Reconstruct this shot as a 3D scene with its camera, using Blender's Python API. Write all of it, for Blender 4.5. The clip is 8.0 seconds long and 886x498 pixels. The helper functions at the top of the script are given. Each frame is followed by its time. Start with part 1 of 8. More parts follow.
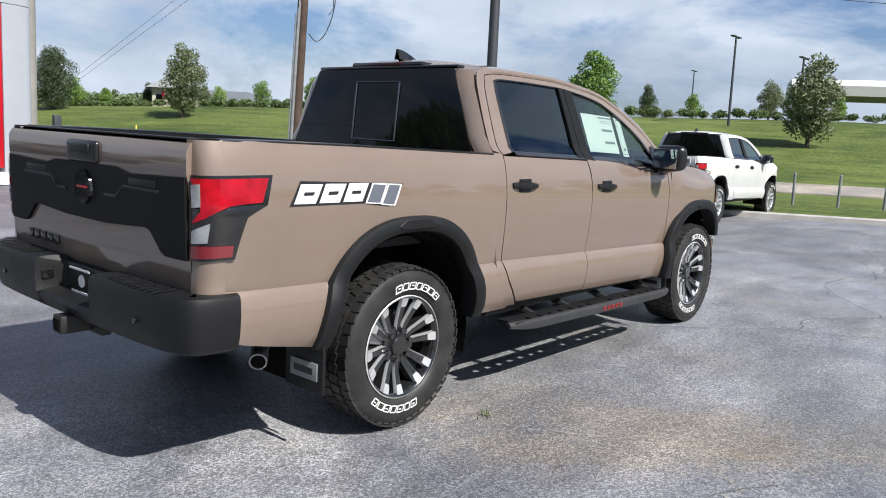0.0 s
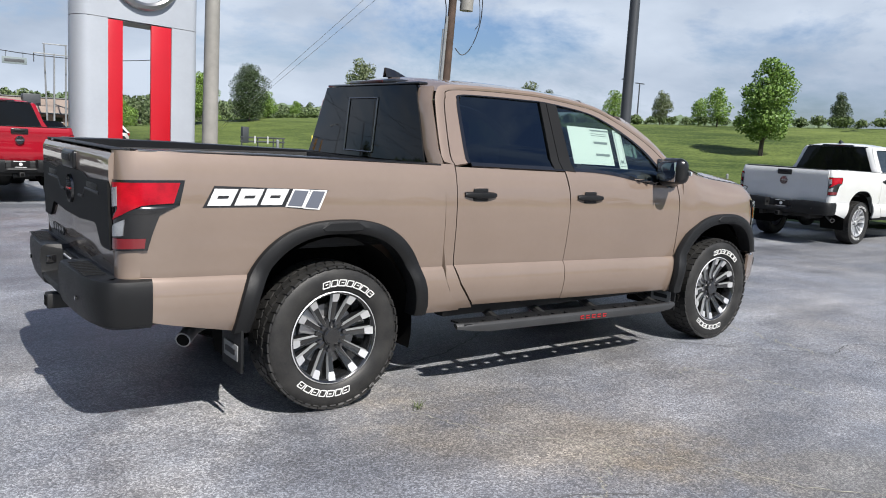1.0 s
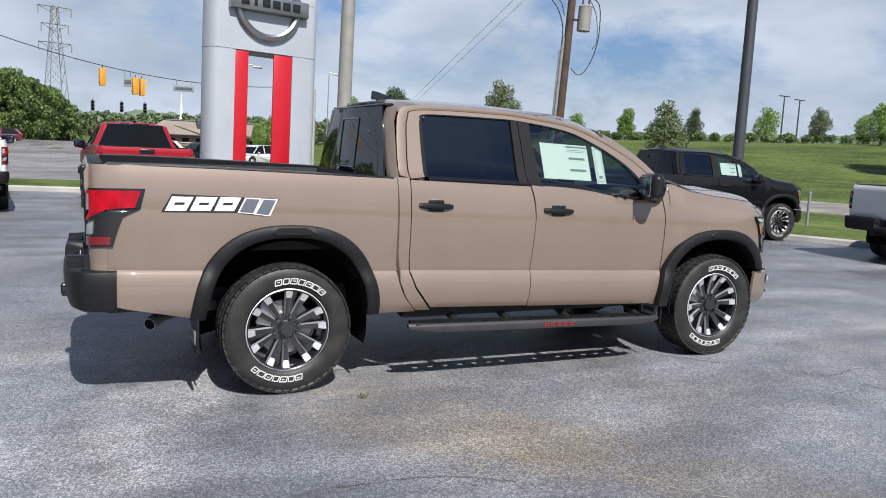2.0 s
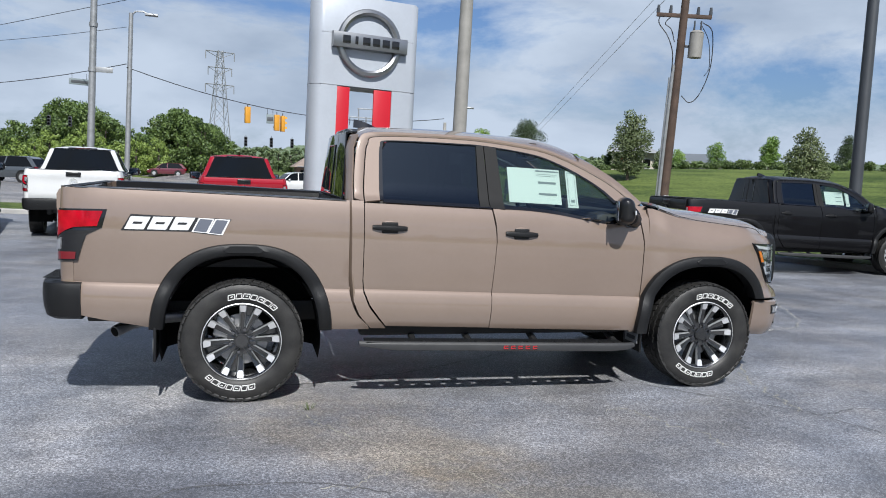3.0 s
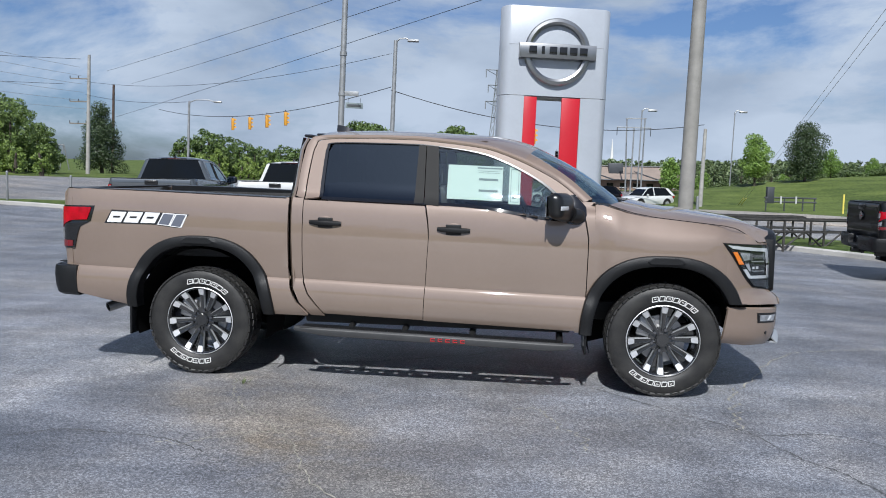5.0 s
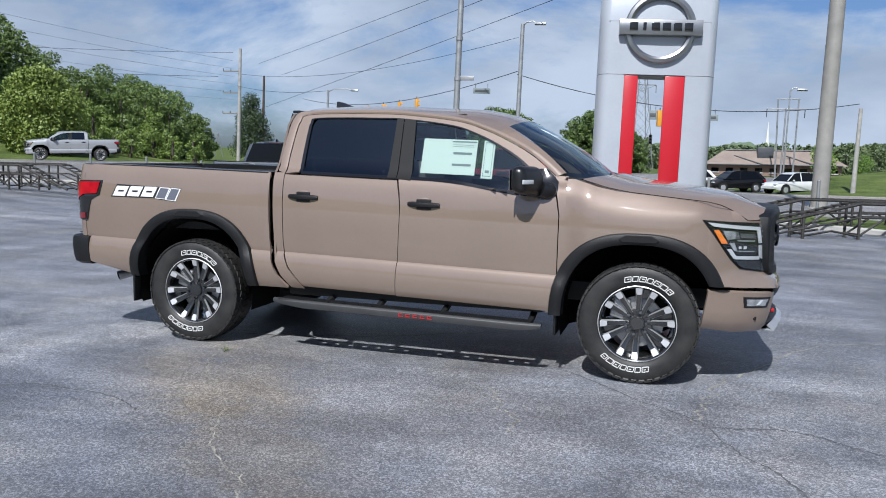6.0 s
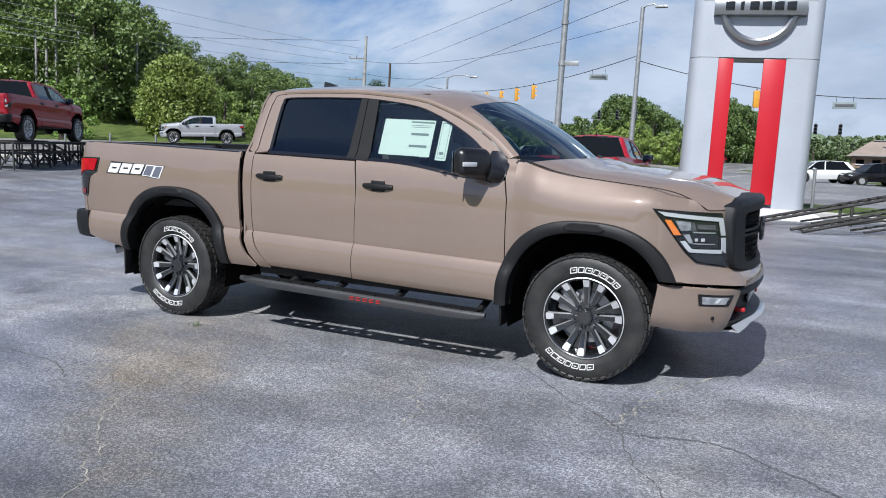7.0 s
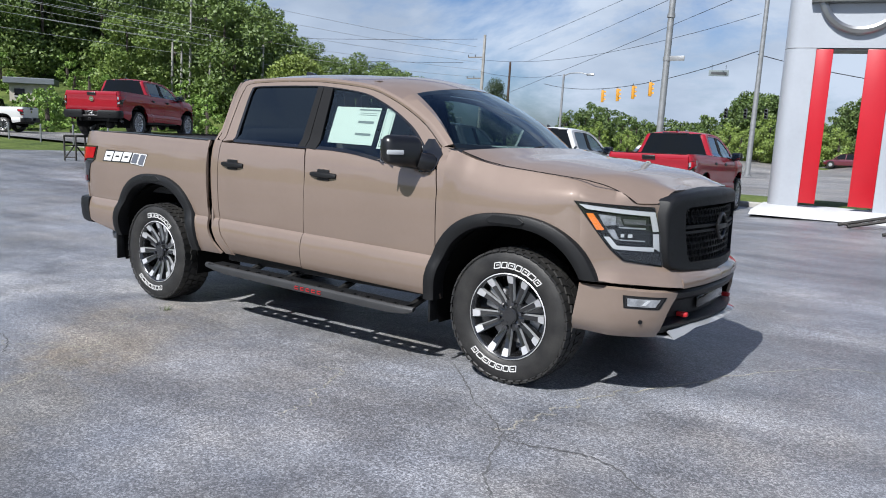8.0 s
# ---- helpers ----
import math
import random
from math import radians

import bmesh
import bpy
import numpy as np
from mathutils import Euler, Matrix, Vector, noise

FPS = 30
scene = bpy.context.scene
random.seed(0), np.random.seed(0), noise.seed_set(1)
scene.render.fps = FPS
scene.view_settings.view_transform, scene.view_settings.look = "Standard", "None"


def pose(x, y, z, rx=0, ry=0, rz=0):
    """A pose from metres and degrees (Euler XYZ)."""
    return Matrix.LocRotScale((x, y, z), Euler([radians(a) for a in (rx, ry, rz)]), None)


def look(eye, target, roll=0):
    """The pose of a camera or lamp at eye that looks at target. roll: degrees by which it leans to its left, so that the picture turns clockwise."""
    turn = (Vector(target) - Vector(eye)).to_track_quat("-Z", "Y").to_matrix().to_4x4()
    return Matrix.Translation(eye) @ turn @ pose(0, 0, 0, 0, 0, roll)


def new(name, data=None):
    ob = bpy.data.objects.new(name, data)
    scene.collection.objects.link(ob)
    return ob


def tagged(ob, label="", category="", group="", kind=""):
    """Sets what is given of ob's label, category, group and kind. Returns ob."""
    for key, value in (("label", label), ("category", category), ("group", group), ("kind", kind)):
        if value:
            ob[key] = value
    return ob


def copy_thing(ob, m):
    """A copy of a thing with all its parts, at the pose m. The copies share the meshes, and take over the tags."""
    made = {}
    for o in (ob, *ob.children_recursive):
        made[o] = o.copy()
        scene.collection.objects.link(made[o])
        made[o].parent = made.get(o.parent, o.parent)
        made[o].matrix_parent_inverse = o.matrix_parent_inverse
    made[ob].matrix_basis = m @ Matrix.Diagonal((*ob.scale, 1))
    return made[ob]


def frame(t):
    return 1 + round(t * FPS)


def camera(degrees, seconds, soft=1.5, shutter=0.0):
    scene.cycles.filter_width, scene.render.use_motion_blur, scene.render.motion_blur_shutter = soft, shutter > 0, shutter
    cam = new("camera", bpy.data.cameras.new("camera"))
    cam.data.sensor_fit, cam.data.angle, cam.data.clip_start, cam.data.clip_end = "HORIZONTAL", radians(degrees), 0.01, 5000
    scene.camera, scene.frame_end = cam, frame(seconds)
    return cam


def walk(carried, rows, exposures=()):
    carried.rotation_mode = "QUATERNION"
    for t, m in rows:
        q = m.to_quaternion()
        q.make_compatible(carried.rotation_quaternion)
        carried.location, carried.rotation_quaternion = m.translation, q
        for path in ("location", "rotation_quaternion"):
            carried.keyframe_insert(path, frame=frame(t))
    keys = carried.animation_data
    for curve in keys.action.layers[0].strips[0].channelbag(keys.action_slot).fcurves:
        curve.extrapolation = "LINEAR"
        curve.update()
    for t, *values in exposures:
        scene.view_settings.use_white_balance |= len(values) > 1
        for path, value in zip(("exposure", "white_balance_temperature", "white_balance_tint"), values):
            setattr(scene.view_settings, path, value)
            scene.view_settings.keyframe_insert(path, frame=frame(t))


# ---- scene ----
cam = camera(59.3, 8.0, 1.0)
PATH = [
    (0, (-2.815, -3.577, 1.517), (-1.308, -2.297, 1.217), 2.8),
    (0.5, (-2.455, -4.172, 1.553), (-1.113, -2.719, 1.254), 2.9),
    (1, (-2.057, -4.728, 1.594), (-0.883, -3.136, 1.298), 2.9),
    (1.5, (-1.661, -5.278, 1.621), (-0.653, -3.574, 1.337), 2.9),
    (2.8, (-0.254, -6.248, 1.631), (0.315, -4.342, 1.416), 2.3),
    (3, (0.002, -6.333, 1.63), (0.499, -4.406, 1.432), 2.3),
    (3.5, (0.639, -6.563, 1.603), (0.953, -4.596, 1.427), 1.9),
    (4, (1.303, -6.655, 1.569), (1.434, -4.666, 1.401), 1.5),
    (4.5, (1.965, -6.748, 1.572), (1.913, -4.756, 1.398), 1.0),
    (4.7, (2.209, -6.773, 1.606), (2.086, -4.785, 1.426), 1.1),
    (5.8, (3.538, -6.471, 1.55), (3.037, -4.547, 1.33), 1.1),
    (6, (3.804, -6.403, 1.532), (3.224, -4.503, 1.302), 1.0),
    (6.5, (4.371, -6.117, 1.52), (3.636, -4.274, 1.266), 1.4),
    (7, (4.914, -5.779, 1.515), (4.035, -4.003, 1.246), 1.7),
    (7.5, (5.403, -5.366, 1.504), (4.391, -3.664, 1.225), 2.0),
    (8, (5.912, -4.959, 1.48), (4.762, -3.347, 1.199), 2.0),
]
walk(cam, [(t, look(eye, target, roll)) for t, eye, target, roll in PATH],
     [(0.0, 0.80, 6400, 10), (1.5, 0.68, 6370, 10), (3.5, 0.50, 6040, 9), (4.5, 0.43, 6000, 9), (6.5, 0.57, 5920, 10), (8.0, 0.70, 6120, 10)])

# ---- sky and sun ----
SUN_DIR = Vector((-0.015, -0.66, 0.74)).normalized()
world = bpy.data.worlds.new("sky")
scene.world = world
world.use_nodes = True
wn, wl = world.node_tree.nodes, world.node_tree.links
wn.clear()
w_out = wn.new("ShaderNodeOutputWorld")
w_bg = wn.new("ShaderNodeBackground")
w_bg.inputs["Strength"].default_value = 0.0525
w_sky = wn.new("ShaderNodeTexSky")
w_sky.sky_type, w_sky.sun_disc = "NISHITA", False
w_sky.sun_elevation = math.asin(SUN_DIR.z)
w_sky.sun_rotation = math.atan2(SUN_DIR.x, SUN_DIR.y)
w_sky.dust_density, w_sky.ozone_density = 1.5, 1.6
w_tc = wn.new("ShaderNodeTexCoord")
w_sep = wn.new("ShaderNodeSeparateXYZ")
wl.new(w_tc.outputs["Generated"], w_sep.inputs[0])
# cloud layer: flattened puffs by direction, thinner overhead
w_map = wn.new("ShaderNodeMapping")
w_map.inputs["Scale"].default_value = (1.0, 1.0, 2.4)
w_map.inputs["Location"].default_value = (3.1, 0.4, 0.0)
wl.new(w_tc.outputs["Generated"], w_map.inputs["Vector"])
w_n1 = wn.new("ShaderNodeTexNoise")
w_n1.inputs["Scale"].default_value, w_n1.inputs["Detail"].default_value, w_n1.inputs["Roughness"].default_value = 2.7, 12, 0.62
w_n1.inputs["Distortion"].default_value = 0.25
wl.new(w_map.outputs[0], w_n1.inputs["Vector"])
w_r1 = wn.new("ShaderNodeValToRGB")
w_r1.color_ramp.elements[0].position, w_r1.color_ramp.elements[1].position = 0.385, 0.535
wl.new(w_n1.outputs["Fac"], w_r1.inputs[0])
w_n2 = wn.new("ShaderNodeTexNoise")
w_n2.inputs["Scale"].default_value, w_n2.inputs["Detail"].default_value = 4.2, 9
wl.new(w_map.outputs[0], w_n2.inputs["Vector"])
w_r2 = wn.new("ShaderNodeValToRGB")
w_r2.color_ramp.elements[0].position, w_r2.color_ramp.elements[0].color = 0.36, (5.0, 5.9, 7.3, 1)
w_r2.color_ramp.elements[1].position, w_r2.color_ramp.elements[1].color = 0.62, (7.7, 8.6, 9.9, 1)
wl.new(w_n2.outputs["Fac"], w_r2.inputs[0])
w_mix = wn.new("ShaderNodeMix"); w_mix.data_type = "RGBA"
w_thin = wn.new("ShaderNodeMapRange")
w_thin.inputs["From Min"].default_value, w_thin.inputs["From Max"].default_value = 0.34, 0.80
w_thin.inputs["To Min"].default_value, w_thin.inputs["To Max"].default_value = 1.0, 0.04
wl.new(w_sep.outputs["Z"], w_thin.inputs["Value"])
w_cover = wn.new("ShaderNodeMath"); w_cover.operation = "MULTIPLY"
wl.new(w_r1.outputs["Color"], w_cover.inputs[0]); wl.new(w_thin.outputs["Result"], w_cover.inputs[1])
wl.new(w_cover.outputs[0], w_mix.inputs["Factor"])
w_tint = wn.new("ShaderNodeMix"); w_tint.data_type, w_tint.blend_type = "RGBA", "MULTIPLY"
w_tint.inputs["Factor"].default_value = 1.0
w_tint.inputs["B"].default_value = (0.88, 1.02, 1.30, 1)
wl.new(w_sky.outputs[0], w_tint.inputs["A"])
wl.new(w_tint.outputs["Result"], w_mix.inputs["A"]); wl.new(w_r2.outputs["Color"], w_mix.inputs["B"])
wl.new(w_mix.outputs["Result"], w_bg.inputs["Color"])
wl.new(w_bg.outputs[0], w_out.inputs[0])

sun_data = bpy.data.lights.new("sun", "SUN")
sun_data.energy, sun_data.angle, sun_data.color = 5.0, radians(0.55), (1.0, 0.955, 0.88)
sun = new("sun", sun_data)
sun.matrix_world = look(SUN_DIR * 60, (0, 0, 0))
scene.view_settings.exposure = 0.0


# ---- materials ----
def material(name, color, rough=0.5, metal=0.0, vary=0.0, scale=4.0, bump=0.0, bscale=60.0, coat=0.0, spec=0.5, second=None, wear=0.0):
    """A surface with colour variation at two scales, fine relief and uneven gloss."""
    m = bpy.data.materials.new(name)
    m.use_nodes = True
    n, l = m.node_tree.nodes, m.node_tree.links
    b = n["Principled BSDF"]
    b.inputs["Base Color"].default_value = (*color, 1)
    b.inputs["Roughness"].default_value = rough
    b.inputs["Metallic"].default_value = metal
    b.inputs["Specular IOR Level"].default_value = spec
    b.inputs["Coat Weight"].default_value = coat
    b.inputs["Coat Roughness"].default_value = 0.03
    tc = n.new("ShaderNodeTexCoord")
    if vary:
        t1, t2 = n.new("ShaderNodeTexNoise"), n.new("ShaderNodeTexNoise")
        t1.inputs["Scale"].default_value, t1.inputs["Detail"].default_value = scale, 5
        t2.inputs["Scale"].default_value, t2.inputs["Detail"].default_value = scale * 13, 3
        l.new(tc.outputs["Object"], t1.inputs["Vector"]); l.new(tc.outputs["Object"], t2.inputs["Vector"])
        add = n.new("ShaderNodeMath"); add.operation = "MULTIPLY_ADD"; add.inputs[1].default_value = 0.35
        l.new(t2.outputs["Fac"], add.inputs[0]); l.new(t1.outputs["Fac"], add.inputs[2])
        ramp = n.new("ShaderNodeValToRGB")
        ramp.color_ramp.elements[0].position, ramp.color_ramp.elements[1].position = 0.45, 0.9
        other = second or tuple(c * (1 - vary) for c in color)
        ramp.color_ramp.elements[0].color = (*other, 1)
        ramp.color_ramp.elements[1].color = (*(min(1, c * (1 + vary * 0.5)) for c in color), 1)
        l.new(add.outputs[0], ramp.inputs[0]); l.new(ramp.outputs["Color"], b.inputs["Base Color"])
        mr = n.new("ShaderNodeMapRange")
        mr.inputs["To Min"].default_value, mr.inputs["To Max"].default_value = max(0.02, rough - 0.5 * wear - 0.03), min(1, rough + wear + 0.03)
        l.new(t1.outputs["Fac"], mr.inputs["Value"]); l.new(mr.outputs["Result"], b.inputs["Roughness"])
    if bump:
        tb = n.new("ShaderNodeTexNoise")
        tb.inputs["Scale"].default_value, tb.inputs["Detail"].default_value = bscale, 4
        l.new(tc.outputs["Object"], tb.inputs["Vector"])
        bp = n.new("ShaderNodeBump")
        bp.inputs["Strength"].default_value, bp.inputs["Distance"].default_value = bump, 0.02
        l.new(tb.outputs["Fac"], bp.inputs["Height"]); l.new(bp.outputs["Normal"], b.inputs["Normal"])
    return m


def glass(name, color, rough=0.0, alpha_mix=0.5):
    """Thin automotive glass: a glossy sheet over a tinted see-through one."""
    m = bpy.data.materials.new(name)
    m.use_nodes = True
    n, l = m.node_tree.nodes, m.node_tree.links
    n.clear()
    out, mix = n.new("ShaderNodeOutputMaterial"), n.new("ShaderNodeMixShader")
    tr, gl, lw = n.new("ShaderNodeBsdfTransparent"), n.new("ShaderNodeBsdfGlossy"), n.new("ShaderNodeLayerWeight")
    tr.inputs["Color"].default_value = (*color, 1)
    gl.inputs["Roughness"].default_value = rough
    gl.inputs["Color"].default_value = (0.78, 0.91, 1.0, 1)
    lw.inputs["Blend"].default_value = 0.5
    pw, fr = n.new("ShaderNodeMath"), n.new("ShaderNodeMath")
    pw.operation, fr.operation = "POWER", "MULTIPLY_ADD"
    pw.inputs[1].default_value, fr.inputs[1].default_value, fr.inputs[2].default_value = 4.5, 0.92, 0.075
    l.new(lw.outputs["Facing"], pw.inputs[0]); l.new(pw.outputs[0], fr.inputs[0])
    l.new(fr.outputs[0], mix.inputs[0]); l.new(tr.outputs[0], mix.inputs[1]); l.new(gl.outputs[0], mix.inputs[2])
    l.new(mix.outputs[0], out.inputs[0])
    return m


def paint(name, color, metal=0.35, gloss=1.0):
    m = material(name, color, 0.5, metal, coat=gloss, vary=0.06, scale=2.2, spec=0.12)
    n, l = m.node_tree.nodes, m.node_tree.links
    # metal flake
    b = n["Principled BSDF"]
    b.inputs["Coat IOR"].default_value = 1.7
    v = n.new("ShaderNodeTexVoronoi"); v.inputs["Scale"].default_value = 900
    tc = n.new("ShaderNodeTexCoord"); l.new(tc.outputs["Object"], v.inputs["Vector"])
    bp = n.new("ShaderNodeBump"); bp.inputs["Strength"].default_value, bp.inputs["Distance"].default_value = 0.035, 0.001
    l.new(v.outputs["Distance"], bp.inputs["Height"]); l.new(bp.outputs["Normal"], b.inputs["Normal"])
    return m


M_TAN = paint("tan_paint", (0.180, 0.1358, 0.1080), 0.14)
M_WHITE = paint("white_paint", (0.53, 0.535, 0.53), 0.0)
M_BLACK = paint("black_paint", (0.0032, 0.0032, 0.004), 0.0)
M_BLACK.node_tree.nodes["Principled BSDF"].inputs["Coat Weight"].default_value = 0.3
M_RED = paint("red_paint", (0.25, 0.0022, 0.0115), 0.0, 0.55)
M_MAROON = paint("dark_red_paint", (0.235, 0.0024, 0.012), 0.0, 0.55)
M_GREY = paint("grey_paint", (0.056, 0.064, 0.0736), 0.2)
M_SILVER = paint("silver_paint", (0.272, 0.28, 0.292), 0.3)
M_WINE = paint("wine_red_paint", (0.08, 0.0048, 0.0128), 0.0)
M_PLASTIC = material("black_textured_plastic", (0.0066, 0.0069, 0.0076), 0.46, spec=0.30, vary=0.2, scale=6, bump=0.12, bscale=420, wear=0.08)
M_GLOSSBLACK = material("gloss_black_plastic", (0.008, 0.008, 0.0088), 0.12, coat=0.4)
M_SHELL = material("dark_inner_shell", (0.0032, 0.0032, 0.0032), 0.9, spec=0.1)
M_PILLAR = material("matt_black_film", (0.0048, 0.0048, 0.0052), 0.6, spec=0.2)
M_SATIN = material("satin_black_plastic", (0.0072, 0.0072, 0.008), 0.3, vary=0.2, scale=5)
M_STEPBLACK = material("textured_black_steel", (0.024, 0.0244, 0.0256), 0.5, spec=0.4, vary=0.2, scale=7, bump=0.1, bscale=350)
M_LINER = material("sprayed_bedliner", (0.0144, 0.0144, 0.0152), 0.7, bump=0.4, bscale=300)
M_RUBBER = material("tyre_rubber", (0.0085, 0.0084, 0.0088), 0.5, spec=0.32, vary=0.35, scale=9, bump=0.1, bscale=200, second=(0.030, 0.029, 0.0275))
M_LETTER = material("raised_white_rubber", (0.56, 0.56, 0.55), 0.6, vary=0.1, scale=20)
M_MACHINED = material("machined_aluminium", (0.62, 0.62, 0.63), 0.48, 0.72, vary=0.08, scale=30)
M_RIMDARK = material("dark_painted_alloy", (0.0095, 0.0097, 0.0105), 0.24, 0.0, coat=0.9)
M_ALLOY = material("silver_painted_alloy", (0.42, 0.43, 0.44), 0.35, 0.6, vary=0.1, scale=8)
M_STEEL = material("dull_steel", (0.30, 0.30, 0.305), 0.45, 0.8, vary=0.2, scale=12)
M_CHASSIS = material("black_chassis_paint", (0.0064, 0.0064, 0.0064), 0.6, vary=0.3, scale=8)
M_CHROME = material("bright_chrome", (0.86, 0.86, 0.87), 0.08, 1.0)
M_DARKCHROME = material("dark_chrome", (0.16, 0.16, 0.17), 0.18, 1.0)
M_GLASS = glass("clear_tinted_glass", (0.50, 0.58, 0.55))
M_PRIVACY = glass("dark_privacy_glass", (0.014, 0.019, 0.028))
M_SCREEN = glass("windscreen_glass", (0.36, 0.44, 0.43))
M_LENS = glass("clear_lamp_lens", (0.92, 0.93, 0.94))
M_REDLENS = material("red_lamp_lens", (0.32, 0.0024, 0.0112), 0.10, coat=0.4, spec=0.2, vary=0.4, scale=14)
M_DEEPRED = material("deep_red_lamp_lens", (0.128, 0.0032, 0.0064), 0.12, coat=1.0)
M_AMBER = material("amber_reflector", (0.6, 0.16, 0.016), 0.2, coat=0.8)
M_WHITELENS = material("milky_lamp_lens", (0.4, 0.416, 0.432), 0.15, coat=0.8)
M_REFLECTOR = material("lamp_reflector", (0.44, 0.456, 0.48), 0.25, 0.6, vary=0.5, scale=18, coat=0.5)
M_LAMPGREY = material("grey_lamp_bezel", (0.08, 0.084, 0.088), 0.35, 0.2, coat=0.3)
M_REDACC = material("red_accent_paint", (0.336, 0.0096, 0.0128), 0.35)
M_DECALW = material("white_decal_film", (0.58, 0.58, 0.58), 0.4)
M_DECALG = material("grey_decal_film", (0.088, 0.096, 0.12), 0.4)
M_DECALK = material("black_decal_film", (0.012, 0.012, 0.0136), 0.4)
M_PAPER = material("white_sticker_paper", (0.56, 0.63, 0.60), 0.6)
M_INK = material("grey_print_ink", (0.16, 0.192, 0.2), 0.7)
M_SEAT = material("charcoal_seat_leather", (0.036, 0.0344, 0.0336), 0.6, vary=0.2, scale=8, bump=0.1)
M_DASH = material("dashboard_vinyl", (0.024, 0.024, 0.0256), 0.65)
M_MIRROR = material("mirror_glass", (0.42, 0.43, 0.45), 0.02, 1.0)

M_SIGNWHITE = material("white_sign_panel", (0.345, 0.367, 0.402), 0.32, 0.15, vary=0.07, scale=1.2)
M_SIGNRED = material("red_sign_panel", (0.37, 0.005, 0.013), 0.34, vary=0.08, scale=1.5)
M_CONCRETE = material("pale_concrete", (0.32, 0.312, 0.296), 0.85, vary=0.25, scale=1.5, bump=0.25, bscale=40)
M_PLINTH = material("painted_plinth", (0.42, 0.426, 0.432), 0.7, vary=0.15, scale=2, bump=0.1)
M_GALV = material("galvanised_steel", (0.264, 0.272, 0.28), 0.5, 0.5, vary=0.2, scale=5)
M_TANPOLE = material("weathered_beige_pole", (0.216, 0.208, 0.192), 0.6, vary=0.2, scale=2)
M_DARKPOLE = material("dark_bronze_pole", (0.036, 0.04, 0.0464), 0.5, vary=0.2, scale=2)
M_WOODPOLE = material("creosoted_timber", (0.064, 0.040, 0.029), 0.85, vary=0.45, scale=3, bump=0.5, bscale=30)
M_WIREPALE = material("weathered_aluminium_cable", (0.336, 0.344, 0.352), 0.5)
M_WIRE = material("black_cable", (0.012, 0.012, 0.0128), 0.6)
M_SIGNAL = material("yellow_signal_paint", (0.50, 0.235, 0.022), 0.45, vary=0.1, scale=4)
M_RUST = material("weathered_ramp_steel", (0.044, 0.0416, 0.0384), 0.7, 0.3, vary=0.5, scale=5, bump=0.2, bscale=50)
M_BARK = material("tree_bark", (0.06, 0.048, 0.0384), 0.9, vary=0.4, scale=4, bump=0.6, bscale=20)
M_WALLPALE = material("cream_render", (0.416, 0.384, 0.32), 0.85, vary=0.12, scale=0.5)
M_WALLBROWN = material("brown_brick_wall", (0.192, 0.136, 0.104), 0.9, vary=0.2, scale=0.8)
M_ROOFGREY = material("grey_metal_roof", (0.16, 0.176, 0.192), 0.5, 0.3, vary=0.15, scale=0.6)
M_ROOFTAN = material("brown_shingle_roof", (0.216, 0.172, 0.144), 0.85, vary=0.2, scale=0.7)
M_ROOFPALE = material("pale_metal_roof", (0.288, 0.296, 0.304), 0.5, 0.2, vary=0.15, scale=0.6)
M_CANOPY = material("white_canopy_panel", (0.6, 0.592, 0.576), 0.5, vary=0.05)
M_WINDOWDARK = material("dark_window_glass", (0.003, 0.0035, 0.004), 0.03, spec=0.28)
M_SIGNGREEN = material("green_road_sign", (0.012, 0.104, 0.064), 0.4)
M_POST = material("weathered_timber_post", (0.184, 0.16, 0.132), 0.9, vary=0.3, scale=6, bump=0.4, bscale=40)
M_POLEPALE = material("pale_weathered_pole", (0.288, 0.28, 0.264), 0.8, vary=0.25, scale=3)
M_YELLOW = material("yellow_marker_plastic", (0.6, 0.496, 0.096), 0.5)
M_BEAM = material("high_mount_lamp", (0.048, 0.0048, 0.0048), 0.2)


def leaf_material(name, dark, light):
    m = bpy.data.materials.new(name)
    m.use_nodes = True
    n, l = m.node_tree.nodes, m.node_tree.links
    b = n["Principled BSDF"]
    b.inputs["Roughness"].default_value = 0.55
    geo = n.new("ShaderNodeNewGeometry")
    oi = n.new("ShaderNodeObjectInfo")
    add = n.new("ShaderNodeMath"); add.operation = "MULTIPLY_ADD"; add.inputs[1].default_value = 0.35
    l.new(oi.outputs["Random"], add.inputs[0]); 
    sc = n.new("ShaderNodeMath"); sc.operation = "MULTIPLY"; sc.inputs[1].default_value = 0.65
    l.new(geo.outputs["Random Per Island"], sc.inputs[0]); l.new(sc.outputs[0], add.inputs[2])
    r = n.new("ShaderNodeValToRGB")
    r.color_ramp.elements[0].color, r.color_ramp.elements[1].color = (*dark, 1), (*light, 1)
    l.new(add.outputs[0], r.inputs[0]); l.new(r.outputs["Color"], b.inputs["Base Color"])
    tl = n.new("ShaderNodeBsdfTranslucent"); l.new(r.outputs["Color"], tl.inputs["Color"])
    mx = n.new("ShaderNodeMixShader"); mx.inputs[0].default_value = 0.18
    l.new(b.outputs[0], mx.inputs[1]); l.new(tl.outputs[0], mx.inputs[2])
    l.new(mx.outputs[0], n["Material Output"].inputs[0])
    return m


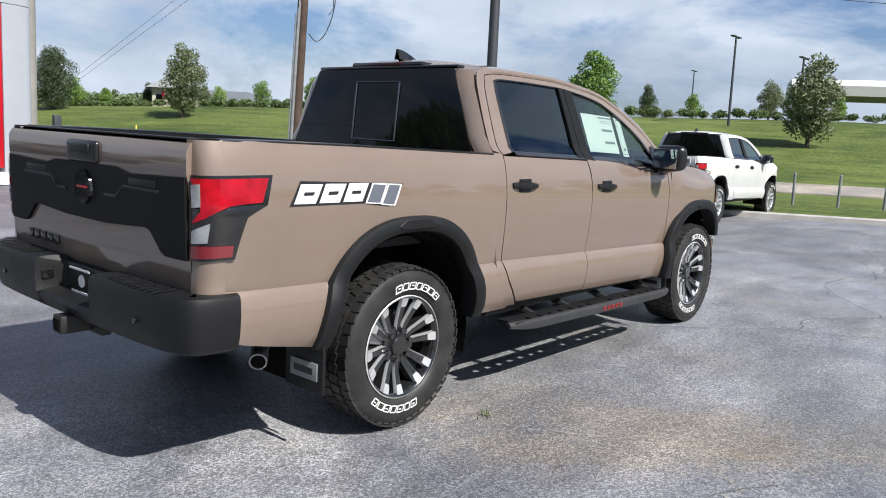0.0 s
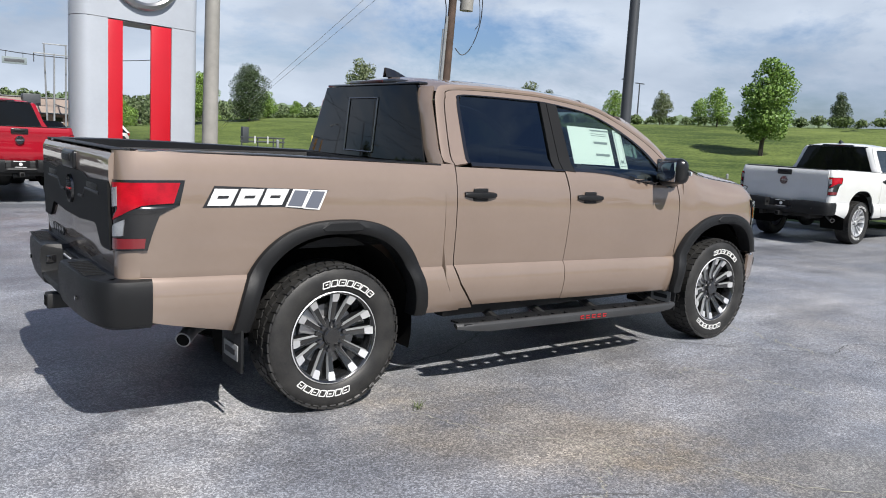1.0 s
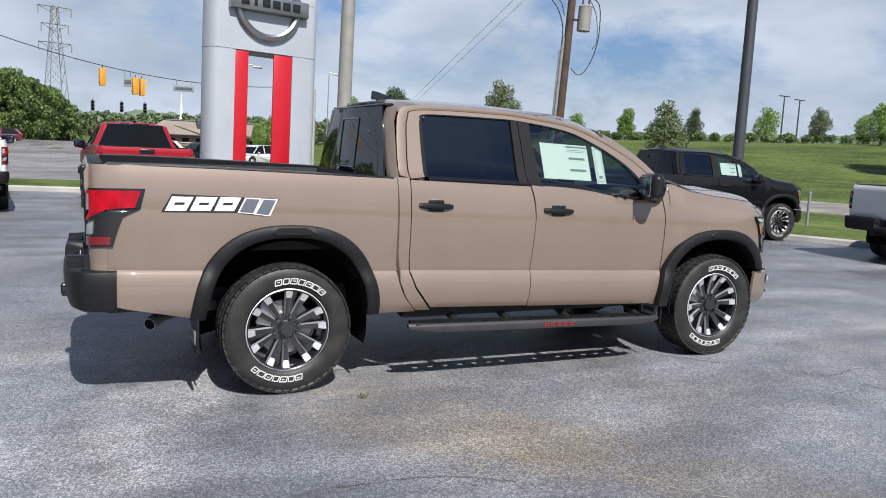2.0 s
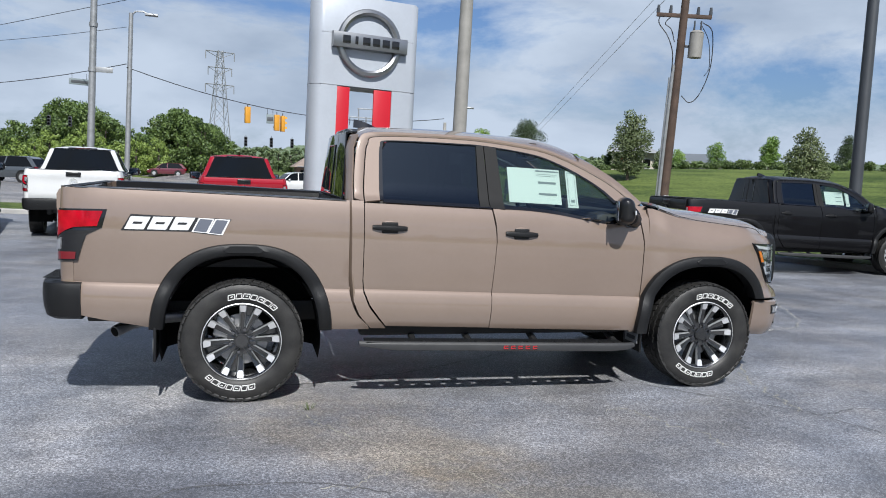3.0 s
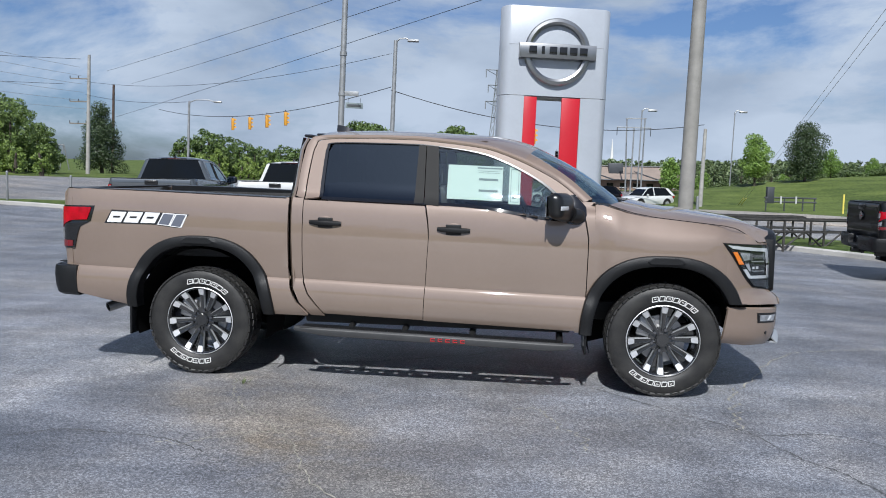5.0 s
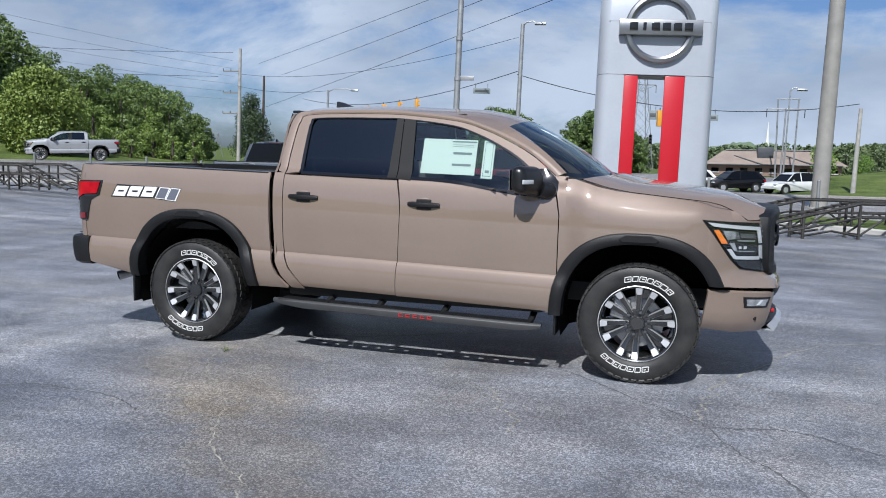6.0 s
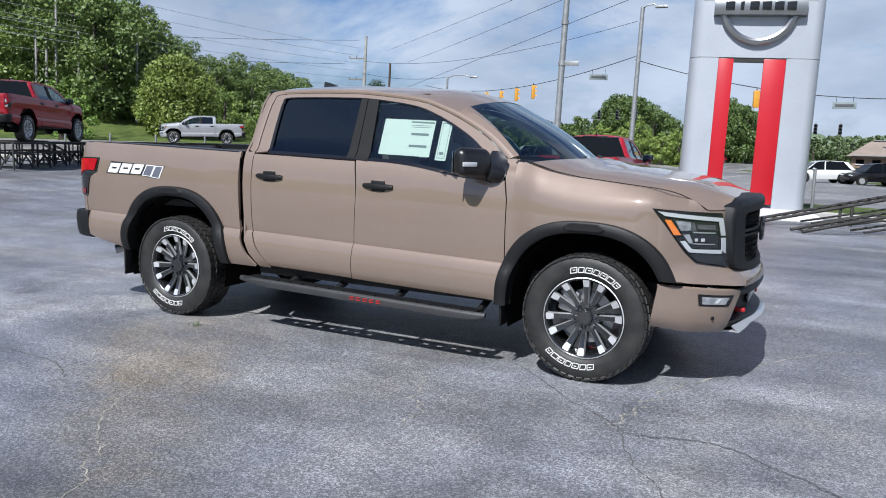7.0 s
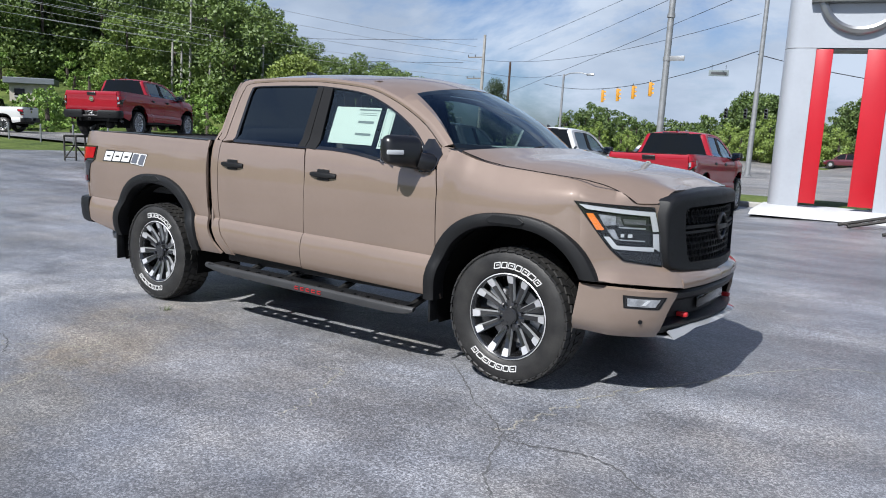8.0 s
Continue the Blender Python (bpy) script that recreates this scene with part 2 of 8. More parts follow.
M_LEAF = leaf_material("spring_leaves", (0.07, 0.14, 0.022), (0.21, 0.32, 0.06))
M_LEAFWARM = leaf_material("yellowish_leaves", (0.085, 0.13, 0.020), (0.27, 0.335, 0.065))
M_LEAFDARK = leaf_material("dark_leaves", (0.032, 0.064, 0.016), (0.15, 0.215, 0.05))
M_LEAFWOOD = leaf_material("wood_leaves", (0.065, 0.115, 0.020), (0.25, 0.33, 0.07))
M_LEAFCONIFER = leaf_material("evergreen_leaves", (0.020, 0.040, 0.016), (0.075, 0.11, 0.04))
M_LEAFOLIVE = leaf_material("olive_leaves", (0.06, 0.085, 0.035), (0.16, 0.19, 0.08))
# paler and greyer than near leaves: distance haze is mixed into the colour
M_LEAFFAR = leaf_material("hazed_far_leaves", (0.055, 0.084, 0.036), (0.16, 0.21, 0.085))
M_HEDGE = leaf_material("hedge_leaves", (0.04, 0.07, 0.02), (0.12, 0.17, 0.05))


def ground_material(name, dark, light, scale, fine, bump):
    """Grass or soil: patches, tufts and blades at three scales."""
    m = bpy.data.materials.new(name)
    m.use_nodes = True
    n, l = m.node_tree.nodes, m.node_tree.links
    b = n["Principled BSDF"]
    b.inputs["Roughness"].default_value, b.inputs["Specular IOR Level"].default_value = 0.9, 0.15
    tc = n.new("ShaderNodeTexCoord")
    a, f = n.new("ShaderNodeTexNoise"), n.new("ShaderNodeTexNoise")
    a.inputs["Scale"].default_value, a.inputs["Detail"].default_value = scale, 6
    f.inputs["Scale"].default_value, f.inputs["Detail"].default_value = fine, 5
    l.new(tc.outputs["Object"], a.inputs["Vector"]); l.new(tc.outputs["Object"], f.inputs["Vector"])
    # mown swathes: stretched tufts between patch and blade
    way, c = n.new("ShaderNodeMapping"), n.new("ShaderNodeTexNoise")
    way.vector_type = "TEXTURE"
    way.inputs["Rotation"].default_value, way.inputs["Scale"].default_value = (0, 0, radians(120.7)), (2.6, 0.8, 1)
    c.inputs["Scale"].default_value, c.inputs["Detail"].default_value, c.inputs["Roughness"].default_value = 0.55, 8, 0.7
    l.new(tc.outputs["Object"], way.inputs["Vector"]); l.new(way.outputs["Vector"], c.inputs["Vector"])
    pre = n.new("ShaderNodeMix"); pre.data_type = "FLOAT"; pre.inputs["Factor"].default_value = 0.62
    l.new(a.outputs["Fac"], pre.inputs["A"]); l.new(c.outputs["Fac"], pre.inputs["B"])
    mid = n.new("ShaderNodeMix"); mid.data_type = "FLOAT"; mid.inputs["Factor"].default_value = 0.3
    l.new(pre.outputs["Result"], mid.inputs["A"]); l.new(f.outputs["Fac"], mid.inputs["B"])
    r = n.new("ShaderNodeValToRGB")
    r.color_ramp.elements[0].position, r.color_ramp.elements[1].position = 0.41, 0.60
    r.color_ramp.elements[0].color, r.color_ramp.elements[1].color = (*dark, 1), (*light, 1)
    l.new(mid.outputs["Result"], r.inputs[0]); l.new(r.outputs["Color"], b.inputs["Base Color"])
    bp = n.new("ShaderNodeBump"); bp.inputs["Strength"].default_value, bp.inputs["Distance"].default_value = bump, 0.06
    l.new(f.outputs["Fac"], bp.inputs["Height"]); l.new(bp.outputs["Normal"], b.inputs["Normal"])
    return m


M_GRASS = ground_material("mown_grass", (0.030, 0.050, 0.012), (0.118, 0.150, 0.040), 0.12, 5.0, 0.7)


def asphalt_material(name, base, scale=1.0, stains=()):
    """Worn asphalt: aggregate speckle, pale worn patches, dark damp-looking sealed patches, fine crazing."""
    m = bpy.data.materials.new(name)
    m.use_nodes = True
    n, l = m.node_tree.nodes, m.node_tree.links
    b = n["Principled BSDF"]
    b.inputs["Specular IOR Level"].default_value = 0.6
    tc = n.new("ShaderNodeTexCoord")

    def noise_tex(s, detail, rough=0.55):
        t = n.new("ShaderNodeTexNoise")
        t.inputs["Scale"].default_value, t.inputs["Detail"].default_value, t.inputs["Roughness"].default_value = s, detail, rough
        l.new(tc.outputs["Object"], t.inputs["Vector"])
        return t
    big, mid, grain = noise_tex(0.22 * scale, 6, 0.6), noise_tex(1.3 * scale, 7, 0.68), noise_tex(120, 3, 0.85)
    r0 = n.new("ShaderNodeValToRGB")
    r0.color_ramp.elements[0].position, r0.color_ramp.elements[1].position = 0.34, 0.66
    r0.color_ramp.elements[0].color = (*(c * 0.62 for c in base), 1)
    r0.color_ramp.elements[1].color = (*(c * 1.28 for c in base), 1)
    l.new(big.outputs["Fac"], r0.inputs[0])
    r1 = n.new("ShaderNodeValToRGB")
    r1.color_ramp.elements[0].position, r1.color_ramp.elements[1].position = 0.30, 0.72
    r1.color_ramp.elements[0].color, r1.color_ramp.elements[1].color = (0.60, 0.60, 0.61, 1), (1.30, 1.30, 1.28, 1)
    l.new(mid.outputs["Fac"], r1.inputs[0])
    # stones of the aggregate, each with its own tone
    tones = []
    for cell in (112, 230):
        cells, sep = n.new("ShaderNodeTexVoronoi"), n.new("ShaderNodeSeparateColor")
        cells.inputs["Scale"].default_value = cell
        l.new(tc.outputs["Object"], cells.inputs["Vector"]); l.new(cells.outputs["Color"], sep.inputs[0])
        tones.append(sep)
    stones = n.new("ShaderNodeMix"); stones.data_type = "FLOAT"; stones.inputs["Factor"].default_value = 0.38
    l.new(tones[0].outputs[0], stones.inputs["A"]); l.new(tones[1].outputs[0], stones.inputs["B"])
    r2 = n.new("ShaderNodeValToRGB")
    r2.color_ramp.elements[0].position, r2.color_ramp.elements[1].position = 0.10, 0.90
    r2.color_ramp.elements[0].color, r2.color_ramp.elements[1].color = (0.38, 0.38, 0.39, 1), (1.86, 1.85, 1.82, 1)
    e = r2.color_ramp.elements.new(0.54)
    e.color = (0.83, 0.83, 0.84, 1)
    l.new(stones.outputs["Result"], r2.inputs[0])
    # brownish dust and old spills
    dust = noise_tex(0.55 * scale, 8, 0.7)
    r3 = n.new("ShaderNodeValToRGB")
    r3.color_ramp.elements[0].position, r3.color_ramp.elements[1].position = 0.42, 0.76
    r3.color_ramp.elements[0].color, r3.color_ramp.elements[1].color = (0.99, 1, 1.02, 1), (1.08, 0.98, 0.84, 1)
    l.new(dust.outputs["Fac"], r3.inputs[0])
    # long worn drifts, wiped along the parking rows
    way = n.new("ShaderNodeMapping")
    way.inputs["Rotation"].default_value, way.inputs["Scale"].default_value = (0, 0, 0.35), (0.28, 1.5, 1)
    l.new(tc.outputs["Object"], way.inputs["Vector"])
    drift = n.new("ShaderNodeTexNoise")
    drift.inputs["Scale"].default_value, drift.inputs["Detail"].default_value, drift.inputs["Roughness"].default_value = 0.9 * scale, 9, 0.66
    l.new(way.outputs["Vector"], drift.inputs["Vector"])
    r4 = n.new("ShaderNodeValToRGB")
    r4.color_ramp.elements[0].position, r4.color_ramp.elements[1].position = 0.34, 0.66
    r4.color_ramp.elements[0].color, r4.color_ramp.elements[1].color = (0.66, 0.665, 0.68, 1), (1.30, 1.29, 1.27, 1)
    l.new(drift.outputs["Fac"], r4.inputs[0])
    x1, x2, x3, x4 = n.new("ShaderNodeMix"), n.new("ShaderNodeMix"), n.new("ShaderNodeMix"), n.new("ShaderNodeMix")
    for x in (x1, x2, x3, x4):
        x.data_type, x.blend_type = "RGBA", "MULTIPLY"
        x.inputs["Factor"].default_value = 1.0
    l.new(r0.outputs["Color"], x1.inputs["A"]); l.new(r1.outputs["Color"], x1.inputs["B"])
    l.new(x1.outputs["Result"], x3.inputs["A"]); l.new(r3.outputs["Color"], x3.inputs["B"])
    l.new(x3.outputs["Result"], x4.inputs["A"]); l.new(r4.outputs["Color"], x4.inputs["B"])
    l.new(x4.outputs["Result"], x2.inputs["A"]); l.new(r2.outputs["Color"], x2.inputs["B"])
    last = x2.outputs["Result"]
    # spills and a pale patch of their own shape: centre, radii, turn, tint
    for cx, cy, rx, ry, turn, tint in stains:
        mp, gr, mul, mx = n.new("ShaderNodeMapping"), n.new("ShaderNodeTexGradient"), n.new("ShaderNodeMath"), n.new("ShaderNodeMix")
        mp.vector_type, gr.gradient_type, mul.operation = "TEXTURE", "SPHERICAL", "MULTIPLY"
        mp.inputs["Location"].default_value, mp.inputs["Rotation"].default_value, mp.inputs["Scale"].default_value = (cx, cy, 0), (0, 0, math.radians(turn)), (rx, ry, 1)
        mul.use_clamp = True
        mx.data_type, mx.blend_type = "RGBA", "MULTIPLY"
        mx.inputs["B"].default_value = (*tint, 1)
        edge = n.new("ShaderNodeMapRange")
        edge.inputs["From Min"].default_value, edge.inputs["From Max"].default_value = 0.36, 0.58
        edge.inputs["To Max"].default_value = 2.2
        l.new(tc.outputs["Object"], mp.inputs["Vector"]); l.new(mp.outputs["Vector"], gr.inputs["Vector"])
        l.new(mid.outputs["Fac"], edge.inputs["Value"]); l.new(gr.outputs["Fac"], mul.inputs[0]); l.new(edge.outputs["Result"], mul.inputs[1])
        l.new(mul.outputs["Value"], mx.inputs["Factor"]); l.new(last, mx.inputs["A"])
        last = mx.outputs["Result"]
    l.new(last, b.inputs["Base Color"])
    mr = n.new("ShaderNodeMapRange")
    mr.inputs["To Min"].default_value, mr.inputs["To Max"].default_value = 0.38, 0.62
    l.new(mid.outputs["Fac"], mr.inputs["Value"]); l.new(mr.outputs["Result"], b.inputs["Roughness"])
    bp = n.new("ShaderNodeBump"); bp.inputs["Strength"].default_value, bp.inputs["Distance"].default_value = 0.24, 0.006
    l.new(grain.outputs["Fac"], bp.inputs["Height"]); l.new(bp.outputs["Normal"], b.inputs["Normal"])
    return m


# the first entry only lightens the ground behind the truck's near corner
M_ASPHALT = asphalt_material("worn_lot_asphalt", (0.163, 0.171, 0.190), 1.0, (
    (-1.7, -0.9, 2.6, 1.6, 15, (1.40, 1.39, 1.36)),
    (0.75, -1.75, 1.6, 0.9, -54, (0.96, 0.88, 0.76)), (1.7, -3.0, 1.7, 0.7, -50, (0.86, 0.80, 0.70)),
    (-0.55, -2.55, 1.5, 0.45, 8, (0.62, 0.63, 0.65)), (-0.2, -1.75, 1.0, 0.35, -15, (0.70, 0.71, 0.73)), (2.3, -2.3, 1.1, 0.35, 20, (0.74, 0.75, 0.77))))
M_ROAD = asphalt_material("pale_road_asphalt", (0.205, 0.198, 0.194), 0.5)
M_LANE = asphalt_material("pale_concrete_lane", (0.30, 0.27, 0.235), 0.5)
M_SEAL = material("crack_filler", (0.108, 0.108, 0.110), 0.7, vary=0.3, scale=6)
M_CRACK = material("weathered_crack", (0.33, 0.315, 0.265), 0.9, vary=0.6, scale=9, second=(0.17, 0.165, 0.14))



# greyish green with the distance haze put into the base colour
M_RIDGE = material("haze_tinted_ridge", (0.062, 0.092, 0.050), 0.9, vary=0.5, scale=0.02, second=(0.11, 0.148, 0.088))
# ---- mesh helpers ----
def finish(bm, sharp=0.6):
    bmesh.ops.remove_doubles(bm, verts=bm.verts, dist=0.0004)
    bmesh.ops.dissolve_degenerate(bm, dist=0.0003, edges=bm.edges)
    for f in bm.faces:
        f.smooth = True
    for e in bm.edges:
        if len(e.link_faces) == 2 and e.calc_face_angle(0) > sharp:
            e.smooth = False


def mesh_of(name, bm, mat, clean=True):
    if clean:
        finish(bm)
    me = bpy.data.meshes.new(name)
    bm.to_mesh(me)
    bm.free()
    for m in (mat if isinstance(mat, (list, tuple)) else [mat]):
        me.materials.append(m)
    return me


def part(name, bm, mat, parent, label="", clean=True):
    """One mesh object under a thing or a part."""
    ob = new(name, mesh_of(name, bm, mat, clean))
    ob.parent = parent
    if label:
        tagged(ob, label)
    return ob


def thing(name, m, label, category, group=""):
    ob = new(name)
    ob.empty_display_size = 0.2
    ob.matrix_world = m
    return tagged(ob, label, category, group)


def single(name, bm, mat, m, label, category, group="", kind="", clean=True):
    ob = new(name, mesh_of(name, bm, mat, clean))
    ob.matrix_world = m
    return tagged(ob, label, category, group, kind)


def structure(name, bm, mat, label, clean=True):
    ob = new(name, mesh_of(name, bm, mat, clean))
    return tagged(ob, label, "", "", "structure")


def box(bm, c, s, bevel=0.0, m=None, seg=2):
    made = bmesh.ops.create_cube(bm, size=1.0)
    vs = made["verts"]
    for v in vs:
        v.co = Vector((v.co.x * s[0], v.co.y * s[1], v.co.z * s[2])) + Vector(c)
    if bevel:
        es = list({e for v in vs for e in v.link_edges})
        r = bmesh.ops.bevel(bm, geom=es, offset=bevel, segments=seg, affect="EDGES", profile=0.5)
        vs = list({v for f in r["faces"] for v in f.verts} | {v for v in vs if v.is_valid})
    if m is not None:
        bmesh.ops.transform(bm, matrix=m, verts=vs)
    return vs


def cyl(bm, p0, p1, r0, r1=None, seg=16, caps=True):
    """A tapered rod from p0 to p1."""
    p0, p1 = Vector(p0), Vector(p1)
    r1 = r0 if r1 is None else r1
    d = p1 - p0
    q = d.to_track_quat("Z", "Y").to_matrix()
    a, b = [], []
    for i in range(seg):
        t = 2 * math.pi * i / seg
        u = q @ Vector((math.cos(t), math.sin(t), 0))
        a.append(bm.verts.new(p0 + u * r0))
        b.append(bm.verts.new(p1 + u * r1))
    for i in range(seg):
        j = (i + 1) % seg
        bm.faces.new((a[i], a[j], b[j], b[i]))
    if caps:
        bm.faces.new(a[::-1])
        bm.faces.new(b)


def tube(bm, pts, r, seg=10):
    """A bent rod through pts."""
    pts = [Vector(p) for p in pts]
    rings = []
    for i, p in enumerate(pts):
        d = (pts[min(i + 1, len(pts) - 1)] - pts[max(i - 1, 0)]).normalized()
        ref = Vector((0, 0, 1)) if abs(d.z) < 0.9 else Vector((1, 0, 0))
        u = d.cross(ref).normalized()
        w = u.cross(d)
        rr = r[i] if isinstance(r, (list, tuple)) else r
        rings.append([bm.verts.new(p + (u * math.cos(2 * math.pi * k / seg) + w * math.sin(2 * math.pi * k / seg)) * rr) for k in range(seg)])
    for a, b in zip(rings, rings[1:]):
        for k in range(seg):
            j = (k + 1) % seg
            bm.faces.new((a[k], b[k], b[j], a[j]))
    bm.faces.new(rings[0])
    bm.faces.new(rings[-1][::-1])


def loft(bm, rows, out=None, closed=False):
    """Faces between rows of points; out: the way that the faces look."""
    vs = [[bm.verts.new(Vector(p)) for p in row] for row in rows]
    fs = []
    for a, b in zip(vs, vs[1:]):
        n = len(a)
        for i in range(n if closed else n - 1):
            j = (i + 1) % n
            try:
                fs.append(bm.faces.new((a[i], a[j], b[j], b[i])))
            except ValueError:
                pass
    if out is not None:
        s = Vector((0, 0, 0))
        for f in fs:
            f.normal_update()
            s += f.normal * f.calc_area()
        if s.dot(Vector(out)) < 0:
            bmesh.ops.reverse_faces(bm, faces=fs)
    return fs


def thicken(bm, depth):
    """Give an open sheet its thickness, inwards."""
    bmesh.ops.remove_doubles(bm, verts=bm.verts, dist=0.0004)
    bmesh.ops.dissolve_degenerate(bm, dist=0.0003, edges=bm.edges)
    bm.normal_update()
    faces = list(bm.faces)
    rim = [(e.verts[0], e.verts[1], e.link_loops[0].vert is e.verts[0]) for e in bm.edges if len(e.link_faces) == 1]
    back = {v: bm.verts.new(v.co - v.normal * depth) for v in list(bm.verts) if v.link_faces}
    for f in faces:
        bm.faces.new([back[v] for v in reversed(f.verts)])
    for a, b, ahead in rim:
        if not ahead:
            a, b = b, a
        bm.faces.new((b, a, back[a], back[b]))


def prism(bm, poly, y0, y1):
    """A polygon in x and z, pulled from y0 to y1."""
    a = [bm.verts.new((x, y0, z)) for x, z in poly]
    b = [bm.verts.new((x, y1, z)) for x, z in poly]
    bm.faces.new(a)
    bm.faces.new(b[::-1])
    n = len(poly)
    for i in range(n):
        j = (i + 1) % n
        bm.faces.new((a[i], b[i], b[j], a[j]))
    bmesh.ops.recalc_face_normals(bm, faces=bm.faces)


def lerp_table(table, x):
    return float(np.interp(x, [p[0] for p in table], [p[1] for p in table]))


def smooth_curve(pts, n):
    """n + 1 points along a Catmull-Rom curve through pts."""
    p = [Vector(q) for q in pts]
    p = [2 * p[0] - p[1], *p, 2 * p[-1] - p[-2]]
    out, k = [], len(p) - 3
    for i in range(n + 1):
        t = i / n * k
        j = min(int(t), k - 1)
        t -= j
        a, b, c, d = p[j:j + 4]
        out.append(0.5 * ((2 * b) + (c - a) * t + (2 * a - 5 * b + 4 * c - d) * t * t + (3 * b - a - 3 * c + d) * t ** 3))
    return out


def smoothstep(a, b, x):
    t = min(1.0, max(0.0, (x - a) / (b - a)))
    return t * t * (3 - 2 * t)


# ---- ground, lot, roads ----
CREST = Vector((36.0, 61.0))            # a point on the crest of the bank
BANK_N, BANK_D = Vector((0.86, 0.51)), Vector((-0.51, 0.86))   # across and along the bank
UP_LEAN = pose(0, 0, 0, -1.1, 1.3, 0)    # the lot falls slightly: posts and masts stand plumb


def bank(x, y):
    """Distance across and along the grass bank."""
    p = Vector((x, y)) - CREST
    return p.dot(BANK_N), p.dot(BANK_D)


def lot_z(x):
    return 0.36 * smoothstep(-9, -20, x) - 0.17 * smoothstep(4.5, 12, x)


def lot_edge(x):
    """Where the lot ends, north and east."""
    east = 61 + (-46.7 - 0.86 * (x - 36)) / 0.51
    north = 16.15 - 0.198 * x if x > -14.4 else 19.0 - 0.45 * (-14.4 - x) * 0.5
    k = 0.8
    return -math.log(math.exp(-k * (east - 15)) + math.exp(-k * (north - 15))) / k + 15


def bank_end(x, y):
    """0 along the bank, 1 where it has drawn back."""
    return smoothstep(-25, 6, bank(x, y)[1])


def road_drop(x, y):
    """The crossing lies a little lower than the lot."""
    return -0.65 * smoothstep(34, 64, y) * smoothstep(-45, -25, x) * (1 - smoothstep(-39 + 16 * bank_end(x, y), -31 + 12 * bank_end(x, y), bank(x, y)[0]))


def west_rise(x, y):
    """The far road climbs a little to the west."""
    return 0.62 * smoothstep(27, 46, math.hypot(x, y)) * smoothstep(-15, -27, x)


def ground_z(x, y):
    w, l = bank(x, y)
    h = float(np.interp(l, [-150, -55, 0, 14, 30], [4.6, 3.9, 2.7, 1.9, 0.0]))
    end = smoothstep(-25, 6, l)      # the bank draws back where it ends
    z = -0.10 + h * smoothstep(-29.5 + 8.5 * end, 3 - 5 * end, w)
    z += lot_z(x) * (1.0 if x < 0 else smoothstep(-31, -39, w))
    z += road_drop(x, y) + west_rise(x, y)
    r = math.hypot(x, y)
    if x < -20:
        # wooded hill beyond the road to the west
        a = math.degrees(math.atan2(y, -x))
        z += 11 * smoothstep(50, 108, r) * smoothstep(56, 33, a)
    z += 9 * smoothstep(180, 900, r) + 22 * smoothstep(900, 2400, r) * (0.6 + 0.4 * math.sin(math.atan2(y, x) * 7 + 1.2))
    return z


bm = bmesh.new()
radii = [0, 12, 22, 30, 36, 42, 48, 54, 60, 66, 72, 80, 90, 105, 125, 150, 190, 250, 340, 480, 700, 1000, 1500, 2200, 3000]
rows = []
for r in radii:
    rows.append([(r * math.cos(2 * math.pi * k / 144), r * math.sin(2 * math.pi * k / 144), ground_z(r * math.cos(2 * math.pi * k / 144), r * math.sin(2 * math.pi * k / 144))) for k in range(145)])
loft(bm, rows, (0, 0, 1))
structure("ground", bm, M_GRASS, "rolling grassy ground with a mown bank")

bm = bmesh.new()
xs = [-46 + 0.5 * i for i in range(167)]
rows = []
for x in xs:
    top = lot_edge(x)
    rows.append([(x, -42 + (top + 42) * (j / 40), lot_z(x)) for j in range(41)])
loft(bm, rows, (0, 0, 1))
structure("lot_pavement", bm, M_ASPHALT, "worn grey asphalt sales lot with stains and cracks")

# kerb along the lot's edge: a real step
def strip(bm, line, profile):
    """Sweep (offset, height) points along a line; offsets count away from the lot."""
    rows = []
    for i, p in enumerate(line):
        a, b = line[max(0, i - 1)], line[min(len(line) - 1, i + 1)]
        d = Vector((b[0] - a[0], b[1] - a[1])).normalized()
        n = Vector((-d.y, d.x)) * -1
        if n.dot(Vector((0.3, 1))) < 0:
            n = -n
        slim = 1 - 0.88 * smoothstep(-14, -19, p[0]) if profile[-1][0] > 1 else 1
        rows.append([(p[0] + n.x * o * slim, p[1] + n.y * o * slim, lot_z(p[0]) + h) for o, h in profile])
    loft(bm, rows, (0, 0, 1))


edge_line = [(x, lot_edge(x)) for x in [-46 + 1.0 * i for i in range(84)]]
bm = bmesh.new()
strip(bm, edge_line, [(0.0, -0.05), (0.0, 0.10), (0.03, 0.13), (0.16, 0.13), (0.19, 0.05)])
structure("kerb", bm, M_CONCRETE, "pale concrete kerb along the lot")
bm = bmesh.new()
strip(bm, edge_line, [(0.17, 0.06), (0.2, 0.10), (1.2, 0.13), (2.6, 0.12), (4.2, 0.06), (4.6, -0.02)])
structure("verge", bm, M_GRASS, "mown grass verge behind the kerb")

# road along the foot of the bank, and the wide crossing to the north and west
def band(bm, l0, l1, w0, w1, n=80):
    rows = []
    for i in range(n + 1):
        l = l0 + (l1 - l0) * i / n
        row = []
        for w, drop in ((w0, 0.4), (w0, 0.0), (w0 * 0.67 + w1 * 0.33, 0.0), (w0 * 0.33 + w1 * 0.67, 0.0), (w1, 0.0), (w1, 0.4)):
            p = CREST + BANK_N * w + BANK_D * l
            row.append((p.x, p.y, ground_z(p.x, p.y) + 0.07 - drop))
        rows.append(row)
    loft(bm, rows, (0, 0, 1))


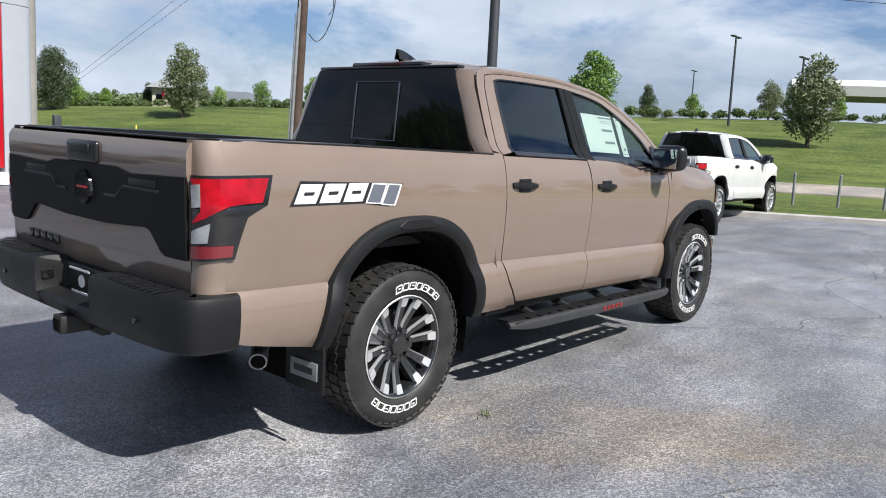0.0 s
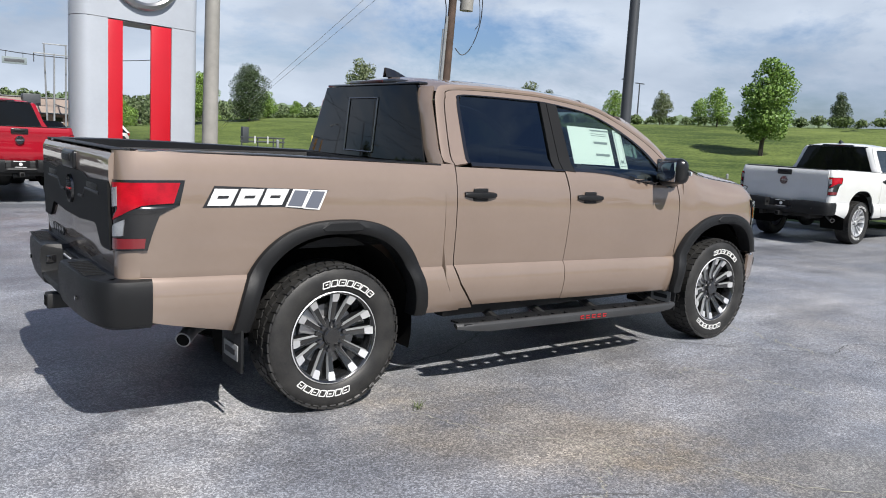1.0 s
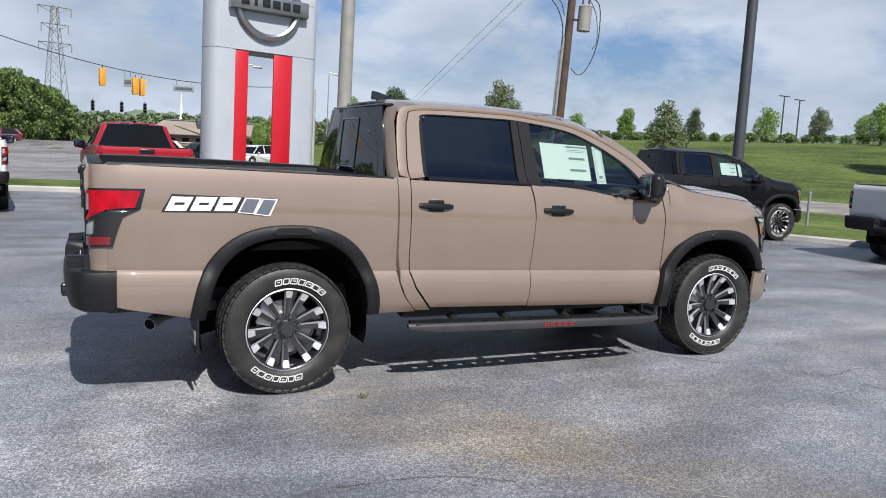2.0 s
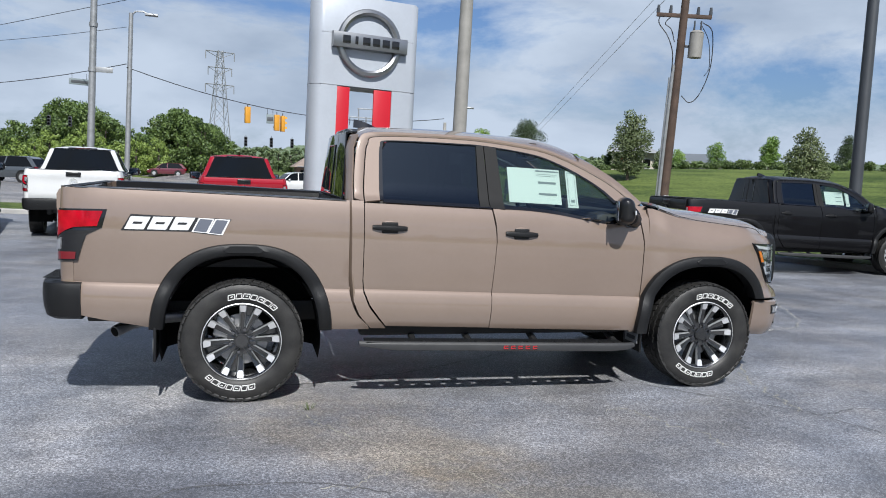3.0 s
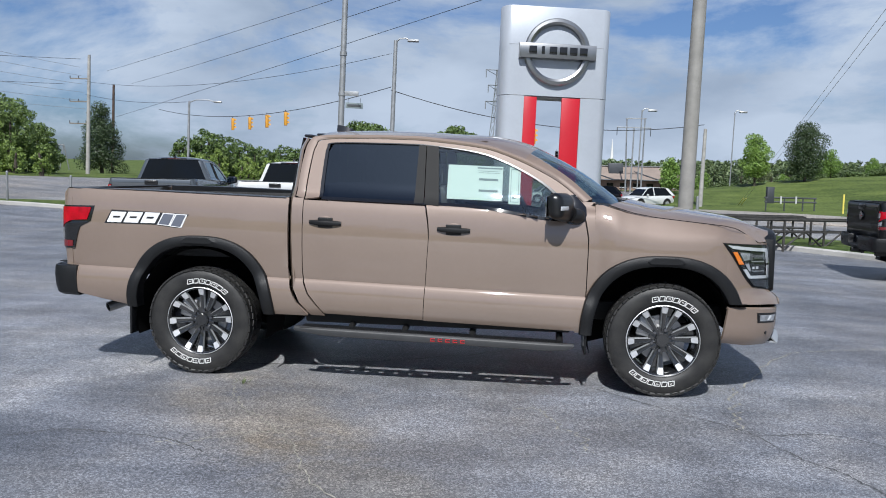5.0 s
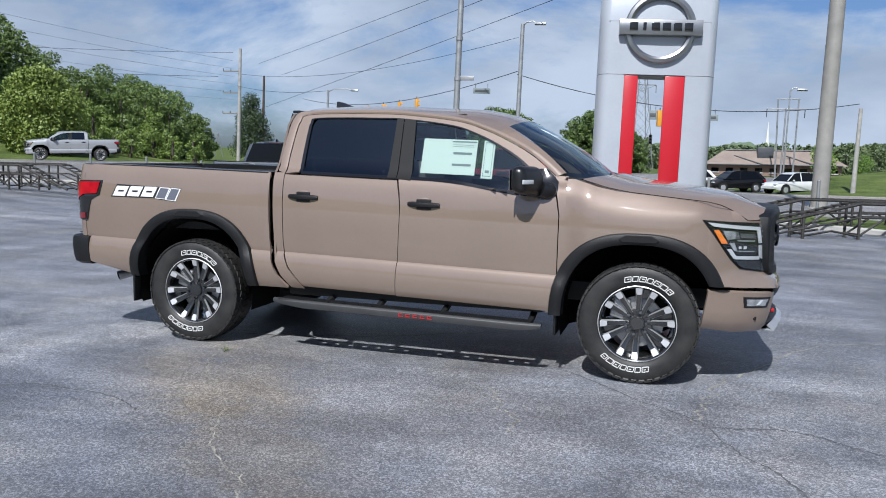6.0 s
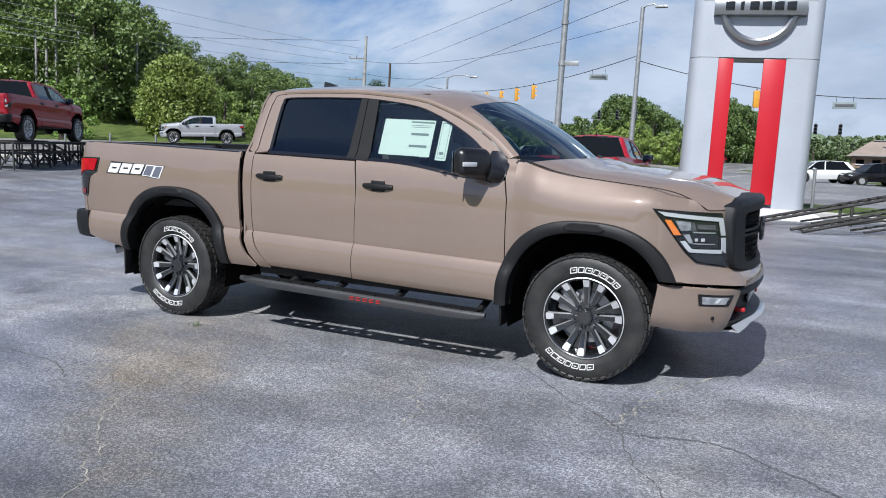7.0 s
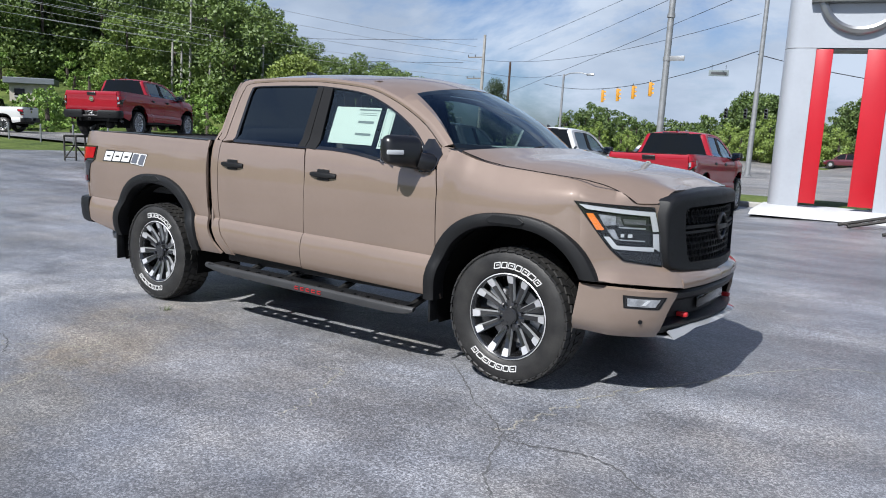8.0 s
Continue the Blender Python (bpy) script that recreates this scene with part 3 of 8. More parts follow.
bm = bmesh.new()
band(bm, -150, -2, -35.4, -29.2)
structure("road_east", bm, M_LANE, "pale concrete side road below the bank")
bm = bmesh.new()
rows = []
for i in range(66):
    x = -95 + i * 2.0
    y0 = lot_edge(min(x, 9)) + 4.5 - 3.2 * smoothstep(-14, -19, x) if x > -46 else 10.2 + (x + 46) * -0.1
    y1 = y0 + 22 + 62 * smoothstep(-40, -27, x)
    row = []
    for j in range(25):
        y = y0 + (y1 - y0) * j / 24
        row.append((x, y, max(0.02 + lot_z(x) + road_drop(x, y) + west_rise(x, y), ground_z(x, y) + 0.05 if y > 66 and ground_z(x, y) < 0.45 else -9)))
    rows.append(row)
loft(bm, rows, (0, 0, 1))
structure("road_north", bm, M_ROAD, "wide pale asphalt crossing with several lanes")


# ---- pickup truck: x forwards from the rear axle, y to its left, z up from the ground ----
PROF = [(0.40, 0.895), (0.46, 0.942), (0.52, 0.974), (0.58, 0.989), (0.63, 0.995), (0.67, 0.9945), (0.70, 0.990), (0.73, 0.982), (0.752, 0.973), (0.765, 0.961), (0.778, 0.9635),
        (0.88, 0.973), (1.02, 0.981), (1.14, 0.981), (1.24, 0.972), (1.32, 0.956), (1.38, 0.935), (1.42, 0.912)]
LEVELS = [0.40, 0.43, 0.46, 0.49, 0.52, 0.55, 0.58, 0.605, 0.63, 0.65, 0.67, 0.685, 0.70, 0.715, 0.73, 0.742, 0.752, 0.765, 0.778, 0.80, 0.83, 0.88, 0.95, 1.02, 1.08, 1.14, 1.19, 1.24, 1.28, 1.32, 1.35, 1.38, 1.40, 1.42, 1.45]


def rake(x):
    """The body's lines fall slightly towards the nose."""
    return -0.027 * (x - 1.5)


def side_w(x, z):
    w = lerp_table(PROF, z - rake(x))
    if x > 3.5:
        w -= 0.16 * (x - 3.5) ** 2
    if x < -0.9:
        w -= 0.9 * (-0.9 - x) ** 2
    return w


def cab_w(x, z):
    s = z - rake(x)
    if s <= 1.38:
        return side_w(x, z) - 0.028
    return 0.907 - 0.030 * smoothstep(1.375, 1.425, s) - (s - 1.38) * 0.40


FENDER_TOP = [(2.9, 1.445), (3.03, 1.425), (3.12, 1.395), (3.25, 1.355), (3.4, 1.327), (3.9, 1.276), (4.06, 1.24), (4.3, 1.20)]


def shoulder(x, z):
    """How far the side turns in towards the hood."""
    h = 0.17 - 0.08 * smoothstep(3.5, 4.0, x)
    return 0.075 * max(0.0, 1 - (lerp_table(FENDER_TOP, x) - z) / h) ** 1.6


def fender_w(x, z):
    w = side_w(x, min(z, 1.22))
    if x > 3.7:
        w = min(w, plan_y(x + 0.30 * max(0, z - 0.95) ** 2) - 0.004 * smoothstep(3.9, 4.0, x))
    return w - shoulder(x, z)


def hood_edge(v):
    """x, half width and height of the hood's side edge."""
    e, roll = smoothstep(0.8, 1, v), max(0.0, (v - 0.80) / 0.20) ** 2.2
    xe = 3.08 + 1.08 * v
    zt = lerp_table(FENDER_TOP, xe)
    return 3.13 + 1.11 * v, fender_w(xe, zt) * (1 - e) + 0.746 * e, zt * (1 - roll) + 1.154 * roll


def arch(x, xc, top):
    """Height of the wheel opening."""
    k = abs(x - xc) / 0.545
    return 0.42 + (top - 0.42) * max(0.0, 1 - k ** 2.6) ** (1 / 2.6) if k < 1 else 0.0


def columns(bm, xs, zb, zt, width, side, extra=()):
    rows = []
    for x in xs:
        lo, hi = zb(x), zt(x)
        rows.append([(x, side * width(x, z), z) for z in [min(max(s + rake(x), lo), hi) for s in LEVELS]])
    loft(bm, rows, (0, side, 0))


def belt_line(x):
    """Top of the doors: level, then dipping towards the mirror."""
    return 1.383 + rake(x) - 0.068 * smoothstep(1.95, 2.75, x) ** 1.4


def rows_panel(bm, z0, z1, xl, xr, width, side, n=10, cap=None):
    zs = [z0] + [s + rake(0.5 * (xl(s) + xr(s))) for s in LEVELS if z0 + 0.008 < s + rake(0.5 * (xl(s) + xr(s))) < z1 - 0.008] + [z1]
    rows = []
    for z in zs:
        a, b = xl(z), xr(z)
        row = []
        for i in range(n + 1):
            x = a + (b - a) * i / n
            zz = z + rake(x) - rake((a + b) / 2)
            if cap:
                zz = min(zz, cap(x) + 0.006)
            row.append((x, side * width(x, zz), zz))
        rows.append(row)
    loft(bm, rows, (0, side, 0))


DOOR_REAR = [(0.50, 1.00), (0.56, 0.95), (0.66, 0.872), (0.76, 0.832), (0.84, 0.823), (1.42, 0.822)]
DOOR_SPLIT = [(0.50, 1.765), (0.76, 1.776), (1.14, 1.797), (1.25, 1.787), (1.42, 1.752)]
DOOR_FRONT = [(0.44, 2.895), (0.55, 2.945), (0.73, 2.98), (1.16, 2.985), (1.45, 2.93)]
CAB_REAR = [(0.50, 0.885), (0.60, 0.80), (0.70, 0.757), (0.80, 0.742), (1.38, 0.730), (1.80, 0.752), (1.88, 0.79)]
# greenhouse lines in x and z: roof edge, door seam, glass edge
ROOF_EDGE = [(0.752, 1.42), (0.755, 1.56), (0.772, 1.74), (0.80, 1.845), (0.88, 1.892), (1.2, 1.903), (1.53, 1.902), (1.76, 1.893), (2.17, 1.845), (2.38, 1.785), (2.59, 1.70), (2.80, 1.585), (2.985, 1.44)]
DOOR_SEAM = [(0.822, 1.40), (0.822, 1.52), (0.842, 1.74), (0.862, 1.81), (0.905, 1.858), (1.2, 1.872), (1.53, 1.870), (1.76, 1.860), (2.16, 1.815), (2.37, 1.755), (2.57, 1.67), (2.77, 1.56), (2.945, 1.42)]
GLASS_EDGE = [(0.955, 1.415), (0.953, 1.52), (0.958, 1.74), (0.966, 1.80), (0.99, 1.832), (1.2, 1.838), (1.53, 1.836), (1.76, 1.828), (2.13, 1.780), (2.33, 1.715), (2.51, 1.63), (2.67, 1.53), (2.80, 1.41)]
FRONT_PLAN = [(4.44, 0.0), (4.43, 0.25), (4.39, 0.5), (4.335, 0.65), (4.21, 0.785), (4.09, 0.872), (3.98, 0.930), (3.87, 0.957)]
NOSE = smooth_curve([(x, y, 0) for x, y in FRONT_PLAN], 70)


def plan_y(x):
    """Half width of the nose at x."""
    return float(np.interp(-x, [-p.x for p in NOSE], [p.y for p in NOSE])) if x > NOSE[-1].x else NOSE[-1].y + 0.05


def nose_x(y):
    """How far the nose reaches at half width y."""
    return float(np.interp(y, [p.y for p in NOSE], [p.x for p in NOSE]))


def nose(y_or_i, z, side, out=0.0, by_y=True):
    """A point on the rounded nose, out metres proud of it."""
    i = y_or_i
    if by_y:
        i = float(np.interp(y_or_i, [p.y for p in NOSE], range(len(NOSE))))
    k = min(int(i), len(NOSE) - 2)
    p = NOSE[k].lerp(NOSE[k + 1], i - k)
    d = (NOSE[k + 1] - NOSE[k]).normalized()
    n = Vector((d.y, -d.x, 0))
    p = p + n * out
    return (p.x - 0.30 * max(0, z - 0.95) ** 2, side * p.y, z)


def nose_quad(bm, corners, side, out, n=10, m=4, back=0.012):
    """A four-cornered plate laid on the nose; corners are (index along the nose, z): inner bottom, outer bottom, outer top, inner top."""
    (a, za), (b, zb), (c, zc), (d, zd) = corners
    rows = []
    for j in range(m + 1):
        v = j / m
        row = []
        for i in range(n + 1):
            u = i / n
            q = (a * (1 - u) + b * u) * (1 - v) + (d * (1 - u) + c * u) * v
            z = (za * (1 - u) + zb * u) * (1 - v) + (zd * (1 - u) + zc * u) * v
            row.append(nose(q, z, side, out(q, z) if callable(out) else out, False))
        rows.append(row)
    loft(bm, rows, (0.8, side * 0.6, 0))
    if back:
        thicken(bm, back)


BUMPER_GAP = [(0.0, 0.652), (0.5, 0.660), (0.8, 0.690), (0.93, 0.702), (1.0, 0.705)]      # half width, height of the gap above the bumper
BUMPER_FOOT = [(0.0, 0.385), (0.66, 0.385), (0.83, 0.392), (0.91, 0.412), (1.0, 0.42)]
BUMPER_INNER = [(0.38, 0.640), (0.46, 0.630), (0.57, 0.606), (0.66, 0.545), (0.72, 0.540)]      # height, half width where the black centre begins


def bumper_out(i, z):
    """How far the lower bumper stands out from the nose."""
    return 0.030 * smoothstep(0.38, 0.52, z) - 0.012 + 0.062 * smoothstep(61, 30, i)


def ix(y):
    return float(np.interp(y, [p.y for p in NOSE], range(len(NOSE))))


CORNER = smooth_curve([(-1.146, 0.862, 0), (-1.138, 0.905, 0), (-1.112, 0.936, 0), (-1.06, 0.957, 0), (-0.98, 0.968, 0), (-0.80, 0.974, 0)], 40)


def tail(i, z, side, out):
    """A point on the rounded rear corner of the bed."""
    k = min(int(i), len(CORNER) - 2)
    p = CORNER[k].lerp(CORNER[k + 1], i - k)
    d = (CORNER[k + 1] - CORNER[k]).normalized()
    n = Vector((-d.y, d.x, 0))
    bulge = side_w(-0.5, z) - 0.975
    p = p + n * out
    return (p.x, side * (p.y + bulge), z)


def tail_quad(bm, corners, side, out, n=10, m=4, back=0.01):
    (a, za), (b, zb), (c, zc), (d, zd) = corners
    rows = []
    for j in range(m + 1):
        v = j / m
        rows.append([tail((a * (1 - i / n) + b * i / n) * (1 - v) + (d * (1 - i / n) + c * i / n) * v,
                          (za * (1 - i / n) + zb * i / n) * (1 - v) + (zd * (1 - i / n) + zc * i / n) * v, side, out) for i in range(n + 1)])
    loft(bm, rows, (-0.7, side * 0.7, 0))
    thicken(bm, back)


def bar_on_side(bm, x0, z0, x1, z1, x2, z2, x3, z3, side, out, width, depth=0.004):
    """A four-cornered film on the body side: corners in x and z, in turn."""
    rows = []
    for j in range(3):
        v = j / 2
        row = []
        for i in range(5):
            u = i / 4
            x = (x0 * (1 - u) + x1 * u) * (1 - v) + (x3 * (1 - u) + x2 * u) * v
            z = (z0 * (1 - u) + z1 * u) * (1 - v) + (z3 * (1 - u) + z2 * u) * v
            row.append((x, side * (width(x, z) + out), z))
        rows.append(row)
    loft(bm, rows, (0, side, 0))


def sheet(bm, lines, side, width, depth=0.014):
    """A skin between lines of (x, z) laid on the side."""
    loft(bm, [[(p[0], side * width(p[0], p[1]), p[1]) for p in line] for line in lines], (0, side, 0))
    thicken(bm, depth)


def fine_line(line, n=48):
    return [(p.x, p.y) for p in smooth_curve([(x, z, 0) for x, z in line], n)]


def blend(a, b, t):
    return [(p[0] * (1 - t) + q[0] * t, p[1] * (1 - t) + q[1] * t) for p, q in zip(a, b)]


def wheel_parts(parent, at_x, at_y, at_z, side, meshes):
    """Hang one wheel: tyre, tread, rim, spokes, hub and nuts."""
    turn = 0 if side < 0 else 180
    tyre = new("wheel", meshes["tyre"])
    tyre.parent = parent
    tyre.matrix_local = pose(at_x, side * at_y, at_z, 0, 0, turn) @ pose(0, 0, 0, 0, 14, 0)
    tagged(tyre, "black all-terrain tyre on a dark alloy wheel")
    for name, n in (("tread", 1), ("rim", 1), ("brake_disc", 1), ("hub_cap", 1), ("sidewall_lettering", 2)):
        for k in range(n):
            o = new(name, meshes[name])
            o.parent = tyre
            o.matrix_local = pose(0, 0, 0, 0, 180 * k, 0)
    for k in range(6):
        for name, key in (("spoke", "spoke_a"), ("spoke", "spoke_b"), ("spoke_pad", "pad_a"), ("spoke_pad", "pad_b"), ("spoke_web", "spoke_web"), ("lug_nut", "lug_nut")):
            o = new(name, meshes[key])
            o.parent = tyre
            o.matrix_local = pose(0, 0, 0, 0, 60 * k, 0)
    return tyre


def wheel_meshes():
    out = {}
    bm = bmesh.new()
    # tyre section: radius and offset (outer face at negative y)
    sec = [(0.252, -0.080), (0.264, -0.112), (0.285, -0.128), (0.315, -0.139), (0.355, -0.138), (0.385, -0.130), (0.402, -0.118), (0.409, -0.095), (0.412, -0.05), (0.413, 0.0),
           (0.412, 0.05), (0.409, 0.095), (0.400, 0.118), (0.36, 0.136), (0.30, 0.135), (0.25, 0.11), (0.24, 0.08)]
    rows = [[(r * math.cos(t), y, r * math.sin(t)) for r, y in sec] for t in [2 * math.pi * k / 72 for k in range(73)]]
    loft(bm, rows)
    bmesh.ops.remove_doubles(bm, verts=bm.verts, dist=0.0005)
    bmesh.ops.recalc_face_normals(bm, faces=bm.faces)
    out["tyre"] = mesh_of("tyre", bm, M_RUBBER)
    bm = bmesh.new()
    n = 46
    for k in range(n):
        t = 2 * math.pi * k / n
        for y, wy, off, r, skew in ((-0.108, 0.046, 0.0, 0.4065, 8), (-0.048, 0.050, 0.5, 0.4135, -16), (0.014, 0.052, 0.2, 0.4145, 16), (0.070, 0.045, 0.7, 0.4125, -12), (0.110, 0.040, 0.3, 0.4065, 6)):
            a = t + off * 2 * math.pi / n
            m = Matrix.Rotation(-a, 4, "Y") @ Matrix.Translation((r, y, 0)) @ Matrix.Rotation(radians(skew), 4, "X")
            box(bm, (0, 0, 0), (0.010, wy + 0.004, 0.047), 0, m)
        # shoulder lugs that reach down the outer sidewall
        m = Matrix.Rotation(-t - 0.03, 4, "Y") @ Matrix.Translation((0.393, -0.123, 0)) @ Matrix.Rotation(radians(-36), 4, "Z")
        box(bm, (0, 0, 0), (0.022 if k % 2 else 0.014, 0.004, 0.038), 0, m)
    out["tread"] = mesh_of("tread", bm, M_RUBBER)
    bm = bmesh.new()
    sec = [(0.268, -0.112), (0.268, -0.121), (0.262, -0.124), (0.254, -0.120), (0.248, -0.110), (0.244, -0.098), (0.236, -0.06), (0.226, 0.05), (0.24, 0.10)]
    rows = [[(r * math.cos(t), y, r * math.sin(t)) for r, y in sec] for t in [2 * math.pi * k / 64 for k in range(65)]]
    loft(bm, rows)
    bmesh.ops.remove_doubles(bm, verts=bm.verts, dist=0.0005)
    for f in bm.faces:
        c = f.calc_center_median()
        f.material_index = 0 if c.y < -0.1222 else 1
        f.normal_update()
        if f.normal.dot(Vector((-c.x, -0.5, -c.z))) < 0:
            f.normal_flip()
    out["rim"] = mesh_of("rim", bm, [M_MACHINED, M_RIMDARK])
    bm = bmesh.new()
    cyl(bm, (0, -0.018, 0), (0, 0.01, 0), 0.178, 0.178, 40)
    cyl(bm, (0, -0.03, 0), (0, -0.004, 0), 0.09, 0.10, 24)
    box(bm, (-0.14, -0.022, 0.06), (0.12, 0.075, 0.15), 0.015)
    out["brake_disc"] = mesh_of("brake_disc", bm, M_STEEL)
    bm = bmesh.new()
    cyl(bm, (0, -0.072, 0), (0, -0.015, 0), 0.096, 0.112, 36)
    cyl(bm, (0, -0.090, 0), (0, -0.066, 0), 0.050, 0.058, 28)
    cyl(bm, (0, -0.094, 0), (0, -0.088, 0), 0.042, 0.047, 28)
    out["hub_cap"] = mesh_of("hub_cap", bm, M_RIMDARK)
    # forked spokes: a broad root at each nut, two prongs, each with a short machined pad at the rim
    front = Vector((0, 1, 0))
    for s, tag in ((-1, "a"), (1, "b")):
        d = Vector((math.cos(radians(90 + s * 12.5)), 0, math.sin(radians(90 + s * 12.5))))
        q = Vector((-d.z, 0, d.x))
        foot, tip = d * 0.050, d * 0.252
        bm = bmesh.new()
        rows = []
        for u, w, y0, y1 in ((0.0, 0.016, -0.078, -0.02), (0.16, 0.0185, -0.076, -0.02), (0.36, 0.0195, -0.079, -0.02), (0.62, 0.0225, -0.092, -0.025), (0.84, 0.0255, -0.105, -0.035), (1.0, 0.028, -0.113, -0.045)):
            p = foot.lerp(tip, u)
            rows.append([p + q * w * 1.12 + front * y1, p + q * w + front * (y0 + 0.016), p + q * w * 0.66 + front * y0, p + q * w * 0.1 + front * (y0 + 0.005 * (1 - u)),
                         p - q * w * 0.66 + front * y0, p - q * w + front * (y0 + 0.016), p - q * w * 1.12 + front * y1])
        loft(bm, rows, closed=True)
        bmesh.ops.recalc_face_normals(bm, faces=bm.faces)
        for f in bm.faces:
            f.normal_update()
            if f.normal.y < -0.25 and abs(f.normal.dot(q)) > 0.45 and f.calc_center_median().length > 0.12:
                f.material_index = 1      # bright chamfer along each side
        out["spoke_" + tag] = mesh_of("spoke", bm, [M_RIMDARK, M_ALLOY])
        bm = bmesh.new()
        p0, p1 = foot.lerp(tip, 0.760), foot.lerp(tip, 1.03)
        loft(bm, [[p0 + q * 0.0150 + front * -0.1020, p0 - q * 0.0150 + front * -0.1020],
                  [p0.lerp(p1, 0.3) + q * 0.0200 + front * -0.1070, p0.lerp(p1, 0.3) - q * 0.0200 + front * -0.1070],
                  [p1 + q * 0.0225 + front * -0.1185, p1 - q * 0.0225 + front * -0.1185]], (0, -1, 0))
        thicken(bm, 0.004)
        out["pad_" + tag] = mesh_of("spoke_pad", bm, M_MACHINED)
    # dished web that joins the prongs near the hub and closes the pocket between them
    bm = bmesh.new()
    rows = []
    for r, y in ((0.060, -0.070), (0.095, -0.064), (0.125, -0.058), (0.150, -0.046), (0.200, -0.042), (0.246, -0.052)):
        h = r * math.sin(radians(12.5))
        rows.append([(-h, y, r), (-h * 0.4, y + 0.004, r), (h * 0.4, y + 0.004, r), (h, y, r)])
    loft(bm, rows, (0, -1, 0))
    thicken(bm, 0.006)
    out["spoke_web"] = mesh_of("spoke_web", bm, M_RIMDARK)
    bm = bmesh.new()
    cyl(bm, (0, -0.094, 0.079), (0, -0.066, 0.079), 0.0115, 0.015, 6)
    out["lug_nut"] = mesh_of("lug_nut", bm, M_DARKCHROME)
    # raised outlined blocks in place of the maker's words
    bm = bmesh.new()
    for k, w in enumerate((0.042, 0.036, 0.042, 0.036, 0.040, 0.042, 0.034)):
        m = Matrix.Rotation(-radians(27 - 9 * k), 4, "Y") @ Matrix.Translation((0, -0.1395, 0.318))
        m = m @ Matrix(((1, 0, 0.22, 0), (0, 1, 0, 0), (0, 0, 1, 0), (0, 0, 0, 1)))
        h, t = 0.033, 0.0052
        for c, size in (((0, 0, h / 2), (w, 0.005, t)), ((0, 0, -h / 2), (w, 0.005, t)), ((-w / 2, 0, 0), (t, 0.005, h)), ((w / 2, 0, 0), (t, 0.005, h))):
            box(bm, c, size, 0, m)
        if k % 2 == 0:
            box(bm, (0.002, 0, 0.002), (w * 0.4, 0.005, t), 0, m)
    out["sidewall_lettering"] = mesh_of("sidewall_lettering", bm, M_LETTER)
    return out


WHEEL = wheel_meshes()


def flare(parent, xc, top_out, top_in, zl, zr, side, width):
    """A textured arch moulding with a rolled section."""
    bm = bmesh.new()
    rows = []
    n = 40
    for k in range(n + 1):
        t = math.pi * (1 - k / n)
        c, s = math.cos(t), math.sin(t)
        def pt(a, b):
            e = 2 / 2.5
            return xc + a * math.copysign(abs(c) ** e, c), 0.40 + b * abs(s) ** e
        xo, zo = pt(0.605, top_out - 0.40)
        xi, zi = pt(0.512, top_in - 0.40)
        low = zl if c < 0 else zr
        f = 0.0
        row = []
        for u, out in ((1.0, -0.02), (1.0, 0.012), (0.93, 0.026), (0.55, 0.040), (0.2, 0.036), (0.04, 0.026), (0.0, 0.0), (0.0, -0.08)):
            x, z = xi + (xo - xi) * u, max(low, zi + (zo - zi) * u)
            row.append((x, side * (width(x, max(0.5, min(z, 1.2))) + out), z))
        rows.append(row)
    loft(bm, rows, (0, side, 0))
    ob = part("fender_flare", bm, M_PLASTIC, parent, "black textured wheel arch flare")
    # raised trapezoid at the crown
    bm = bmesh.new()
    z0, z1 = top_in + 0.018, top_out - 0.012
    pts = [(xc - 0.135, z0 + 0.02), (xc - 0.085, z1), (xc + 0.085, z1), (xc + 0.135, z0 + 0.02), (xc + 0.11, z0), (xc - 0.11, z0)]
    w = width(xc, 1.0) + 0.036
    prism(bm, pts, side * (w - 0.01), side * (w + 0.010))
    bmesh.ops.bevel(bm, geom=list(bm.edges), offset=0.004, segments=1, affect="EDGES")
    part("flare_cap", bm, M_PLASTIC, ob)
    return ob


def mud_flap(parent, x, side, top):
    bm = bmesh.new()
    box(bm, (x, side * 0.855, (top + 0.30) / 2), (0.018, 0.27, top - 0.30), 0.006)
    ob = part("mud_flap", bm, M_PLASTIC, parent)
    bm = bmesh.new()
    box(bm, (x - 0.012, side * 0.86, 0.40), (0.008, 0.19, 0.085), 0.003)
    plate = part("mud_flap_plate", bm, M_GALV, ob)
    bm = bmesh.new()
    box(bm, (x - 0.017, side * 0.86, 0.40), (0.004, 0.13, 0.03), 0)
    part("plate_mark", bm, M_DECALK, ob)


def arch_liner(parent, xc, side):
    bm = bmesh.new()
    rows = []
    for k in range(25):
        t = math.pi * (k / 24 * 1.16 - 0.08)
        rows.append([(xc + 0.535 * math.cos(t), side * y, max(0.47 if xc > 1 and math.cos(t) > 0 else 0.0, 0.43 + 0.56 * math.sin(t))) for y in (0.48, 0.7, 0.93 if xc < 1 or math.cos(t) < 0.3 else 0.86)])
    loft(bm, rows)
    # inner wall
    mid = bm.verts.new((xc, side * 0.48, 0.43))
    ring = [bm.verts.new(r[0]) for r in rows]
    for a, b in zip(ring, ring[1:]):
        bm.faces.new((mid, a, b))
    part("wheel_arch_liner", bm, M_SHELL, parent)


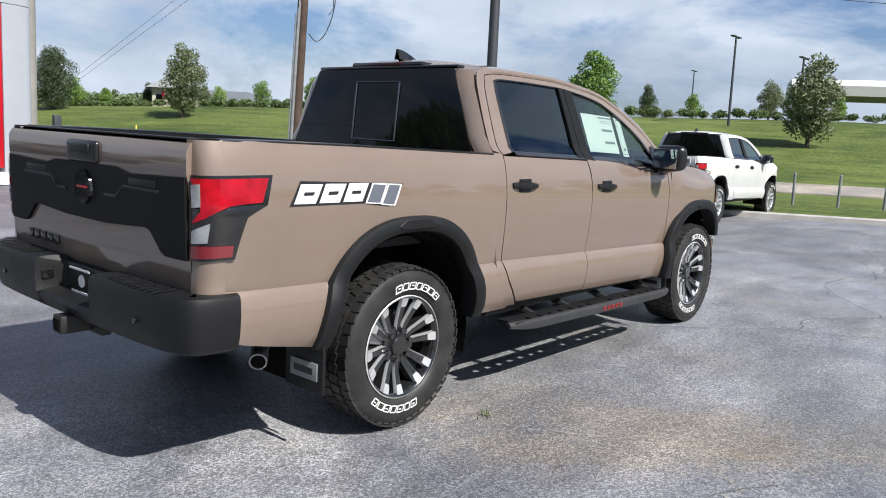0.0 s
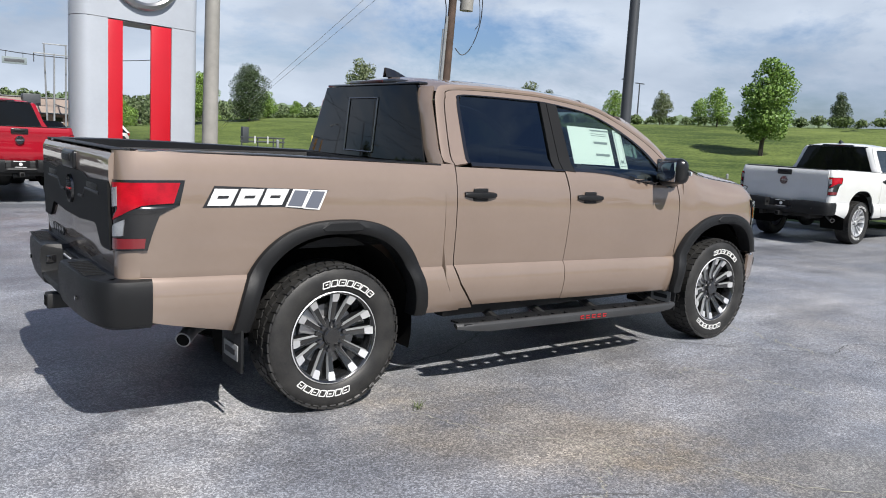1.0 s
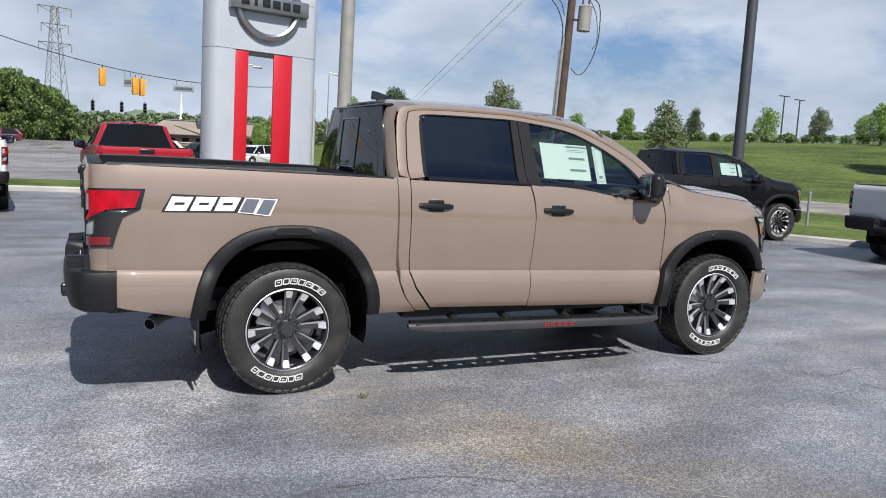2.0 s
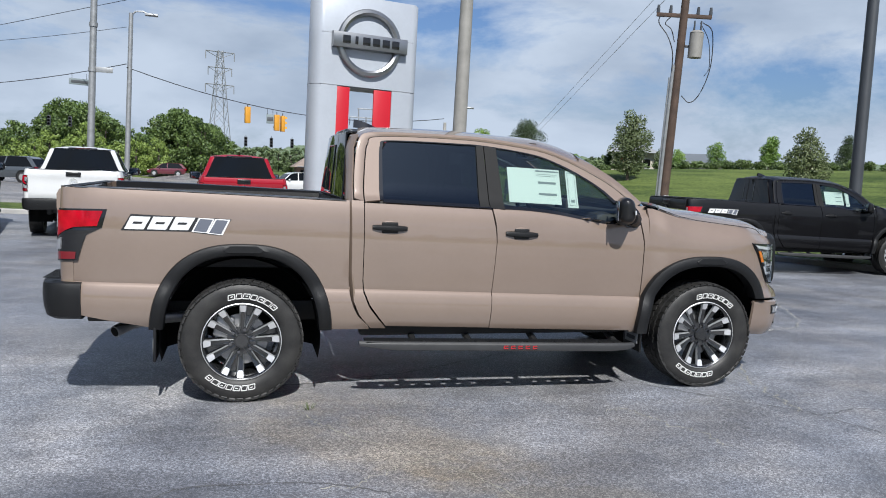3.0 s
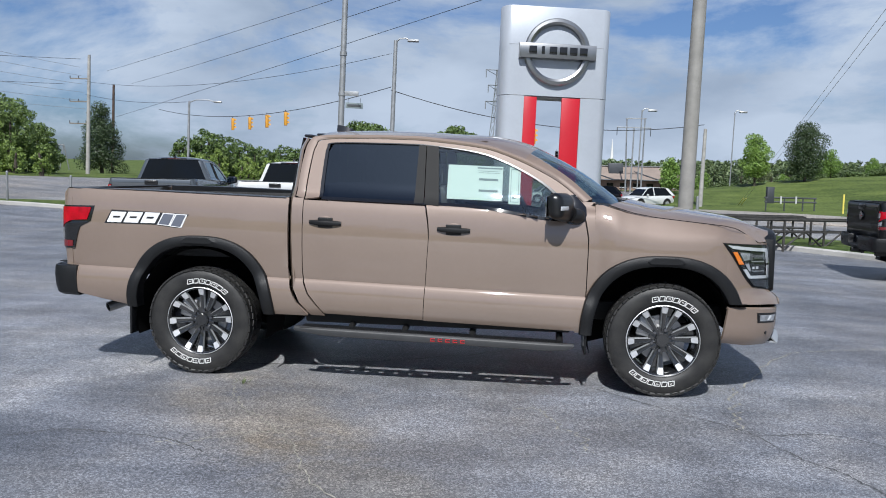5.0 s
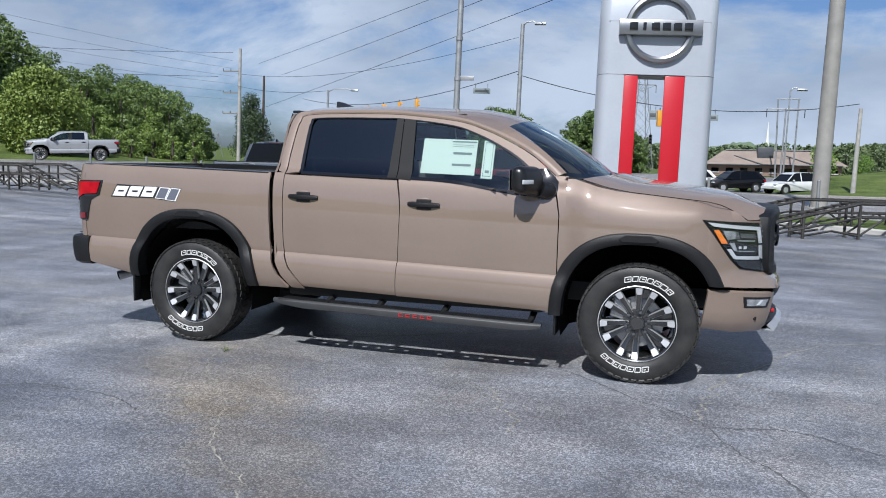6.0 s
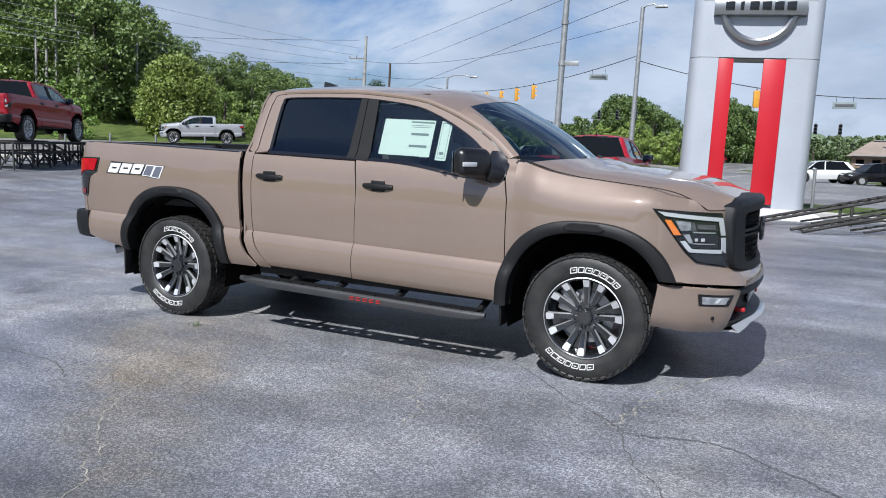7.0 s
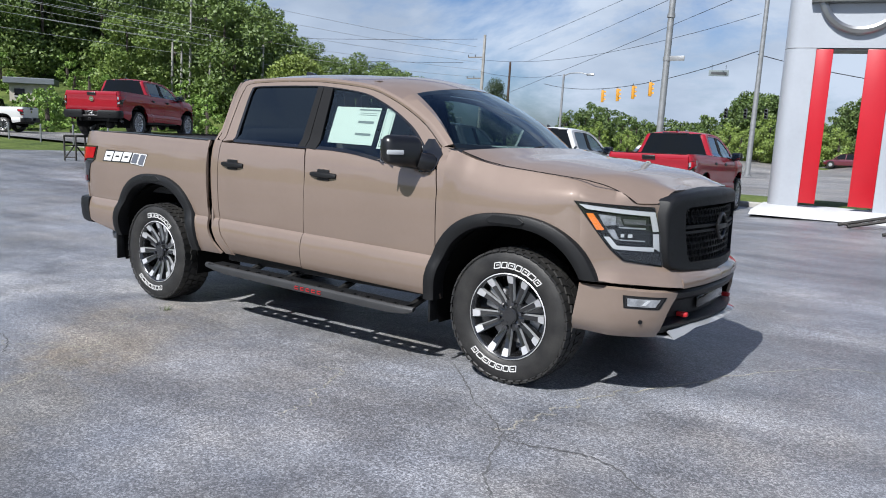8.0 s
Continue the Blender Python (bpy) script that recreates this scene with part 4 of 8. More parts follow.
def slotted_plate(bm, xs, ys, holes, top, thick):
    """A plate over a grid of x and y, with whole cells cut out."""
    up = [[bm.verts.new((x, y, top(x))) for y in ys] for x in xs]
    down = [[bm.verts.new((x, y, top(x) - thick)) for y in ys] for x in xs]
    solid = lambda i, j: 0 <= i < len(xs) - 1 and 0 <= j < len(ys) - 1 and (i, j) not in holes
    for i in range(len(xs) - 1):
        for j in range(len(ys) - 1):
            if not solid(i, j):
                continue
            bm.faces.new((up[i][j], up[i + 1][j], up[i + 1][j + 1], up[i][j + 1]))
            bm.faces.new((down[i][j + 1], down[i + 1][j + 1], down[i + 1][j], down[i][j]))
            for (di, dj), (a, b) in (((0, -1), ((i, j), (i + 1, j))), ((1, 0), ((i + 1, j), (i + 1, j + 1))), ((0, 1), ((i + 1, j + 1), (i, j + 1))), ((-1, 0), ((i, j + 1), (i, j)))):
                if not solid(i + di, j + dj):
                    bm.faces.new((up[b[0]][b[1]], up[a[0]][a[1]], down[a[0]][a[1]], down[b[0]][b[1]]))
    bmesh.ops.recalc_face_normals(bm, faces=bm.faces)


STEP_SLOTS = [1.02 + 0.121 * k for k in range(7)] + [2.03] + [2.25 + 0.12 * k for k in range(5)]


def side_step(parent, side):
    """Flat running board with slots cut through the tread, on brackets."""
    level = lambda x: 0.432 - 0.022 * (x - 0.79)
    bm = bmesh.new()
    xs = sorted([0.84, 0.90, 2.82] + [c + d for c in STEP_SLOTS for d in (-0.020, 0.020)])
    ys = [side * 0.918, side * 0.990, side * 1.034, side * 1.062]
    holes = {(xs.index(c - 0.020), 1) for c in STEP_SLOTS}
    slotted_plate(bm, xs, ys, holes, level, 0.012)
    rail = bmesh.new()
    rows = []
    for x, e in ((0.79, 0.30), (0.80, 0.42), (0.93, 0.80), (1.05, 1.0), (1.9, 1.0), (2.70, 1.0), (2.84, 0.75), (2.90, 0.30)):
        z, inset = level(x), 0.03 * (1 - e)
        rows.append([(x, side * (1.040 - inset), z - 0.012), (x, side * (1.040 - inset), z + 0.002), (x, side * (1.062 - inset), z + 0.003), (x, side * (1.074 - inset), z - 0.006),
                     (x, side * (1.078 - inset), z - 0.014), (x, side * (1.076 - inset), z - 0.012 - 0.042 * e), (x, side * (1.060 - inset), z - 0.014 - 0.046 * e)])
    loft(rail, rows, closed=True)
    bmesh.ops.holes_fill(rail, edges=rail.edges, sides=0)
    bmesh.ops.recalc_face_normals(rail, faces=rail.faces)
    ob = part("side_step", rail, M_STEPBLACK, parent, "black steel running board with cut-out treads")
    part("step_tread", bm, M_PLASTIC, ob)
    br = bmesh.new()
    tube(br, [(0, side * 0.62, 0.10), (0, side * 0.80, 0.02), (0, side * 0.97, -0.03)], 0.026, 8)
    me = mesh_of("step_bracket", br, M_CHASSIS)
    for x in (1.20, 1.62, 2.14, 2.80):
        o = new("step_bracket", me)
        o.parent = ob
        o.location = (x, 0, 0.43 - 0.022 * (x - 0.79))
    bm = bmesh.new()
    for k in range(5):
        x = 1.86 + 0.056 * k
        z = 0.412 - 0.022 * (x - 0.79)
        bm = bmesh.new()
        prism(bm, [(x - 0.018, z - 0.021), (x + 0.016, z - 0.021), (x + 0.016, z - 0.015), (x - 0.012, z - 0.015), (x - 0.012, z - 0.003), (x + 0.016, z - 0.003), (x + 0.016, z + 0.003), (x - 0.018, z + 0.003)], side * 1.0775, side * 1.0815)
        part("step_mark", bm, M_REDACC, ob, "red bar on the running board")
    return ob


def hinge_door(truck, name, zlo, xl, xr, side, paint_mat, handle_x):
    bm = bmesh.new()
    rows_panel(bm, zlo, 1.386 + rake(1.8), xl, xr, cab_w, side, 14, belt_line)
    thicken(bm, 0.05)
    ob = part(name, bm, paint_mat, truck)
    hz = 1.21 + rake(handle_x) - 0.004
    w = cab_w(handle_x, hz)
    # recessed cup, pull and lock cover
    bm = bmesh.new()
    made = bmesh.ops.create_uvsphere(bm, u_segments=20, v_segments=10, radius=1.0)
    for v in made["verts"]:
        v.co = Vector((handle_x + v.co.x * 0.074, side * (w - 0.004) + v.co.y * 0.008, hz + v.co.z * 0.052))
    part("handle_cup", bm, paint_mat, ob)
    bm = bmesh.new()
    rows = []
    for k in range(13):
        u = k / 12 * 2 - 1
        x = handle_x + 0.125 * u
        h = 0.021 * (1 - 0.25 * abs(u) ** 3) + 0.018 * max(0, 1 - abs(u) / 0.42) ** 1.5 * 0
        y = w + 0.012 + 0.018 * (1 - u * u)
        z = hz + 0.027 * (x - handle_x) * -1
        rows.append([(x, side * (y - 0.018), z - h), (x, side * y, z - h * 0.7), (x, side * (y + 0.004), z), (x, side * y, z + h * 0.7), (x, side * (y - 0.018), z + h)])
    loft(bm, rows, closed=True)
    bm.faces.ensure_lookup_table()
    bmesh.ops.holes_fill(bm, edges=bm.edges, sides=8)
    bmesh.ops.recalc_face_normals(bm, faces=bm.faces)
    h = part("door_handle", bm, M_PLASTIC, ob, "black pull handle")
    bm = bmesh.new()
    box(bm, (handle_x, side * (w + 0.004), hz + 0.002), (0.115, 0.014, 0.078), 0.006)
    bmesh.ops.bevel(bm, geom=[e for e in bm.edges], offset=0.002, segments=1, affect="EDGES")
    part("handle_base", bm, M_PLASTIC, ob)
    return ob


def mirror_unit(truck, side):
    """Black door mirror, swept back, on a short foot."""
    at = pose(2.775, side * 1.045, 1.392, 0, 0, side * 19)
    bm = bmesh.new()
    box(bm, (0, 0, 0), (0.150, 0.275, 0.200), 0.055, None, 5)
    for v in bm.verts:
        outer = v.co.y * side / 0.147
        v.co.z *= 1.0 - 0.10 * outer
        v.co.z += 0.012 * outer
        if v.co.x > 0:
            v.co.x -= 0.030 * (outer * 0.5 + 0.5) + 0.20 * v.co.z * (1 if v.co.z > 0 else 0)
    bmesh.ops.transform(bm, matrix=at, verts=bm.verts)
    ob = part("door_mirror", bm, M_SATIN, truck, "satin black door mirror")
    bm = bmesh.new()
    tube(bm, [(2.90, side * 0.90, 1.315), (2.885, side * 0.935, 1.322), (2.85, side * 0.965, 1.335)], [0.062, 0.060, 0.055], 14)
    part("mirror_arm", bm, M_SATIN, ob)
    bm = bmesh.new()
    box(bm, (-0.080, 0.0, 0.0), (0.008, 0.235, 0.145), 0.004, None)
    bmesh.ops.transform(bm, matrix=at, verts=bm.verts)
    part("mirror_glass", bm, M_MIRROR, ob)
    bm = bmesh.new()
    box(bm, (0.063, side * 0.075, -0.008), (0.012, 0.115, 0.030), 0.004, Matrix.Rotation(radians(side * 9), 4, "Z"))
    bmesh.ops.transform(bm, matrix=at, verts=bm.verts)
    part("mirror_repeater", bm, M_WHITELENS, ob, "clear turn repeater")
    # glossy plate that covers the corner of the door
    bm = bmesh.new()
    rows = []
    for z, a, b in ((1.262, 2.835, 2.915), (1.285, 2.81, 2.950), (1.33, 2.80, 2.966), (1.385, 2.80, 2.964), (1.43, 2.80, 2.925), (1.475, 2.82, 2.875)):
        rows.append([(a + (b - a) * k / 4, side * (cab_w(a + (b - a) * k / 4, z) + (0.014 if 0 < k < 4 else 0.008)), z) for k in range(5)])
    loft(bm, rows, (0, side, 0))
    thicken(bm, 0.010)
    part("sail_plate", bm, M_GLOSSBLACK, ob)
    return ob


def seat(truck, x, y, w=0.52, rear=False):
    bm = bmesh.new()
    box(bm, (x + 0.24, y, 0.98), (0.52, w, 0.16), 0.05)
    box(bm, (x - 0.05, y, 1.26), (0.14, w, 0.56), 0.05, Matrix.Translation((x, y, 1.0)) @ Matrix.Rotation(radians(-12), 4, "Y") @ Matrix.Translation((-x, -y, -1.0)))
    box(bm, (x - 0.17, y, 1.60), (0.10, 0.26, 0.18), 0.035)
    cyl(bm, (x - 0.15, y - 0.06, 1.45), (x - 0.165, y - 0.06, 1.57), 0.008, 0.008, 8)
    cyl(bm, (x - 0.15, y + 0.06, 1.45), (x - 0.165, y + 0.06, 1.57), 0.008, 0.008, 8)
    part("rear_seat" if rear else "front_seat", bm, M_SEAT, truck)


def build_truck(m, coat, label, group=""):
    truck = thing("pickup_truck", m, label, "pickup truck", group)
    bed_x = sorted([-1.06, -1.02, -0.96, -0.88, -0.8, -0.72, -0.64, 0.62, 0.66, 0.712] + [-0.56 + 0.028 * k for k in range(41)])
    low_x = [0.715, 0.719, 0.724, 0.732, 0.742, 0.753, 0.768, 0.785, 0.81, 0.84, 0.868]
    for side in (-1, 1):
        # ---- bed ----
        bm = bmesh.new()
        columns(bm, bed_x, lambda x: max(lerp_table([(-1.1, 0.64), (-0.96, 0.605), (-0.56, 0.52), (0.5, 0.50)], x), arch(x, 0.0, 1.045)), lambda x: 1.383 + rake(x) - 0.012 * smoothstep(-0.6, -1.06, x), side_w, side)
        columns(bm, [0.712] + low_x, lambda x: 0.50, lambda x: lerp_table([(0.712, 1.35), (0.715, 0.86), (0.719, 0.80), (0.732, 0.72), (0.753, 0.66), (0.785, 0.60), (0.868, 0.505)], x), side_w, side)
        thicken(bm, 0.02)
        bed = part("bed_side", bm, coat, truck)
        bm = bmesh.new()
        rows = [[tail(i, z, side, 0.0) for i in range(0, 26)] for z in [0.80, 0.84, 0.9, 0.98, 1.06, 1.14, 1.2, 1.26, 1.32, 1.36, 1.40, 1.436]]
        loft(bm, rows, (-0.7, side * 0.7, 0))
        thicken(bm, 0.02)
        part("bed_corner", bm, coat, bed)
        bm = bmesh.new()
        rows = []
        for x in [-1.05, -1.0, -0.8, -0.4, 0, 0.4, 0.69]:
            w, z = side_w(x, 1.30 + rake(x)), 1.379 + rake(x) - 0.012 * smoothstep(-0.6, -1.05, x)
            rows.append([(x, side * (w - 0.018), z + 0.001), (x, side * (w - 0.020), z + 0.004), (x, side * (w - 0.034), z + 0.007), (x, side * (w - 0.15), z + 0.007), (x, side * (w - 0.165), z + 0.002), (x, side * (w - 0.165), z - 0.08)])
        loft(bm, rows, (0, side, 1))
        thicken(bm, 0.006)
        part("rail_cap", bm, M_SATIN, bed, "black bed rail cap")
        flare(truck, 0.005, 1.095, 1.015, 0.515, 0.50, side, side_w)
        arch_liner(truck, 0.0, side)
        arch_liner(truck, 3.54, side)
        mud_flap(truck, -0.556, side, 0.60)
        mud_flap(truck, 2.985, side, 0.56)
        # ---- tail lamp ----
        bm = bmesh.new()
        tail_quad(bm, ((0.5, 0.962), (28.6, 0.970), (32.6, 1.138), (0.5, 1.138)), side, 0.008)
        upper = bmesh.new()
        tail_quad(upper, ((0.5, 1.138), (32.6, 1.138), (36.8, 1.185), (0.5, 1.185)), side, 0.008)
        tail_quad(upper, ((0.5, 1.185), (36.8, 1.185), (38.0, 1.305), (0.5, 1.30)), side, 0.008)
        lamp = part("tail_lamp", bm, M_GLOSSBLACK, truck, "red tail lamp with clear inserts in a dark housing")
        part("lamp_housing", upper, M_GLOSSBLACK, lamp)
        for corner, mat, nm, o in ((((9.6, 1.165), (35.6, 1.196), (37.0, 1.293), (1.2, 1.288)), M_REDLENS, "red_lens", 0.014),
                                   (((1.2, 1.110), (12, 1.135), (28, 1.194), (9.6, 1.166)), M_REDLENS, "red_lens", 0.0142),
                                   (((1.2, 0.972), (27, 0.982), (27.6, 1.028), (1.2, 1.024)), M_DEEPRED, "lower_lens", 0.014),
                                   (((1.6, 1.172), (9.0, 1.180), (9.4, 1.268), (1.6, 1.262)), M_REFLECTOR, "reversing_lens", 0.016),
                                   (((1.6, 1.032), (14.0, 1.04), (15.5, 1.118), (1.6, 1.082)), M_REFLECTOR, "indicator_lens", 0.016)):
            bm = bmesh.new()
            tail_quad(bm, corner, side, o)
            part(nm, bm, mat, lamp)
        # ---- cab side ----
        bm = bmesh.new()
        rows_panel(bm, 0.50, 1.405, lambda z: lerp_table(CAB_REAR, z), lambda z: lerp_table(DOOR_REAR, z) - 0.006, cab_w, side, 4)
        rows = []
        for z in [0.52, 0.7, 0.9, 1.1, 1.3, 1.40, 1.5, 1.6, 1.7, 1.78, 1.84, 1.875]:
            x, w = lerp_table(CAB_REAR, z), cab_w(0.76, z)
            rows.append([(x, side * w, z), (x - 0.012, side * (w - 0.018), z), (x - 0.026, side * (w - 0.045), z), (x - 0.034, side * (w - 0.07), z), (x - 0.038, side * (w - 0.105), z)])
        loft(bm, rows, (-1, side, 0))
        roof_l, seam_l, glass_l = fine_line(ROOF_EDGE), fine_line(DOOR_SEAM), fine_line(GLASS_EDGE)
        lines = [roof_l, blend(roof_l, seam_l, 0.5), blend(roof_l, seam_l, 0.93)]
        loft(bm, [[(p[0], side * (cab_w(p[0], p[1]) + (0.006 if k == 1 else 0.0)), p[1]) for p in line] for k, line in enumerate(lines)], (0, side, 0))
        thicken(bm, 0.014)
        cab = part("cab_side", bm, coat, truck)
        bm = bmesh.new()
        sheet(bm, [blend(seam_l, glass_l, 0.03), blend(seam_l, glass_l, 0.55), blend(seam_l, glass_l, 0.86)], side, cab_w, 0.012)
        part("door_frame", bm, coat, cab)
        bm = bmesh.new()
        sheet(bm, [blend(seam_l, glass_l, 0.84), blend(seam_l, glass_l, 1.04)], side, lambda x, z: cab_w(x, z) + 0.003, 0.01)
        part("window_seal", bm, M_GLOSSBLACK, cab)
        # black centre pillar and belt seal
        bm = bmesh.new()
        sheet(bm, [[(1.672 + 0.006 * (k / 8), 1.385 + 0.448 * k / 8) for k in range(9)], [(1.745 - 0.012 * k / 8, 1.385 + 0.446 * k / 8) for k in range(9)]], side, lambda x, z: cab_w(x, z) + 0.005, 0.012)
        sheet_b = bmesh.new()
        sheet(sheet_b, [[(1.751 - 0.012 * k / 8, 1.38 + 0.450 * k / 8) for k in range(9)], [(1.862 - 0.03 * k / 8, 1.37 + 0.452 * k / 8) for k in range(9)]], side, lambda x, z: cab_w(x, z) + 0.005, 0.012)
        part("centre_pillar", bm, M_PILLAR, cab)
        part("centre_pillar", sheet_b, M_PILLAR, cab)
        bm = bmesh.new()
        belt = belt_line
        sheet(bm, [[(0.955 + 1.86 * k / 24, belt(0.955 + 1.86 * k / 24) + d) for k in range(25)] for d in (0.0, 0.022)], side, lambda x, z: cab_w(x, z) + 0.005, 0.010)
        part("belt_seal", bm, M_GLOSSBLACK, cab)
        # glass
        def pane(x0, x1, mat, nm):
            bm = bmesh.new()
            rows = []
            for k in range(15):
                x = x0 + (x1 - x0) * k / 14
                hi = lerp_table(GLASS_EDGE[2:], x) + 0.012
                lo = min(belt(x), hi - 0.004)
                rows.append([(x, side * (cab_w(x, lo + (hi - lo) * j / 6) - 0.010), lo + (hi - lo) * j / 6) for j in range(7)])
            loft(bm, rows, (0, side, 0))
            o = part(nm, bm, mat, cab)
            o.visible_shadow = False
            return o
        pane(0.957, 1.68, M_PRIVACY, "rear_door_glass")
        pane(1.82, 2.80, M_GLASS, "front_door_glass")
        # doors
        hinge_door(truck, "rear_door", 0.508, lambda z: lerp_table(DOOR_REAR, z), lambda z: lerp_table(DOOR_SPLIT, z) - 0.003, side, coat, 1.0)
        front = hinge_door(truck, "front_door", 0.478, lambda z: lerp_table(DOOR_SPLIT, z) + 0.003, lambda z: lerp_table(DOOR_FRONT, z) - 0.003, side, coat, 1.985)
        mirror_unit(truck, side)
        bm = bmesh.new()
        box(bm, (1.85, side * 0.80, 0.475), (2.06, 0.11, 0.09), 0.02)
        part("sill", bm, M_PLASTIC, truck)
        # ---- fender ----
        bm = bmesh.new()
        rows_panel(bm, 0.45, 1.425, lambda z: lerp_table(DOOR_FRONT, z) + 0.004, lambda z: 3.03, lambda x, z: cab_w(x, z) if z < 1.2 else min(cab_w(x, z), fender_w(x, z)), side, 3)
        f_x = [3.03 + 0.0275 * k for k in range(43)]
        columns(bm, f_x, lambda x: max(0.45 if x < 3.54 else 0.71 * smoothstep(3.6, 4.0, x), arch(x, 3.54, 1.0)) if x < 4.03 else hood_edge((x - 3.13) / 1.11)[2] - 0.08, lambda x: hood_edge((x - 3.13) / 1.11)[2] if x > 3.9 else lerp_table(FENDER_TOP, x), lambda x, z: fender_w(x, z) - 0.028 * (1 - smoothstep(3.03, 3.2, x)), side)
        thicken(bm, 0.014)
        part("front_fender", bm, coat, truck)
        flare(truck, 3.54, 1.052, 0.972, 0.45, 0.71, side, lambda x, z: side_w(x, z))
        # ---- nose ----
        bm = bmesh.new()
        i0 = ix(0.52)
        def nose_column(i):
            x = nose(i, 1.1, side, 0, False)[0]
            top = lerp_table(FENDER_TOP, x) - 0.004
            y = abs(nose(i, 1.1, side, 0, False)[1])
            lip = 1.218 - 0.072 * smoothstep(0.52, 0.627, y)
            top = lip + (top - lip) * smoothstep(ix(0.74), ix(0.80), i)
            low = max(lerp_table(BUMPER_GAP, y) + 0.012, arch(x, 3.54, 1.0) + 0.012)
            zs = [low + (1.10 - low) * j / 8 for j in range(8)] + [1.10] + [1.10 + (top - 1.10) * j / 8 for j in range(1, 9)]
            return [nose(i, z, side, -shoulder(x, z) * smoothstep(ix(0.74), ix(0.84), i) - 0.014 * smoothstep(56, 66, i) + (0.055 + 0.04 * smoothstep(ix(0.72), ix(0.54), i)) * smoothstep(0.805, 0.70, z) * smoothstep(62, 40, i), False) for z in zs]
        rows = [nose_column(i0 + (67.5 - i0) * k / 28) for k in range(29)]
        loft(bm, rows, (1, side, 0))
        rows = [[nose(i0 * k / 12, z, side, 0.095 * smoothstep(0.805, 0.70, z), False) for k in range(13)] for z in [0.668, 0.69, 0.715, 0.74, 0.77, 0.805]]
        loft(bm, rows, (1, 0, 0))
        thicken(bm, 0.014)
        part("nose_panel", bm, coat, truck)
        # headlamp: housing, light guides, projector, amber marker and lens
        bm = bmesh.new()
        nose_quad(bm, ((28.2, 0.893), (46.2, 0.893), (62.0, 1.158), (31.0, 1.134)), side, 0.006, 16, 6)
        nose_quad(bm, ((26.6, 0.788), (40.8, 0.826), (46.2, 0.893), (28.2, 0.893)), side, 0.006, 12, 4)
        lamp = part("headlamp", bm, M_PILLAR, truck, "headlamp with a bright bracket-shaped light guide")
        for corner, mat, nm, o in ((((32.0, 1.082), (56.3, 1.115), (59.8, 1.143), (31.2, 1.106)), M_WHITELENS, "light_guide", 0.015),
                                   (((29.9, 0.996), (31.9, 0.996), (32.9, 1.085), (31.2, 1.104)), M_WHITELENS, "light_guide", 0.0155),
                                   (((29.0, 0.880), (31.3, 0.900), (31.8, 0.982), (29.8, 0.982)), M_WHITELENS, "light_guide", 0.0155),
                                   (((31.2, 0.881), (44.2, 0.893), (45.2, 0.915), (31.2, 0.905)), M_WHITELENS, "light_guide", 0.0150),
                                   (((43.2, 0.908), (44.9, 0.896), (48.9, 0.963), (46.5, 0.963)), M_WHITELENS, "light_guide", 0.0160),
                                   (((48.6, 1.000), (52.0, 1.000), (56.5, 1.092), (53.5, 1.092)), M_AMBER, "amber_marker", 0.017),
                                   (((27.4, 0.800), (40.6, 0.838), (43.8, 0.882), (28.7, 0.870)), M_GLOSSBLACK, "lower_bezel", 0.012),
                                   (((32.6, 0.916), (44.0, 0.924), (52.0, 1.098), (33.2, 1.072)), M_SATIN, "projector", 0.009),
                                   (((44.2, 1.030), (48.6, 1.024), (51.2, 1.088), (44.2, 1.080)), M_REFLECTOR, "reflector", 0.013),
                                   (((41.6, 1.024), (44.0, 1.028), (43.9, 1.078), (42.6, 1.076)), M_LAMPGREY, "reflector", 0.012),
                                   (((34.2, 1.034), (41.0, 1.036), (41.6, 1.066), (34.2, 1.060)), M_LAMPGREY, "reflector", 0.0115),
                                   (((34.4, 1.008), (42.8, 1.014), (43.6, 1.022), (34.4, 1.016)), M_ALLOY, "reflector_rib", 0.019),
                                   (((34.4, 0.938), (42.4, 0.944), (42.8, 0.950), (34.4, 0.944)), M_ALLOY, "reflector_rib", 0.018),
                                   (((42.6, 0.940), (44.8, 0.952), (47.6, 1.002), (44.8, 1.006)), M_REFLECTOR, "reflector", 0.012),
                                   (((41.2, 0.962), (42.4, 0.962), (42.4, 0.980), (41.2, 0.980)), M_WHITELENS, "projector_lens", 0.018),
                                   (((38.4, 0.960), (39.8, 0.960), (39.8, 0.980), (38.4, 0.980)), M_WHITELENS, "projector_lens", 0.018)):
            bm = bmesh.new()
            nose_quad(bm, corner, side, o, 10, 3, 0.006)
            part(nm, bm, mat, lamp)
        bm = bmesh.new()
        nose_quad(bm, ((28.6, 0.893), (45.8, 0.893), (61.2, 1.153), (31.3, 1.130)), side, 0.024, 16, 6, 0)
        nose_quad(bm, ((27.2, 0.794), (40.6, 0.832), (45.8, 0.893), (28.6, 0.893)), side, 0.024, 12, 4, 0)
        o = part("lamp_lens", bm, M_LENS, lamp)
        o.visible_shadow = False
        # lower bumper corner with fog lamp
        bm = bmesh.new()
        rows = []
